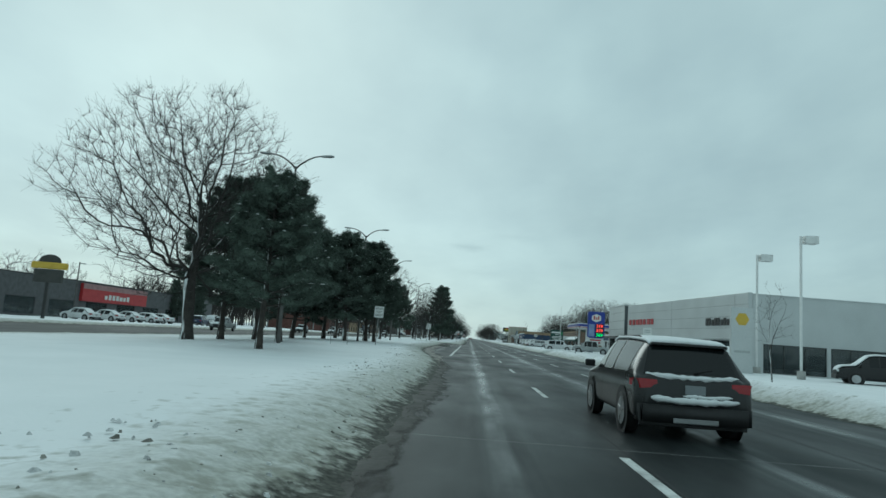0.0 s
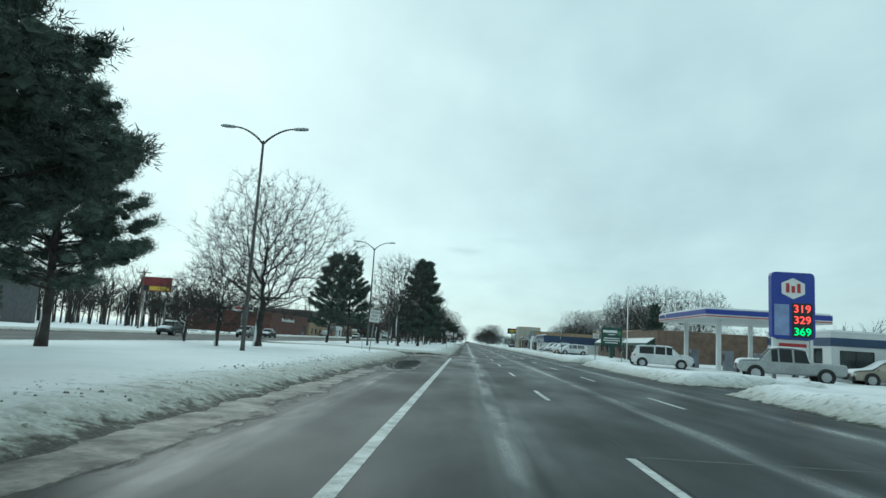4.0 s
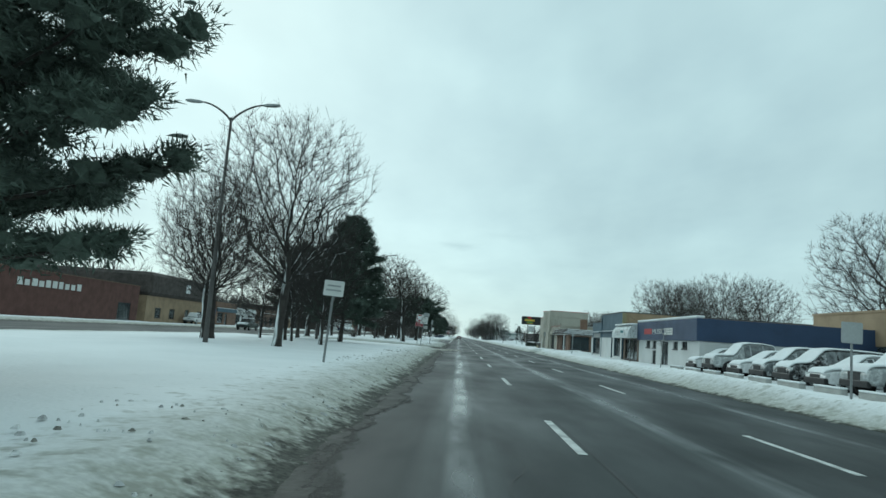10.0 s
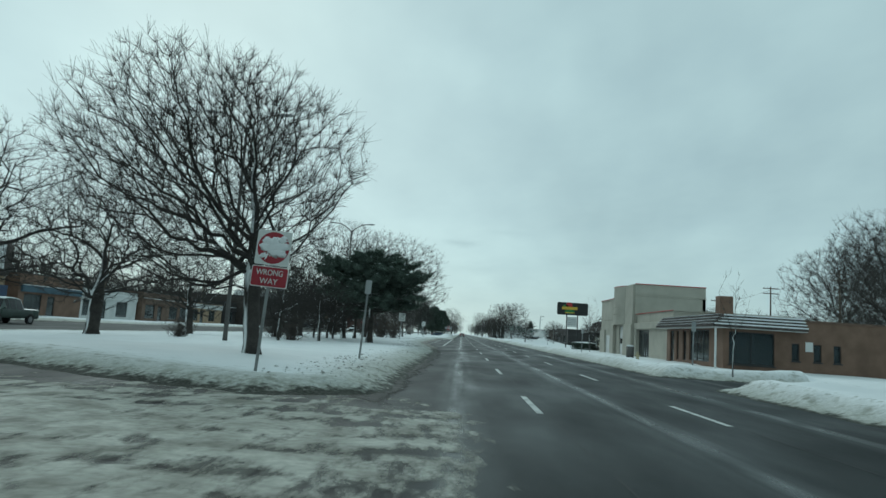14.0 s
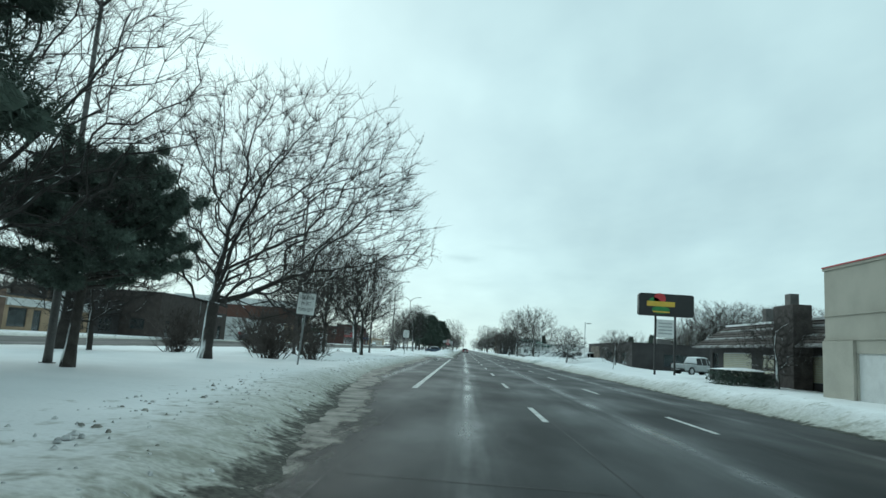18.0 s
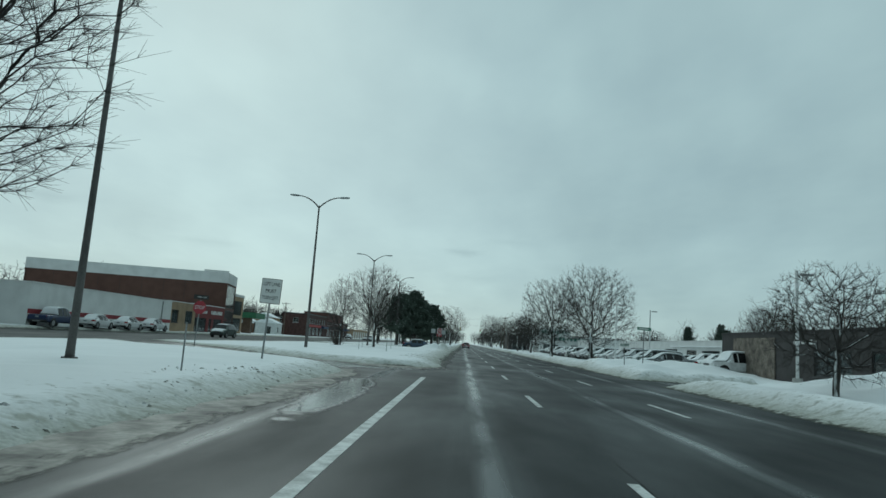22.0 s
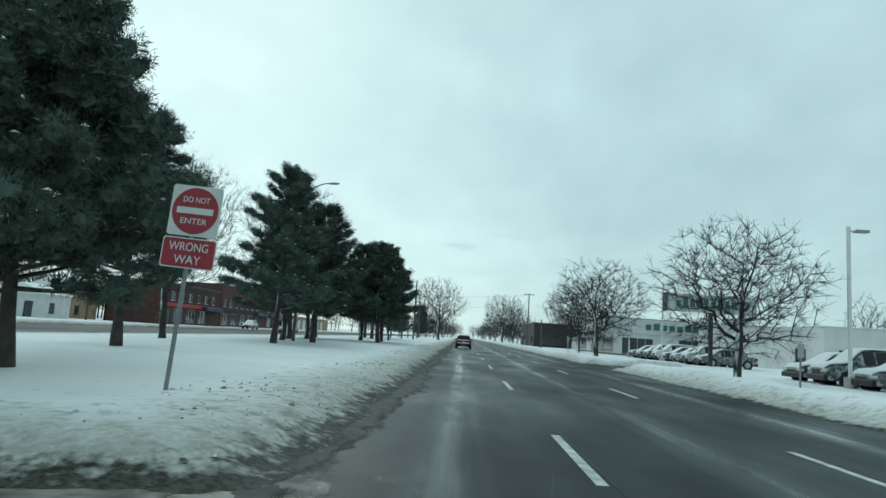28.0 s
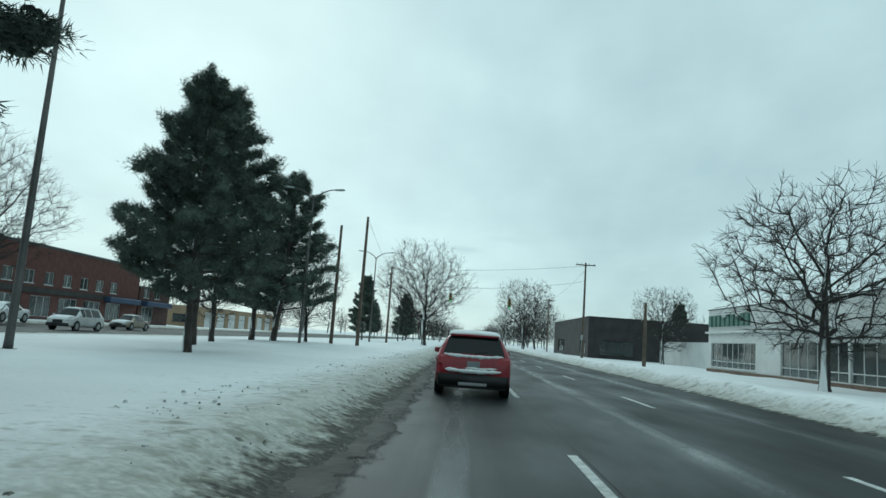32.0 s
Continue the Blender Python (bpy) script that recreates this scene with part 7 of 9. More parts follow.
boxes("script_bar", [(-1.2, .75, -.175, -.165, 3.55, 3.9), (-.5, .5, -.175, -.165, 3.25, 3.36)], M_SIGNWHITE, ts)
boxes("crest", [(.8, 1.25, -.175, -.165, 3.3, 3.8)], mat("crest_green", (.08, .3, .12), .5), ts)
boxes("legend_line", [(-1.1, 1.1, -.175, -.165, 2.72, 2.86), (-1.15, 1.15, -.175, -.165, 2.42, 2.56), (-.9, .9, -.175, -.165, 2.1, 2.24)], M_SIGNWHITE, ts)
fp = thing("flagpole", 18.9, 141.2, 0.3, 0, "bare white flagpole standing by the road", "flagpole")
tube_part("pole", [(0, 0, -.2), (0, 0, 4.5), (0, 0, 8.8)], [.07, .055, .035], 8, M_WHITEPAINT, fp)
bm = bmesh.new()
bmesh.ops.create_uvsphere(bm, u_segments=10, v_segments=6, radius=.08, matrix=pose(0, 0, 8.85))
part("finial", bm, M_YELLOW, fp)
# --- tan workshop and its parking row
tan = building("tan_workshop", 27, 48, 172, 206, 4.6, M_TANBRICK, "tan brick workshop with boarded openings and a maroon sign", front=[(3, 7, .3, 2.6, 1, "panel"), (9, 12, .8, 2.4, 3, "window"), (14, 17.5, .8, 2.4, 3, "window"), (24, 27, .8, 2.4, 2, "window"), (28.5, 31, .8, 2.4, 2, "window")], near=[(2, 6, .8, 2.4, 3, "window"), (9, 13, .2, 2.7, 1, "panel")], cap=M_TANBRICK, cap_h=.14)
boxes("sign_board", [(-.1, -.01, 12.5, 20.5, 3.0, 4.1)], mat("maroon_board", (.09, .02, .03), .5), tan, "maroon sign board")
logo_bars(tan, -19.8, -13.2, 3.25, 3.85, M_SIGNWHITE, FRONT(0, -.105), 13, 5, d=.01)
# --- music shop: white walls under a deep blue fascia
mus = building("music_shop", 15.8, 38, 198.6, 213.0, 3.42, M_WHITEWALL, "single-storey white music shop under a deep blue fascia", front=[(2.3, 3.4, 1.4, 1.9, 1, "window"), (4.25, 5.25, 1.35, 1.88, 1, "window"), (6.4, 8.1, 0, 1.86, 2, "door"), (9.45, 10.4, .1, 1.15, 1, "window"), (9.46, 10.39, 1.35, 1.9, 1, "window"), (11.1, 12.2, 1.35, 1.9, 1, "window")], near=[], cap=None)
boxes("blue_fascia", [(-.2, -.01, 0, 14.35, 1.96, 3.44)], M_BLUE, mus, "projecting deep blue fascia", bevel=.03)
boxes("blue_side_band", [(-.2, 22.2, -.06, -.008, 1.96, 3.44)], M_BLUE, mus)
boxes("fascia_snow", [(-.22, .32, .0, 14.3, 3.45, 3.62)], M_SNOW, mus, bevel=.05)
lettering("MUSIC", .56, M_SIGNWHITE, mus, pose(-.216, 8.35, 2.60, 90, 0, -90), "shop_lettering", width=2.9)
boxes("red_badge", [(-.222, -.205, 10.0, 12.1, 2.42, 2.86)], M_REDBAND, mus)
boxes("notice_board", [(-.222, -.205, 4.85, 6.75, 2.36, 2.86)], M_SIGNWHITE, mus)
boxes("legend_line", [(-.23, -.223, 5.0, 6.6, 2.66, 2.74)], M_SIGNGREY, mus)
boxes("legend_line", [(-.23, -.223, 5.2, 6.4, 2.48, 2.56)], M_SIGNGREY, mus)
M_BROWNTRIM = mat("brown_shopfront", (.20, .15, .115), .7, var=.25, scale=1.5, fine=14, bump=.2)
sal = building("awning_shop", 15.75, 38, 213.05, 218.2, 3.2, M_BROWNTRIM, "brown-framed shop under a white barrel awning", front=[(.35, 4.6, .2, 2.02, 3, "window")], near=[], cap=None)
bm = bmesh.new()
ring = [(-.02, 2.08)] + [(-.02 - .95 * math.cos(radians(10 * k)), 2.08 + .28 + .92 * math.sin(radians(10 * k))) for k in range(10)] + [(-.02, 3.3)]
ring.insert(1, (-.97, 2.08))
lo_ = [bm.verts.new((x, -.1, z)) for x, z in ring]
hi_ = [bm.verts.new((x, 5.75, z)) for x, z in ring]
for k in range(len(ring)):
    n_ = (k + 1) % len(ring)
    bm.faces.new((lo_[k], lo_[n_], hi_[n_], hi_[k]))
bm.faces.new(lo_)
bm.faces.new(hi_)
bmesh.ops.recalc_face_normals(bm, faces=bm.faces[:])
part("barrel_awning", bm, mat("white_awning", (.66, .70, .70), .7, var=.12, scale=1.2, fine=20, bump=.1), sal, "white barrel awning dusted with snow")
boxes("awning_snow", [(-.75, .2, -.05, 5.7, 3.2, 3.36)], M_SNOW, sal, bevel=.06)
lettering("BEAUTY", .5, M_SIGNGREY, sal, pose(-.985, 3.55, 2.62, 84, 0, -90), "awning_lettering", width=1.75)
boxes("script_bar", [(-1.0, -.985, 1.5, 2.45, 2.5, 2.72)], mat("teal_script", (.05, .22, .24), .5), sal)
boxes("legend_line", [(-.995, -.985, 2.6, 3.9, 2.3, 2.36)], M_SIGNGREY, sal)
blu = building("blue_shop", 15.6, 40, 218.25, 227.2, 4.52, M_TEAL, "slate-blue shop with white lower wall, door and display window", front=[(.55, 3.0, .35, 2.5, 3, "window"), (3.62, 4.25, 0, 2.35, 1, "door")], cap=M_FRAME_D, cap_h=.07)
boxes("brick_return", [(.0, 24, -.05, -.006, 3.3, 4.5)], M_TANBRICK, blu, "bare brick side above the awning")
for k in range(9):
    boxes("quoin", [(-.03, .28 + .12 * (k % 2), -.09, -.052, 3.32 + .13 * k, 3.43 + .13 * k)], mat("painted_quoin", (.30, .27, .16), .8), blu)
for a_, b_, z_ in ((0, .53, 2.12), (3.02, 3.6, 2.12), (4.27, 8.93, 2.12), (.55, 3.0, .33)):
    boxes("white_panel", [(-.04, -.005, a_, b_, -.25, z_)], M_WHITEWALL, blu, "white-painted lower wall")
boxes("ledge", [(-.16, -.005, .1, 8.7, 2.68, 2.76)], M_TEAL, blu)
boxes("ledge_snow", [(-.17, -.01, .1, 8.7, 2.762, 2.82)], M_SNOW, blu)
boxes("downpipe", [(-.09, -.01, 8.74, 8.82, -.2, 4.4)], M_TEAL, blu)
bl2 = building("blue_annexe", 15.6, 40, 227.25, 232.1, 3.75, M_TEAL, "lower slate-blue shop end with a grey-blind window", front=[(.55, 4.05, .42, 2.1, 4, "window")], cap=M_FRAME_D, cap_h=.06)
boxes("transom_panel", [(-.03, -.005, .55, 4.05, 2.12, 2.58)], mat("grey_blind", (.36, .37, .37), .7), bl2)
boxes("ledge", [(-.2, -.005, .4, 4.3, 2.62, 2.70)], M_TEAL, bl2)
boxes("ledge_snow", [(-.21, -.01, .4, 4.3, 2.702, 2.77)], M_SNOW, bl2)
boxes("white_panel", [(-.04, -.005, .02, 4.05, -.25, .40)], M_WHITEWALL, bl2)
boxes("white_panel", [(-.04, -.005, .02, .5, .402, 2.1)], M_WHITEWALL, bl2)
boxes("white_pier", [(-.1, -.005, 4.1, 4.84, -.25, 2.1)], M_WHITEWALL, bl2, "white quoined pier", bevel=.02)
# --- orange-brick corner shop
obk = building("corner_brick_shop", 16.3, 34, 253.2, 264.3, 3.2, M_ORANGEBRICK, "low orange-brick corner shop under a dark snow-streaked canopy", front=[(2.3, 6.0, .35, 2.45, 3, "window"), (6.7, 7.4, .3, 2.4, 1, "window"), (8.3, 8.8, .3, 2.4, 1, "window"), (9.4, 10.3, 0, 2.4, 1, "door")], near=[(.35, 3.1, .38, 2.35, 2, "window"), (4.13, 4.6, .8, 1.85, 1, "window"), (5.45, 5.93, .8, 1.85, 1, "window"), (6.65, 7.1, .8, 1.85, 1, "window")], cap=M_BROWNBRICK, cap_h=.1)
bm = bmesh.new()
for (x0, y0, x1, y1) in ((-.9, 0, -.9, 11.0), (-.9, -.9, 4.7, -.9)):
    for k in range(4):
        z = 2.58 + .19 * k
        o = .16 * k
        if x0 == x1:
            box_bm(bm, x0 + o, x0 + o + .1, y0 - .9, y1, z, z + .2)
        else:
            box_bm(bm, x0 + o, x1, y0 + o, y0 + o + .1, z, z + .2)
for k in range(4):
    z, o = 2.582 + .19 * (k + 1), .16 * k
    boxes("slat_snow", [(-.9 + o, -.9 + o + .14, -.9 + o, 11.0, z - .05, z + .035), (-.9 + o, 4.7, -.904 + o, -.9 + o + .14, z - .052, z + .033)], M_SNOW, obk)
part("slatted_canopy", bm, M_SHINGLE, obk, "dark slatted canopy round the corner streaked with snow")
boxes("canopy_deck", [(-.85, -.01, -.85, 11.0, 2.53, 2.57), (0, 4.7, -.85, -.01, 2.53, 2.57)], M_FRAME_W, obk)
boxes("wall_plaque", [(4.95, 5.4, -.03, -.008, 1.4, 1.98)], M_SIGNWHITE, obk)
boxes("chimney", [(3.6, 4.6, 9.9, 10.8, 2.6, 5.3)], M_ORANGEBRICK, obk)
boxes("canopy_post", [(-.8, -.7, -.8, -.7, -.2, 2.53)], M_FRAME_W, obk)
bin_ = thing("waste_bin", 13.2, 263.2, .35, 0, "dark slatted street bin capped with snow", "bin")
tube_part("barrel", [(0, 0, -.1), (0, 0, .9)], [.28, .31], 12, M_DARKPOLE, bin_)
tube_part("snow_cap", [(0, 0, .9), (0, 0, 1.02)], [.32, .2], 12, M_SNOW, bin_)
# --- tall beige stucco building
bei = building("beige_stucco_building", 16.7, 23.4, 275.7, 290.6, 5.85, M_BEIGE, "tall beige stucco building with curved corner bay and red trim", front=[(3.4, 6.05, .0, 2.95, 1, "garage"), (9.9, 12.4, .0, 2.05, 1, "panel")], cap=M_BEIGE, cap_h=.12)
boxes("rear_wing", [(6.72, 16, 2, 14.2, -.3, 4.5)], M_BEIGE, bei)
boxes("wing_roof_snow", [(6.73, 15.98, 2.02, 14.18, 4.5, 4.6)], M_SNOW, bei)
boxes("tower", [(.0, 6.7, 0.0, 8.1, 5.98, 6.95)], M_BEIGE, bei, "raised stepped parapet")
bay = bmesh.new()
arc = [(-.02 - .62 * math.sin(math.pi * k / 12), 2.95 + 5.15 * k / 12) for k in range(13)]
low = [bay.verts.new((x, y, 3.12)) for x, y in arc]
high = [bay.verts.new((x, y, 6.95)) for x, y in arc]
for k in range(12):
    bay.faces.new((low[k + 1], low[k], high[k], high[k + 1]))
bay.faces.new(high)
bay.faces.new(list(reversed(low)))
part("curved_bay", bay, M_BEIGE, bei, "curved upper bay over the garage door")
for zz in (4.15, 4.85):
    lip = bmesh.new()
    vs = [[lip.verts.new((x - d_, y, zz + h_)) for x, y in arc] for d_, h_ in ((.0, 0), (.045, 0), (.045, .06), (.0, .06))]
    for a_, b_ in zip(vs, vs[1:]):
        for k in range(12):
            lip.faces.new((a_[k], a_[k + 1], b_[k + 1], b_[k]))
    bmesh.ops.recalc_face_normals(lip, faces=lip.faces[:])
    part("bay_moulding", lip, M_BEIGE, bei)
boxes("pilaster", [(-.35, -.01, 0.0, 3.1, -.2, 3.1)], M_BEIGE, bei, bevel=.03)
boxes("pilaster", [(-.35, -.01, 7.4, 8.1, -.2, 3.1)], M_BEIGE, bei, bevel=.03)
boxes("side_fin", [(-.2, -.01, .1, 2.9, 3.12, 6.94)], M_BEIGE, bei)
for zz in (2.62, 3.72):
    boxes("belt_course", [(-.06, -.01, 8.12, 14.9, zz, zz + .09)], M_BEIGE, bei)
boxes("pilaster", [(-.14, -.01, 12.5, 14.9, -.2, 2.6)], M_BEIGE, bei)
boxes("pilaster", [(-.14, -.01, 8.15, 9.8, -.2, 2.6)], M_BEIGE, bei)
boxes("door_glazing", [(.10, .115, 3.6, 5.9, 1.2, 1.72)], M_CARGLASS, bei, "strip of panes in the garage door")
boxes("red_trim", [(-.04, 6.74, -.07, -.012, 6.95, 7.02)], M_REDBAND, bei)
boxes("red_trim", [(-.1, 6.74, 8.12, 14.95, 5.975, 6.03)], M_REDBAND, bei)
trim = bmesh.new()
vs = [[trim.verts.new((x - .03, y, zz)) for x, y in arc] for zz in (6.952, 7.02)]
for k in range(12):
    trim.faces.new((vs[0][k], vs[0][k + 1], vs[1][k + 1], vs[1][k]))
part("curved_trim", trim, M_REDBAND, bei)
wing = building("beige_garage_wing", 16.9, 26, 264.7, 275.65, 4.0, M_BEIGE, "low beige stucco wing with a dark folding gate and red trim", front=[(6.7, 10.2, .1, 2.55, 5, "window")], near=[], cap=M_BEIGE, cap_h=.1)
boxes("red_trim", [(-.1, -.005, -.06, 10.9, 4.03, 4.09)], M_REDBAND, wing)
boxes("pilaster", [(-.25, -.01, 10.25, 10.93, -.2, 2.6)], M_BEIGE, wing, bevel=.02)
boxes("fascia_band", [(-.25, -.01, 0, 10.93, 2.62, 3.2)], M_BEIGE, wing, bevel=.02)
for k in range(5):
    boxes("gate_leaf", [(.17, .2, 6.75 + .69 * k, 7.4 + .69 * k, .12, 2.5)], M_DARKWALL, wing, "dark folding gate leaf")
hedge = thing("clipped_hedge", 16.4, 299.2, .3, 0, "low clipped dark hedge capped with snow", "hedge")
bm = bmesh.new()
rg = random.Random(2)
for k in range(2600):
    p = (rg.uniform(-1.6, 1.6), rg.uniform(-1.6, 1.6), rg.uniform(0, .85))
    d = Vector((rg.gauss(0, 1), rg.gauss(0, 1), rg.gauss(.3, 1))).normalized() * .16
    s_ = Vector((rg.gauss(0, 1), rg.gauss(0, 1), rg.gauss(0, 1))).normalized() * .05
    q = Vector(p)
    bm.faces.new([bm.verts.new(v) for v in (q - s_, q + s_, q + d)])
part("foliage", bm, M_NEEDLE, hedge)
bm = bmesh.new()
bmesh.ops.create_grid(bm, x_segments=10, y_segments=6, size=1)
for v in bm.verts:
    v.co = Vector((v.co.x * 1.6, v.co.y * 1.6, .92 + .16 * (1 - v.co.x ** 2) * (1 - v.co.y ** 2)))
part("snow_cap", bm, M_SNOW, hedge)
# --- pizza restaurant and pole sign
cs = thing("pole_sign", 18.0, 319.5, .3, 0, "black pole sign with coloured emblem over a white letter board", "sign")
boxes("post", [(-.95, -.8, -.08, .08, -.3, 5.3)], M_SIGNBLACK, cs)
boxes("post", [(.8, .95, -.08, .08, -.3, 5.3)], M_SIGNBLACK, cs)
bm = bmesh.new()
rounded(bm, 4.9, 2.0, 5.2, -.3, .3, .2)
part("cabinet", bm, mat("black_cabinet", (.012, .014, .014), .4), cs)
for nm, c, sc, px, pz in (("red_leaf", M_REDBAND, (.55, .5), -.6, 6.75), ("green_leaf", mat("leaf_green", (.04, .2, .05), .5), (.8, .35), -.5, 5.75), ("green_leaf", mat("leaf_green", (.04, .2, .05), .5), (.5, .35), -1.1, 6.5)):
    bm = bmesh.new()
    bmesh.ops.create_circle(bm, cap_ends=True, segments=14, radius=1, matrix=pose(px, -.31, pz, 90, 0, 0) @ Matrix.Diagonal((sc[0], sc[1], 1, 1)))
    part(nm, bm, c, cs)
boxes("emblem_script", [(-1.75, .75, -.325, -.314, 6.05, 6.5)], M_YELLOW, cs, "yellow emblem script bar")
boxes("emblem_underline", [(-1.2, .3, -.325, -.314, 5.5, 5.62)], M_YELLOW, cs)
boxes("letter_board", [(-.78, .78, -.06, .06, 3.3, 4.9)], M_SIGNWHITE, cs)
boxes("legend_line", [(-.6, .6, -.07, -.062, z, z + .12) for z in (4.5, 4.2, 3.9, 3.6)], M_SIGNGREY, cs)
rest = building("pizza_restaurant", 20.2, 38, 293.4, 314.6, 2.75, M_DARKWALL, "low dark restaurant with snow-streaked brown mansard roof and cream louvres", front=[(1.6, 5.6, .55, 2.1, 1, "panel"), (8.2, 11.6, .8, 2.1, 1, "panel"), (13.3, 18.4, .45, 2.2, 1, "panel"), (19.4, 20.6, 0, 2.2, 1, "door")], near=[(2, 6, .5, 2.2, 1, "panel"), (8, 12, .5, 2.2, 1, "panel")])
M_LOUVRE = mat("cream_louvre", (.56, .53, .38), .6, var=.2, scale=2)
for a_, b_, z0_, z1_ in ((1.65, 5.55, .6, 2.05), (8.25, 11.55, .85, 2.05), (13.35, 18.35, .5, 2.15)):
    n_ = int((z1_ - z0_) / .13)
    for k in range(n_):
        zz = z0_ + (z1_ - z0_) * k / n_
        boxes("louvre_slat", [(.0, .055, a_, b_, zz, zz + .085)], M_LOUVRE, rest)
for nm, bx in (("front", ((-1.1, -1.1, 2.55), (-1.1, 22.2, 2.55), (.7, 19.0, 4.35), (.7, .7, 4.35))), ("near", ((-1.1, -1.1, 2.55), (18.9, -1.1, 2.55), (17.2, .7, 4.35), (.7, .7, 4.35)))):
    for k in range(9):
        t0, t1 = k / 9, (k + 1) / 9
        a, b, c, d = [Vector(p) for p in bx]
        bm = bmesh.new()
        q = [a.lerp(d, t0), b.lerp(c, t0), b.lerp(c, t1), a.lerp(d, t1)]
        off = Vector((-.05, -.02, .03)) if nm == "front" else Vector((-.02, -.05, .03))
        vs = [bm.verts.new(p + (off if i < 2 else Vector((0, 0, 0)))) for i, p in enumerate(q)]
        lo = [bm.verts.new(p - Vector((0, 0, .06))) for p in q]
        bm.faces.new(vs)
        for i in range(4):
            bm.faces.new((vs[i], vs[(i + 1) % 4], lo[(i + 1) % 4], lo[i]))
        part("shingle_course", bm, M_SHINGLE if k % 3 else mat("snowy_shingle", (.34, .34, .34), .9, var=.6, scale=1.3, tint=(.1, .09, .08)), rest)
boxes("roof_deck", [(.5, 17.2, .5, 19.2, 4.22, 4.36)], M_SNOW, rest)
boxes("chimney", [(-1.2, -.1, 4.9, 7.4, -.2, 5.0)], mat("dark_chimney_stone", (.07, .06, .055), .9, var=.5, scale=2.2, fine=9, bump=.6), rest, "square brick chimney with metal cowl", bevel=.03)
boxes("chimney_cowl", [(-.9, -.4, 5.8, 6.5, 5.0, 5.7)], M_DARKPOLE, rest)
boxes("roof_vent", [(1.6, 2.2, 14.6, 15.2, 4.36, 5.5)], M_DARKPOLE, rest)
# --- charcoal shop
chb = building("charcoal_shop", 21.5, 46, 345, 374.5, 3.35, M_DARKWALL, "long charcoal-painted shop with stone-clad end", front=[(8, 9.2, 0, 2.2, 1, "door"), (11, 15, .6, 2.2, 3, "window"), (3, 6, .6, 2.2, 2, "window")], near=[(4, 8, .6, 2.2, 3, "window")], cap=M_DARKWALL, cap_h=.1)
boxes("stone_cladding", [(-.08, -.01, 20, 27, -.2, 3.0)], mat("rubble_stone", (.2, .17, .14), .9, var=.6, scale=1.8, fine=8, bump=.8), chb)
logo_bars(chb, -17.5, -14.5, 2.55, 2.85, M_SIGNWHITE, FRONT(0, -.02), 6, 9, d=.02)
boxes("roof_unit", [(6, 8, 10, 12, 3.1, 4.4)], M_DARKPOLE, chb)
boxes("white_flue", [(2.4, 2.52, 17.9, 18.02, 3.1, 5.0)], M_WHITEPAINT, chb)
# --- long white dealer building behind the car lot
lotb = building("used_car_building", 31, 58, 388, 452, 3.5, M_WHITEWALL, "long low white car-lot building with dark windows", front=[(3, 6, .9, 2.2, 2, "window"), (8, 9.2, 0, 2.2, 1, "door"), (12, 18, .7, 2.3, 4, "window"), (20, 24, .7, 2.3, 3, "window"), (28, 34, .2, 2.4, 3, "window"), (38, 41, .9, 2.2, 2, "window"), (47, 55, .5, 2.4, 4, "window")], near=[(3, 6, 1, 2.1, 2, "window"), (12, 16, 1, 2.1, 2, "window")], cap=M_WHITEWALL, cap_h=.1)
boxes("eaves_snow", [(-.4, .2, 0, 30, 2.75, 2.9)], M_SNOW, lotb)
boxes("green_letter_band", [(-.06, -.01, 56, 63, 2.7, 3.2)], mat("grey_green_sign", (.16, .24, .21), .5), lotb)
# --- green-lettered dealership
gd = building("green_letter_dealership", 21.0, 44, 503.2, 532, 5.1, M_WHITEWALL, "white used-car showroom with tall dark shopfront windows", frame=M_FRAME_W, front=[(.8, 8.3, .3, 2.52, 7, "window"), (8.5, 16.1, .3, 2.52, 7, "window"), (19.8, 28.2, .45, 2.4, 8, "window")], near=[(1.0, 5.2, .3, 2.52, 4, "window"), (8.6, 14, .9, 2.6, 3, "window"), (15.6, 20.5, .9, 2.6, 3, "window")], cap=M_FRAME_D, cap_h=.07)
boxes("ledge", [(-.3, -.01, -.3, 28.8, 3.15, 3.3), (0, 23, -.3, -.01, 3.15, 3.3)], M_WHITEWALL, gd)
for tz, ta, tb in ((.82, .8, 8.3), (.82, 8.5, 16.1), (.9, 19.8, 28.2)):
    boxes("transom", [(.05, .13, ta, tb, tz, tz + .06)], M_FRAME_W, gd)
boxes("plinth", [(-.14, -.01, -.14, 28.8, -.3, .28), (0, 14.5, -.14, -.01, -.3, .28)], M_BROWNBRICK, gd)
M_GRNLET = mat("green_letters", (.05, .15, .12), .5, var=.15)
logo_bars(gd, -28.5, -20.5, 3.7, 4.6, M_GRNLET, FRONT(0, -.02), 9, 10, d=.15)
logo_bars(gd, 4.0, 13.5, 3.7, 4.6, M_GRNLET, NEAR(-.02), 9, 11, d=.15)
building("white_workshop", 31, 60, 470, 500, 4.0, M_WHITEWALL, "plain white rendered workshop block", front=[(3, 5, .9, 2.1, 2, "window")], near=[(1.2, 3.0, .9, 2.1, 2, "window"), (7, 8.2, 0, 2.1, 1, "door")], cap=M_FRAME_W, cap_h=.08)
dsn = thing("dealer_pole_sign", 20.0, 466.0, .3, 0, "long pale dealer sign board with green letters on a dark post", "sign")
boxes("post", [(-.14, .14, -.14, .14, -.3, 4.3)], M_SIGNBLACK, dsn)
boxes("cabinet", [(-3.7, 3.5, -.28, .28, 4.25, 5.65)], mat("pale_cabinet", (.55, .58, .57), .45), dsn, bevel=.03)
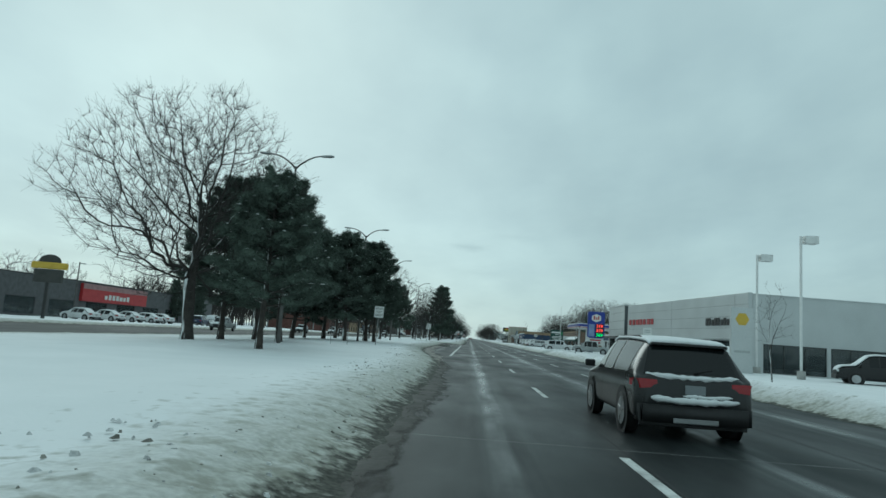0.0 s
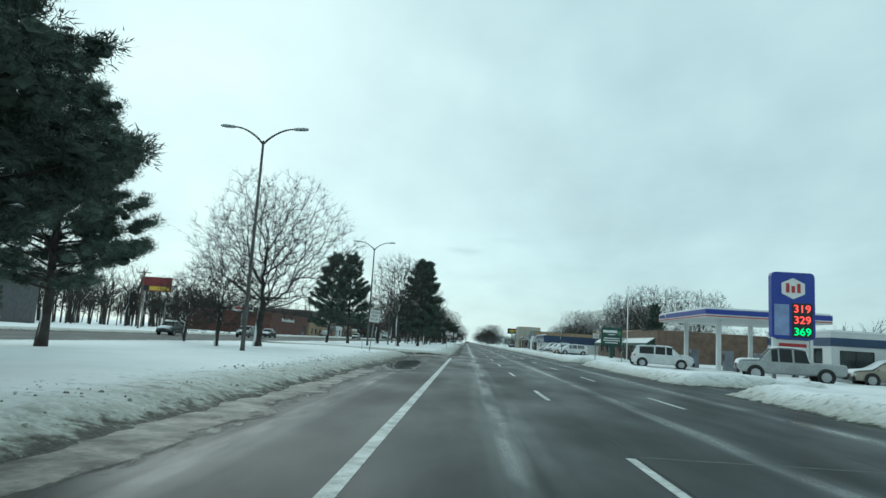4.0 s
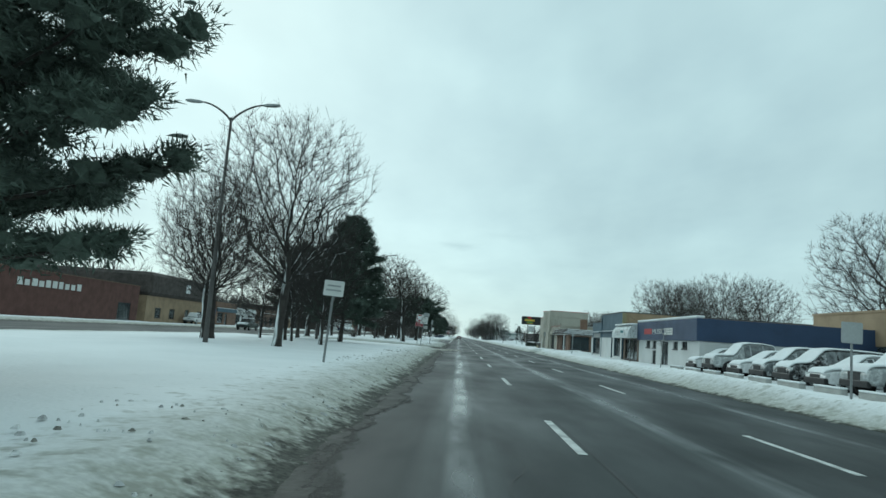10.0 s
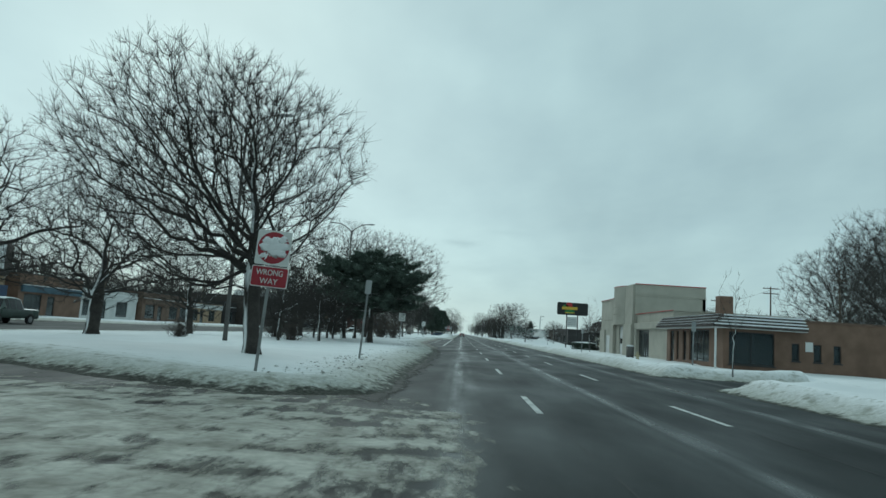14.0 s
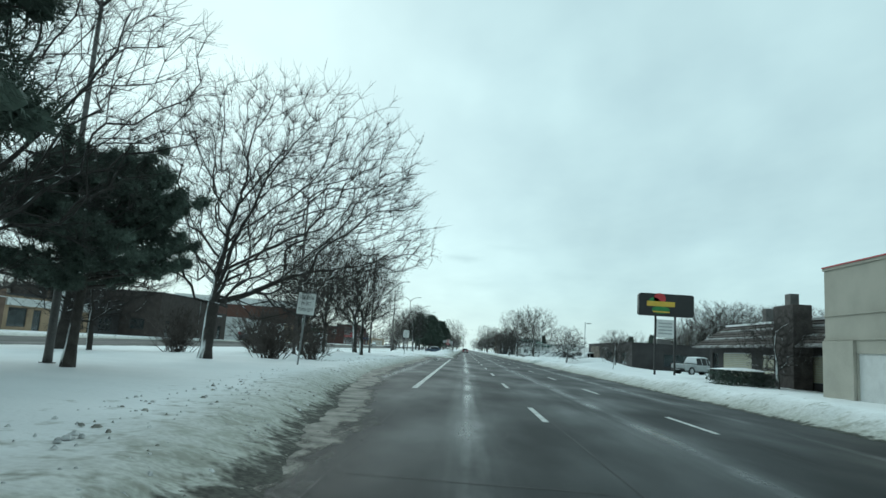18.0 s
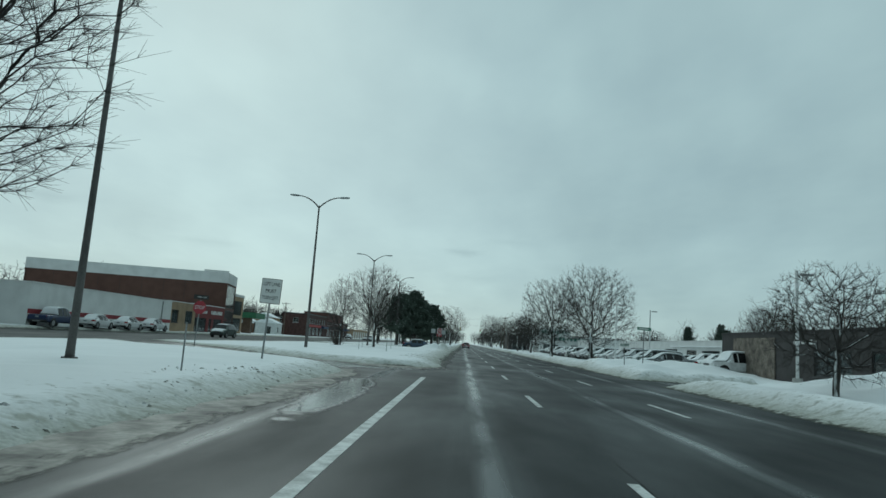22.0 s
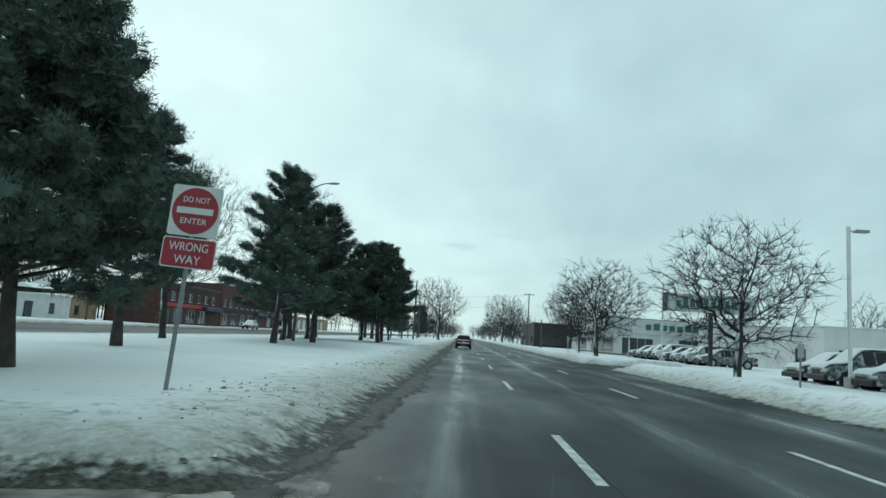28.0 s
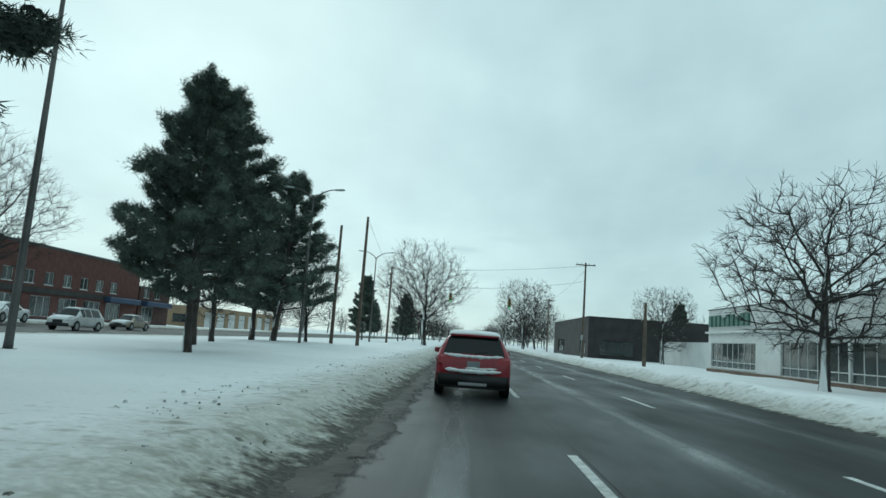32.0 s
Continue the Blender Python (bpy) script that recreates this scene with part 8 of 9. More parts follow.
boxes("cabinet_edge", [(-3.72, -3.5, -.3, .3, 4.23, 5.67)], M_DARKPOLE, dsn)
logo_bars(dsn, -2.9, 2.0, 4.6, 5.25, M_GRNLET, NEAR(-.285), 9, 12, d=.02)
bm = bmesh.new()
bmesh.ops.create_circle(bm, segments=8, radius=.38, cap_ends=True, matrix=pose(2.6, -.29, 4.95, 90, 22, 0))
part("octagon_ring", bm, M_GRNLET, dsn)
bm = bmesh.new()
bmesh.ops.create_circle(bm, segments=8, radius=.2, cap_ends=True, matrix=pose(2.6, -.296, 4.95, 90, 22, 0))
part("octagon_heart", bm, MATS["pale_cabinet"], dsn)
building("dark_office", 16.5, 40, 562, 594, 5.3, M_DARKWALL, "flat-roofed dark office block by the junction", front=[(2, 6, .5, 2.3, 3, "window"), (20, 27, .5, 2.6, 4, "window")], near=[(1.5, 6, .5, 2.4, 3, "window")], cap=M_DARKWALL)
building("white_round_shed", 24, 40, 540, 556, 2.6, M_WHITEWALL, "low white shed with snowy roof", near=[(2, 4, .8, 1.9, 2, "window")])

# ---------------- buildings, left-hand side ----------------
mall = building("grey_mall", -95, -60, 60, 150, 5.6, mat("grey_mall_wall", (.11, .11, .115), .8, var=.25), "long grey shopping mall across the far carriageway", side="left", front=[(4 + 9 * k, 10 + 9 * k, .3, 2.6, 4, "window") for k in range(9)], cap=M_FRAME_D, cap_h=.15, group="far-side buildings")
boxes("red_shopfront", [(.02, .5, 38, 58, 2.7, 5.4)], M_REDBAND, mall, "red shopfront fascia")
boxes("pink_band", [(.51, .55, 38, 58, 4.6, 5.4)], mat("pink_band", (.35, .2, .2), .6), mall)
logo_bars(mall, 44, 52, 3.2, 4.0, M_SIGNWHITE, FRONT_L(0, .52), 7, 21, d=.06)
psn = thing("restaurant_pole_sign", -48, 72, .3, 12, "domed restaurant pole sign with yellow lettering", "sign")
boxes("post", [(-.15, .15, -.15, .15, -.3, 4.3)], M_SIGNBLACK, psn)
boxes("board", [(-1.5, 1.5, -.2, .2, 4.0, 5.5)], mat("dark_sign_board", (.05, .05, .045), .6), psn)
boxes("name_band", [(-1.9, 1.9, -.24, .24, 5.55, 6.3)], M_YELLOW, psn, "yellow name band", bevel=.1)
bm = bmesh.new()
bmesh.ops.create_circle(bm, segments=20, radius=1.2, cap_ends=True, matrix=pose(0, -.1, 6.35, 90, 0, 0) @ Matrix.Diagonal((1, .7, 1, 1)))
part("dome", bm, mat("dark_sign_board", (.05, .05, .045), .6), psn)
ins = building("brick_insurance_office", -66, -46, 213, 248.5, 5.0, M_REDBRICK, "long single-storey red-brick office with white sign letters", side="left", front=[(30, 33.5, 0, 2.5, 2, "window")], near=[], cap=M_BROWNBRICK, group="far-side buildings")
logo_bars(ins, 9, 21, 3.3, 4.1, M_SIGNWHITE, FRONT_L(0, .02), 10, 22, d=.05)
man = building("mansard_building", -64, -46, 251, 277, 3.9, M_TANBRICK, "two-storey tan-brick building with dark shingled mansard top", side="left", front=[(3, 5, .7, 2.2, 2, "window"), (8, 10, .7, 2.2, 2, "window"), (14, 15.5, 0, 2.3, 1, "door"), (19, 22, .7, 2.2, 2, "window")], near=[(3, 5, .8, 2.2, 2, "window")], group="far-side buildings")
boxes("mansard", [(-17.6, .6, -.4, 26.4, 3.9, 7.4)], M_SHINGLE, man, "dark shingled mansard storey", bevel=.5)
boxes("gable_panel", [(.61, .75, 21, 24.5, 4.6, 7.1)], M_SNOW, man)
boxes("gable_panel", [(.61, .75, 12, 13.4, 5.0, 6.4)], M_SNOW, man)
boxes("hanging_board", [(1.0, 1.1, 22, 25, 1.2, 3.0)], M_BLUE, man, "blue and white shop board")
shops = []
rowy = ((279.5, 291, 4.5, M_ORANGEBRICK, "orange-brick"), (291.5, 306, 3.8, M_WHITEWALL, "white-fronted"), (306.5, 324, 4.2, M_BROWNBRICK, "brown-brick"), (324.5, 340, 3.6, M_TANBRICK, "tan-brick"), (340.5, 346.4, 4.3, M_DARKWALL, "dark-fronted"))
for k, (a, b, h, m_, w) in enumerate(rowy):
    n_ = int((b - a - 1) // 4)
    s_ = building("shop_unit", -64, -46.2 - (k % 2) * .6, a, b, h, m_, w + " single-storey shop in a row, snow on its roof", side="left", front=[(1 + 4 * j, 4 + 4 * j, .4, 2.4, 2, "window") if j != 1 else (1 + 4 * j, 2.4 + 4 * j, 0, 2.3, 1, "door") for j in range(n_)], near=[], cap=M_FRAME_D, group="far-side shop row")
    boxes("fascia", [(.02, .25, .3, b - a - .3, 2.6, 3.3)], (M_TEAL, M_WHITEWALL, M_BROWNBRICK, M_WHITEWALL, M_FRAME_D, M_GREENAWN)[k], s_)
    boxes("fascia_snow", [(.02, .3, .3, b - a - .3, 3.31, 3.38)], M_SNOW, s_)
blk_b = building("dark_brick_block", -62, -41, 346.8, 371.6, 5.9, mat("sooty_brown_brick", (.062, .050, .044), .85, var=.35, bump=.4), "long dark brown brick block with a snowy roof edge", side="left", front=[(2.0, 3.4, 0, 2.3, 1, "door"), (9.5, 11.2, .9, 2.1, 1, "window"), (21.2, 22.6, 0, 2.3, 1, "door")], near=[(2, 4, 1, 2.4, 1, "window")], cap=M_DARKWALL, cap_h=.2, group="far-side buildings")
boxes("upper_panel", [(.004, .06, 15.5, 24.4, 4.4, 5.85)], mat("rusty_brick_panel", (.11, .052, .04), .85, var=.3), blk_b, "redder brick band")
boxes("door_canopy", [(.02, 1.0, 16.6, 20.0, 3.75, 3.95)], M_WHITEWALL, blk_b, "flat white canopy with snow")
boxes("downpipe", [(.01, .1, 13.0, 13.1, -.2, 5.8)], M_STEEL, blk_b)
M_STORE = mat("red_brown_panel", (.105, .05, .037), .8, var=.2, scale=.6)
big = building("red_brown_store", -76, -42.6, 433.7, 443.9, 8.85, M_STORE, "large red-brown store with deep white roof band and glazed corner", side="left", front=[(.3, 9.9, 4.5, 8.6, 6, "window"), (.3, 9.9, .3, 4.1, 6, "window")], near=[], cap=M_WHITEWALL, cap_h=1.85, group="far-side buildings")
big.matrix_world = pose(-42.6, 433.7, .25, 0, 0, 11)
for k in range(1, 9):
    boxes("panel_joint", [(-3.6 * k, -3.6 * k + .03, -.01, -.002, -.2, 8.8)], M_DARKWALL, big)
boxes("roof_step", [(-4.2, .05, -.08, -.062, 10.72, 11.0)], M_WHITEWALL, big)
rear = building("store_annexe", -70, -45.6, 444.2, 452, 7.2, M_TANBRICK, "lower annexe behind the store", side="left", front=[(.8, 7.0, 3.6, 6.4, 5, "window"), (.8, 7.0, .4, 3.0, 4, "window")], cap=M_WHITEWALL, cap_h=.5, group="far-side buildings")
wsw = building("white_shop_wing", -60, -41.3, 379.2, 409.6, 4.1, M_WHITEWALL, "long low white wing with a red stripe", side="left", front=[], cap=M_WHITEWALL, cap_h=.1, group="far-side buildings")
boxes("red_stripe", [(.004, .03, 0, 30.4, 1.15, 1.6)], mat("dull_red_stripe", (.26, .03, .04), .6), wsw)
boxes("pipe", [(.01, .1, 27.5, 27.6, -.2, 4.0)], M_STEEL, wsw)
tsf = building("tan_shopfront", -58, -41.5, 409.65, 418.5, 4.2, M_TANBRICK, "tan stucco shop with two half-blinded windows", side="left", front=[(.7, 2.9, 1.3, 3.1, 1, "window"), (5.3, 7.9, 1.3, 3.1, 1, "window")], cap=M_WHITEWALL, cap_h=.12, group="far-side buildings")
for a_, b_ in ((.75, 2.85), (5.35, 7.85)):
    boxes("blind", [(-.14, -.13, a_, b_, 1.36, 2.4)], mat("grey_blind", (.36, .37, .37), .7), tsf)
rsf = building("red_shopfront", -58, -41.9, 418.55, 431.6, 4.3, mat("dull_red_front", (.17, .03, .03), .65, var=.25), "dull red shopfront with pale sign letters", side="left", front=[(.8, 5.6, .1, 2.3, 4, "window"), (6.6, 7.8, 0, 2.3, 1, "door"), (8.6, 12.3, .1, 2.3, 3, "window")], cap=M_SNOW, cap_h=.12, group="far-side buildings")
logo_bars(rsf, 1.6, 5.6, 3.0, 3.5, M_SIGNWHITE, FRONT_L(0, .012), 7, 31, d=.05)
logo_bars(rsf, 7.2, 12.2, 3.0, 3.6, M_SIGNWHITE, FRONT_L(0, .012), 9, 32, d=.05)
bank = thing("green_canopy", -48, 462, .3, 0, "green drive-through canopy on a brick pier", "canopy")
boxes("canopy_slab", [(-9, 2, 0, 7, 3.4, 4.6)], mat("bank_green", (.04, .16, .08), .5), bank)
for px_ in (-1.5, -8.0):
    boxes("pier", [(px_, px_ + 1.8, 2, 3.2, -.2, 3.4)], M_BROWNBRICK, bank)
for k, (a, b) in enumerate(((511.5, 537.5), (538, 567), (567.5, 577))):
    bh = building("brick_terrace", -54, -46, a, b, (6.4, 7.9, 5.2)[k], mat("sooty_brick", (.085, .042, .036), .85, var=.4, bump=.4) if k != 1 else mat("dark_red_brick", (.12, .05, .042), .85, var=.3, bump=.4), "two-storey dark brick terrace with shops below and white upper windows", side="left", front=[(1.2 + 3.4 * j, 2.8 + 3.4 * j, 3.9, 5.3, 2, "window") for j in range(int((b - a - 2) // 3.4))] + [(1.0 + 5 * j, 4.6 + 5 * j, .4, 2.6, 3, "window") for j in range(int((b - a - 2) // 5))], near=[(3, 4.6, 3.9, 5.3, 2, "window"), (8, 9.6, 3.9, 5.3, 2, "window")] if k == 0 else [], cap=M_FRAME_D, cap_h=.3, frame=M_FRAME_W, group="far-side buildings")
    boxes("shop_fascia", [(.02, .2, .4, b - a - .4, 2.9, 3.5)], M_REDBAND if k == 0 else M_DARKWALL, bh)
    boxes("shop_awning", [(.21, 1.1, b - a - 9, b - a - 1, 2.7, 3.4)], M_BLUE, bh, "blue awning with snow on top", bevel=.1)
for hx, y0_, y1_, hh, col_, nm_ in ((-49, 489.5, 494.5, 2.9, M_FRAME_W, "white metal shed with a snowy lid"), (-56, 496, 500, 2.6, M_ORANGEBRICK, "small brick outbuilding under snow"), (-54, 503, 509.5, 4.6, M_TANBRICK, "small cream house end with a snowy roof")):
    shed = building("roadside_shed", hx - 6, hx, y0_, y1_, hh, col_, nm_, side="left", front=[(.8, 1.9, .7, 1.9, 1, "window")], near=[(1.5, 2.6, 0, 2.0, 1, "door")], group="far-side buildings")
    bm = bmesh.new()
    w_, d_ = 6.6, y1_ - y0_ + .6
    pts_ = [bm.verts.new(p) for p in ((.3, -.3, hh), (-w_ + .3, -.3, hh), (-w_ / 2 + .3, -.3, hh + 1.3), (.3, d_ - .3, hh), (-w_ + .3, d_ - .3, hh), (-w_ / 2 + .3, d_ - .3, hh + 1.3))]
    for q_ in ((0, 1, 2), (5, 4, 3), (0, 2, 5, 3), (2, 1, 4, 5), (1, 0, 3, 4)):
        bm.faces.new([pts_[i_] for i_ in q_])
    part("gable_roof", bm, M_SNOW, shed, "snow-laden pitched roof")
building("auto_service", -64, -46, 590, 640, 3.7, M_TANBRICK, "low tan auto-service building", side="left", front=[(2 + 6 * k, 6 + 6 * k, 0, 2.8, 1, "garage") for k in range(7)], near=[(2, 5, .8, 2.2, 2, "window")], group="far-side buildings")
# ---------------- road signs ----------------
LL = "white turn-lane regulation sign on a leaning steel post in snow"
road_sign(-7.45, 51.0, "left_lane", 0, .3, 2, 3.1, LL)
road_sign(-7.2, 107.6, "left_lane", 0, .3, 5, 3.0, LL)
road_sign(-6.6, 286.0, "left_lane", 0, .3, 3, 3.0, LL)
road_sign(-7.35, 342.2, "left_lane", 0, .3, 2, 3.0, LL)
DE = "red and white wrong-way sign on a post"
road_sign(-4.3, 227.0, "noenter", 0, .3, 3, 3.2, DE + ", half covered by snow", True)
road_sign(-4.1, 423.0, "noenter", 0, .3, 3, 3.2, DE)
road_sign(-3.1, 212.3, "route", 0, .3, 5, 2.6, "pair of pale turn signs on a leaning steel post")
road_sign(-4.6, 415.3, "back", 0, .3, 0, 2.9, "bare sign back on a post beside the crossover")
road_sign(-3.1, 415.0, "back", 10, .3, 0, 2.8, "bare sign back on a post beside the crossover")
road_sign(-3.75, 174.5, "plain", 0, .3, 3, 2.5, "plain white sign on a steel post in the kerbside snow")
road_sign(-3.2, 156.6, "narrow", 0, .3, 2, 2.5, "narrow sign edge on a steel post")
road_sign(-3.3, 235.7, "narrow", 0, .3, 3, 2.8, "narrow sign edge on a steel post")
road_sign(-17.0, 359.6, "stop", 0, .3, 2, 2.7, "red stop sign with one-way plate facing the crossover")
for sx, sy, kd, hh in ((12.0, 46.5, "plain", 2.6), (12.2, 126.0, "plain", 2.6), (11.4, 165.2, "back", 2.3), (11.6, 174.8, "back", 2.3), (11.0, 218.6, "narrow", 2.3), (11.7, 275.3, "narrow", 2.3),
                       (11.4, 379.0, "narrow", 2.4), (11.6, 362.0, "street", 2.9), (12.4, 437.0, "narrow", 1.6), (12.2, 487.0, "narrow", 1.8), (12.0, 541.5, "narrow", 2.4), (11.8, 245.5, "narrow", 2.4)):
    road_sign(sx, sy, kd, 0, .35, 1, hh, "green street-name blade on a slim post" if kd == "street" else "roadside sign on a thin steel post in the snowbank")
bb = thing("billboard", -58, 180, .3, 0, "red billboard with yellow panel on two posts", "sign")
boxes("post", [(-2.2, -2.0, -.1, .1, -.3, 6.2)], M_STEEL, bb)
boxes("post", [(2.0, 2.2, -.1, .1, -.3, 6.2)], M_STEEL, bb)
boxes("board", [(-2.8, 2.8, -.2, .2, 6.8, 9.4)], mat("dull_red_board", (.2, .03, .035), .6, var=.25), bb)
boxes("black_panel", [(-2.75, -1.3, -.22, -.205, 6.85, 7.85)], M_SIGNBLACK, bb)
boxes("yellow_panel", [(-1.2, 2.6, -.22, -.205, 6.95, 7.7)], M_YELLOW, bb)
fb = thing("street_business_sign", -47, 196, .3, 0, "white and red business sign on a post", "sign")
boxes("post", [(-.12, .12, -.12, .12, -.3, 4.6)], M_STEEL, fb)
boxes("board", [(-2.2, 2.2, -.15, .15, 4.5, 5.7)], M_SIGNWHITE, fb)
boxes("legend_bar", [(-1.6, 1.8, -.165, -.155, 4.9, 5.35)], M_REDBAND, fb)
M_HYDRANT = mat("faded_hydrant_paint", (.42, .37, .24), .6, var=.3, scale=4)
for hx, hy in ((14.2, 62.5), (13.2, 160.5), (12.4, 258.0), (12.4, 381.0)):
    h_ = thing("fire_hydrant", hx, hy, .3, 0, "faded yellow fire hydrant half buried in snow", "hydrant", "fire hydrants")
    tube_part("barrel", [(0, 0, -.1), (0, 0, .45), (0, 0, .55), (0, 0, .66)], [.11, .10, .12, .04], 10, M_HYDRANT, h_)
    tube_part("side_cap", [(-.19, 0, .38), (.19, 0, .38)], .055, 8, M_HYDRANT, h_)
MK = "snow stakes"
for mx_, my_ in ((-9.0, 47.5), (-9.8, 45.5), (-8.6, 113.0), (-7.2, 383.5), (-9.6, 380.5), (-6.3, 372.0), (-8.4, 371.0), (-6.6, 333.6)):
    k_ = thing("marker_stake", mx_, my_, .3, 0, "thin steel marker stake standing in the snow", "stake", MK)
    tube_part("stake", [(0, 0, -.2), (0, 0, 1.15)], .022, 6, M_STEEL, k_)

# ---------------- utility poles, signals ----------------
for ux, uy, uh, ua in ((44, 290, 11.2, 2), (45.5, 310.5, 11.0, 2), (47, 335, 10.5, 1), (60, 425, 9.5, 1), (64, 452, 9.5, 2), (14.1, 552.5, 11.2, 1), (-8.0, 527.4, 10.5, 0), (-10, 527, 9.6, 0), (13.6, 524.4, 4.9, 0), (-48.5, 300, 9.5, 2), (-49, 335, 9.5, 2), (-50, 500, 9, 1), (-49, 545, 9, 1), (-50.5, 160, 9, 1), (-50, 205, 9, 1), (16, 600, 10, 1), (-9.5, 560, 10, 0)):
    utility_pole(ux, uy, uh, arms=ua)
wire = thing("overhead_wires", 0, 0, 0, 0, "thin dark overhead wires strung between poles", "wires")


def span(a, b, sag, r=0.014):
    pts = []
    for k in range(13):
        t = k / 12
        pts.append((a[0] + (b[0] - a[0]) * t, a[1] + (b[1] - a[1]) * t, a[2] + (b[2] - a[2]) * t - sag * 4 * t * (1 - t)))
    tube_part("wire", pts, r, 4, M_SIGNBLACK, wire)


span((14.1, 552.5, 11.0), (-9.5, 560, 9.9), .35)
span((14.1, 552.5, 9.2), (-9.5, 560, 8.3), .9)
span((-8.0, 527.4, 10.6), (-9.5, 560, 9.9), .5)
span((14.1, 552.5, 10.6), (16, 600, 10), .5)
span((44, 290, 10.9), (45.5, 310.5, 10.7), .3)
span((45.5, 310.5, 10.7), (47, 335, 10.2), .3)
span((60, 425, 9.2), (64, 452, 9.2), .3)
M_SIGNALBODY = mat("signal_yellow", (.32, .22, .03), .5, var=.2)
for k, (sx, sy, sz) in enumerate(((-1.6, 557.5, 6.0), (5.6, 555.2, 5.6))):
    s_ = thing("traffic_signal", sx, sy, sz, 0, "hanging three-lens traffic signal showing green", "traffic signal", "traffic signals")
    boxes("housing", [(-.19, .19, -.14, .14, 0, 1.1)], M_SIGNALBODY, s_, bevel=.03)
    tube_part("hanger", [(0, 0, 1.1), (0, 0, 8.35 - sz + .4)], .02, 5, M_SIGNBLACK, s_)
    for j, c in enumerate((glow("signal_green", (.05, 1.0, .45), 4.0), M_SIGNBLACK, mat("signal_red_off", (.2, .02, .02), .4))):
        bm = bmesh.new()
        bmesh.ops.create_circle(bm, segments=14, radius=.12, cap_ends=True, matrix=pose(0, -.15, .2 + .35 * j, 90, 0, 0))
        part("lens", bm, c, s_)
        tube_part("visor", [(0, -.14, .24 + .35 * j), (0, -.3, .27 + .35 * j)], .13, 10, M_SIGNBLACK, s_)
for lx, ly, lh in ((14.0, 380.4, 5.8), (16.0, 440.2, 6.7), (17.0, 468.6, 6.8), (20.8, 494.6, 6.6), (15.6, 420, 6.6), (22, 398, 6.6), (16.8, 352.5, 6.0)):
    lot_light(lx, ly, lh)
for lx, ly in ((-52, 84), (-52, 118)):
    lot_light(lx, ly, 7.5, white=False)

# ---------------- vehicles ----------------
black_suv = vehicle("suv", SUV, PAINT["black"], .35, "black SUV with snow on roof and rear bumper", rear_snow=True, wheel_r=.37)
black_suv.matrix_world = pose(3.42, 10.9, 0, 0, 0, 0) @ Matrix.Diagonal((1, 1, 0.955, 1))
red_suv = vehicle("suv", SUV, PAINT["red"], .35, "red SUV with snow on roof, window ledge and bumper", rear_snow=True, wheel_r=.37)
red_suv.matrix_world = pose(0.62, 492.0, 0, 0, 0, 0) @ Matrix.Diagonal((1, 1, 0.955, 1))
blue_car = vehicle("sedan", SEDAN, PAINT["blue"], .2, "dark blue saloon waiting in the median crossover", wheel_r=.34)
blue_car.matrix_world = pose(-8.9, 414.9, 0, 0, 0, -88)


def parked(kind, paint, snow, spots, label, group):
    st = {"suv": SUV, "sedan": SEDAN, "pickup": PICKUP}[kind]
    v = vehicle({"suv": "suv", "sedan": "sedan", "pickup": "pickup_truck"}[kind], st, PAINT[paint], snow, label, "car" if kind != "pickup" else "pickup truck", wheel_r=.35 if kind != "pickup" else .39)
    v["group"] = group
    for k, (x, y, rz) in enumerate(spots):
        m = pose(x, y, .26, 0, 0, rz)
        if k == 0:
            v.matrix_world = m
        else:
            copy_thing(v, m)
    return v


G1, G2, G3, G4, G5 = "dealership forecourt cars", "workshop parking row", "used-car lot", "far-side parked cars", "far carriageway traffic"
parked("suv", "black", .9, [(25.2, 37.6, 70), (31.6, 39.2, 72)], "black SUV parked in a row at the dealership", G1)
parked("suv", "grey", .9, [(28.4, 38.4, 70), (34.8, 40.0, 74), (38.0, 40.4, 70)], "snow-covered grey SUV parked at the dealership", G1)
parked("suv", "white", .8, [(18.9, 48.6, 152)], "white SUV parked in front of showroom glass", G1)
parked("suv", "white", .5, [(12.9, 114.8, -105)], "white SUV leaving the filling station", G1)
parked("pickup", "silver", .6, [(23.0, 331.6, -62)], "grey pickup parked behind the restaurant sign", G3)
parked("sedan", "navy", .9, [(27.6, 333.8, -70)], "dark blue saloon under snow beside the restaurant", G3)
parked("pickup", "silver", .6, [(20.6, 98.6, 75)], "silver pickup parked by the fuel pumps", G1)
parked("sedan", "tan", .8, [(26.5, 99.6, 80)], "snow-dusted tan saloon beside the filling station", G1)
# row facing the road in front of the workshop
parked("sedan", "white", 1.1, [(19.4, 197.0, 90), (19.6, 191.2, 92), (19.4, 182.6, 90)], "white saloon deep in snow facing the road", G2)
parked("suv", "grey", 1.1, [(19.6, 188.3, 90)], "grey SUV deep in snow facing the road", G2)
parked("pickup", "silver", 1.1, [(20.2, 194.2, 90), (20.0, 179.6, 90)], "silver pickup truck deep in snow facing the road", G2)
parked("suv", "black", 1.1, [(19.4, 185.4, 90)], "black SUV under a thick snow cover", G2)
parked("suv", "white", 1.1, [(19.2, 176.8, 90), (19.6, 170.5, 88)], "white SUV deep in snow facing the road", G2)
parked("sedan", "maroon", 1.1, [(19.4, 173.6, 90)], "maroon saloon under a thick snow cover", G2)
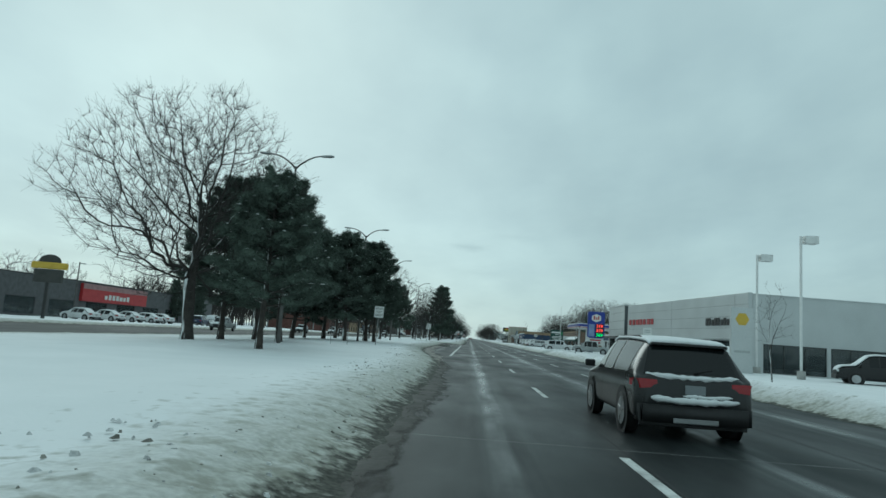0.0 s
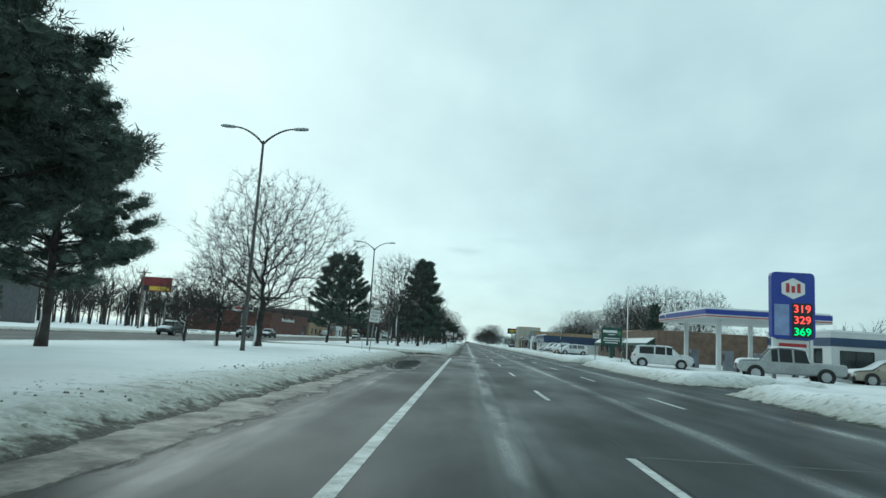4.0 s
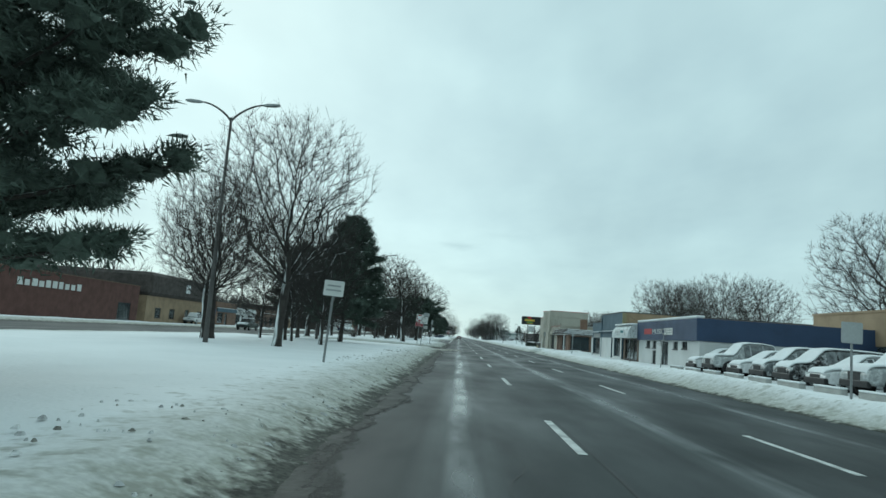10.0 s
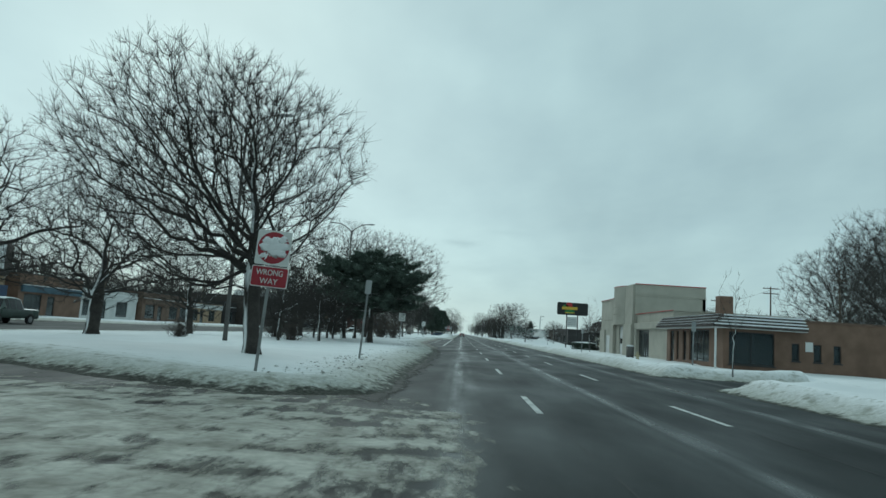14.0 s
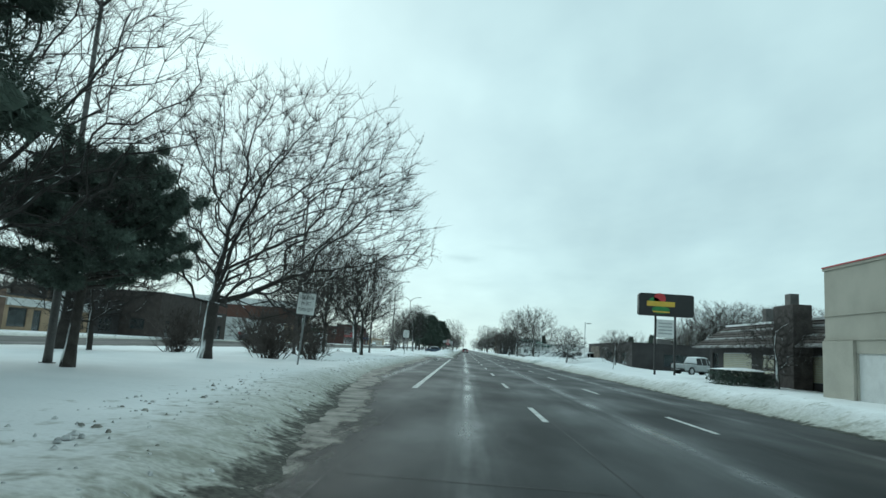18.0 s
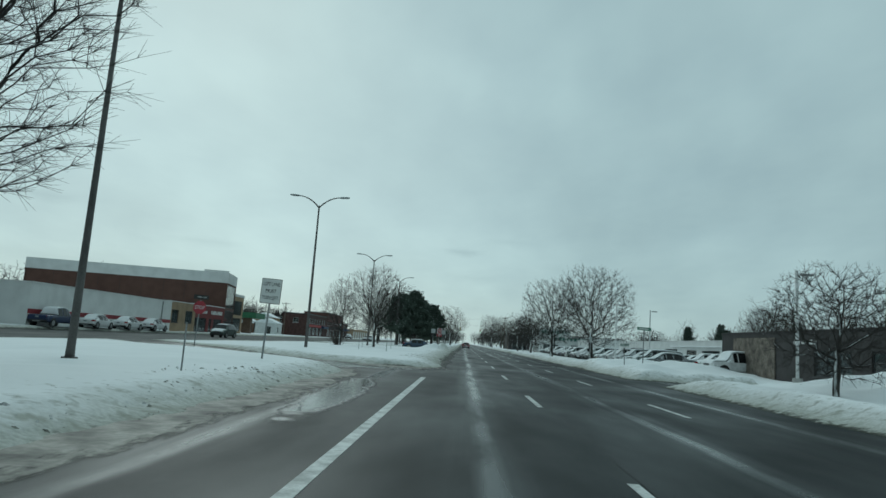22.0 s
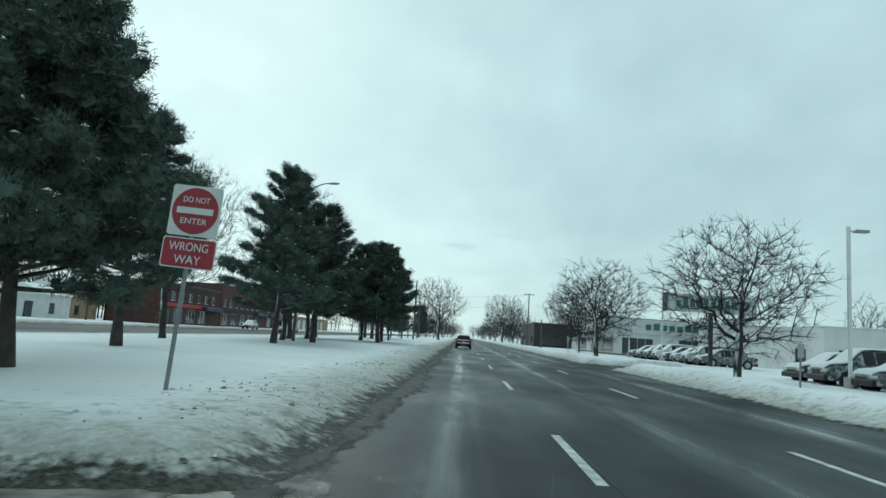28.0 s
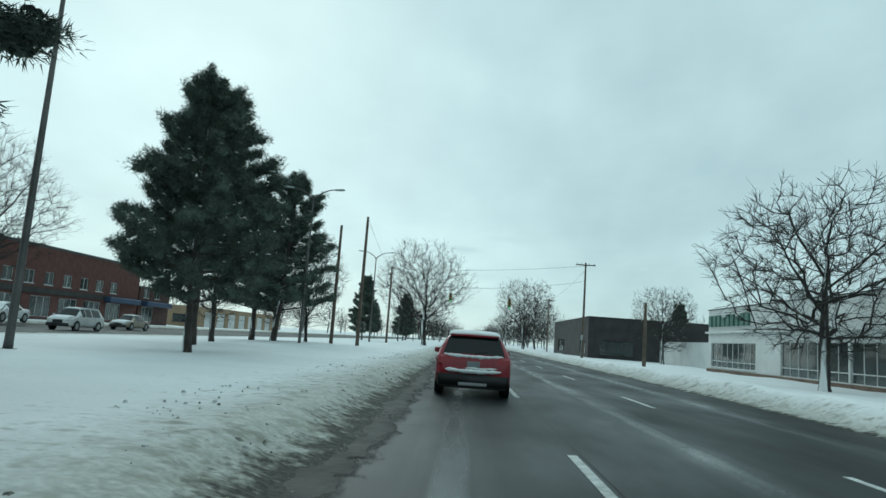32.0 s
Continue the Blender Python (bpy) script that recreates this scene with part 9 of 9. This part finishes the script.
for k in range(10):
    w_ = thing("parking_block", 13.9, 171.5 + 2.85 * k, .3, 0, "concrete wheel stop capped with snow", "wheel stop", "wheel stops")
    boxes("block", [(-.14, .14, -.9, .9, -.1, .2)], mat("concrete_footing", (.42, .42, .40), .9), w_, bevel=.03)
    boxes("snow_cap", [(-.16, .16, -.92, .92, .201, .27)], M_SNOW, w_, bevel=.04)
# used-car lot: angled row along the verge, and a second row behind
rg = random.Random(12)
kinds = (("sedan", "grey"), ("suv", "green"), ("sedan", "black"), ("suv", "silver"), ("sedan", "blue"), ("suv", "white"), ("sedan", "silver"))
spots = {k: [] for k in kinds}
for k in range(26):
    y = 378.5 + 2.9 * k
    if y > 448:
        break
    spots[kinds[k % 7]].append((20.6 + rg.uniform(-.2, .2), y, 90 + rg.uniform(-3, 3)))
for k in range(8):
    spots[kinds[(k * 3) % 7]].append((24.4, 468.5 + 3.0 * k, 90 + rg.uniform(-3, 3)))
for k in range(5):
    spots[kinds[(k * 2 + 1) % 7]].append((27.5, 381 + 3.2 * k, 90))
for (kd, pt_), sp in spots.items():
    parked(kd, pt_, 1.0, sp, "snow-covered " + pt_ + (" SUV" if kd == "suv" else " saloon") + " in the car lot row", G3)
parked("pickup", "white", .9, [(24.0, 371.0, 100)], "white pickup half hidden by a snow heap", G3)
# across the road
parked("sedan", "white", 1.0, [(-46.5, 80, 80), (-46.5, 86, 82), (-46.8, 92, 80), (-46.5, 97, 85), (-47, 102, 80), (-39.9, 393.2, 2), (-40.0, 399.8, 0), (-39.9, 386.5, 2), (-36.5, 529.0, 180 + 4)], "snow-dusted white saloon across the far carriageway", G4)
parked("suv", "navy", .6, [(-46, 118, 0), (-44.5, 105, 6)], "dark blue SUV parked across the far carriageway", G4)
parked("pickup", "navy", .4, [(-39.9, 378.6, 2)], "dark blue pickup parked before the white shop wing", G4)
parked("pickup", "white", .5, [(-44.6, 109.5, 3), (-44, 262, 5)], "white pickup parked across the far carriageway", G4)


def driving(kind, paint, x, y, label):
    st = {"suv": SUV, "sedan": SEDAN, "pickup": PICKUP}[kind]
    v = vehicle({"suv": "suv", "sedan": "sedan", "pickup": "pickup_truck"}[kind], st, PAINT[paint], .3, label, "car" if kind != "pickup" else "pickup truck")
    v.matrix_world = pose(x, y, 0, 0, 0, 180)
    v["group"] = G5


driving("suv", "silver", -33.0, 160.5, "silver SUV in the far carriageway")
driving("suv", "green", -31.0, 405.0, "dark green SUV in the far carriageway")
driving("suv", "white", -29.4, 527.5, "white SUV in the far carriageway")
driving("sedan", "tan", -32.6, 542.0, "pale saloon in the far carriageway")
driving("pickup", "silver", -35.5, 96.0, "silver pickup in the far carriageway")
driving("sedan", "black", -34.5, 176.0, "black saloon in the far carriageway")
driving("suv", "grey", -36.0, 142.0, "grey SUV in the far carriageway")
driving("pickup", "green", -33.5, 262.5, "dark pickup in the far carriageway")


# ---------------- clods thrown up by the plough ----------------
def clods(name, x_of, ys, count, seed, reach, material, label, least=0.12):
    """Small lumps of frozen slush and turf strewn over the bank beside the kerb."""
    rg = random.Random(seed)
    v, f = [], []
    for _ in range(count):
        y = ys[0] + (ys[1] - ys[0]) * rg.random()
        out = reach * rg.random() ** 2.9
        x = x_of(y, out)
        d, z = snow_height(x, y)
        if d < least:
            continue
        r = 0.011 + 0.034 * rg.random() ** 2.5
        b = len(v)
        a0 = rg.uniform(0, 6.28)
        for k in range(5):
            a = a0 + k * 1.2566
            rr = r * rg.uniform(0.8, 1.9)
            v.append((x + rr * math.cos(a), y + rr * 1.2 * math.sin(a), z - 0.02))
        for k in range(5):
            a = a0 + 0.5 + k * 1.2566
            rr = r * rg.uniform(0.35, 0.8)
            v.append((x + rr * math.cos(a), y + rr * math.sin(a), z + r * rg.uniform(0.2, 0.5)))
        for k in range(5):
            n = (k + 1) % 5
            f.append((b + k, b + n, b + 5 + n, b + 5 + k))
        f.append(tuple(range(b + 5, b + 10)))
    me = bpy.data.meshes.new(name)
    me.from_pydata(v, [], f)
    me.materials.append(material)
    return tagged(new(name, me), label, "slush", kind="stuff")


M_CLOD = mat("grimy_clod", (0.34, 0.335, 0.30), 0.95, var=0.6, scale=4, fine=30, bump=0.4, world_space=True, spec=0.1)
M_ICE = mat("grey_ice_lump", (0.66, 0.67, 0.67), 0.8, var=0.5, scale=4, fine=30, bump=0.3, world_space=True, spec=0.2)
LEFT = lambda y, o: float(median_edge(np.array([y]))[0]) - 0.15 - o
RIGHT = lambda y, o: KERB_R + 0.15 + o
clods("grimy_clods", LEFT, (-2, 560), 7000, 41, 2.6, M_CLOD, "dark clods of grit strewn on the snowbank")
clods("ice_lumps", LEFT, (-2, 560), 16000, 42, 3.0, M_ICE, "grey lumps of frozen slush along the kerb", 0.55)
clods("grimy_clods", RIGHT, (-2, 560), 2600, 43, 1.6, M_CLOD, "dark clods of grit on the ploughed bank")
clods("ice_lumps", RIGHT, (-2, 560), 5000, 44, 2.6, M_ICE, "pale lumps of ploughed snow along the kerb", 0.4)
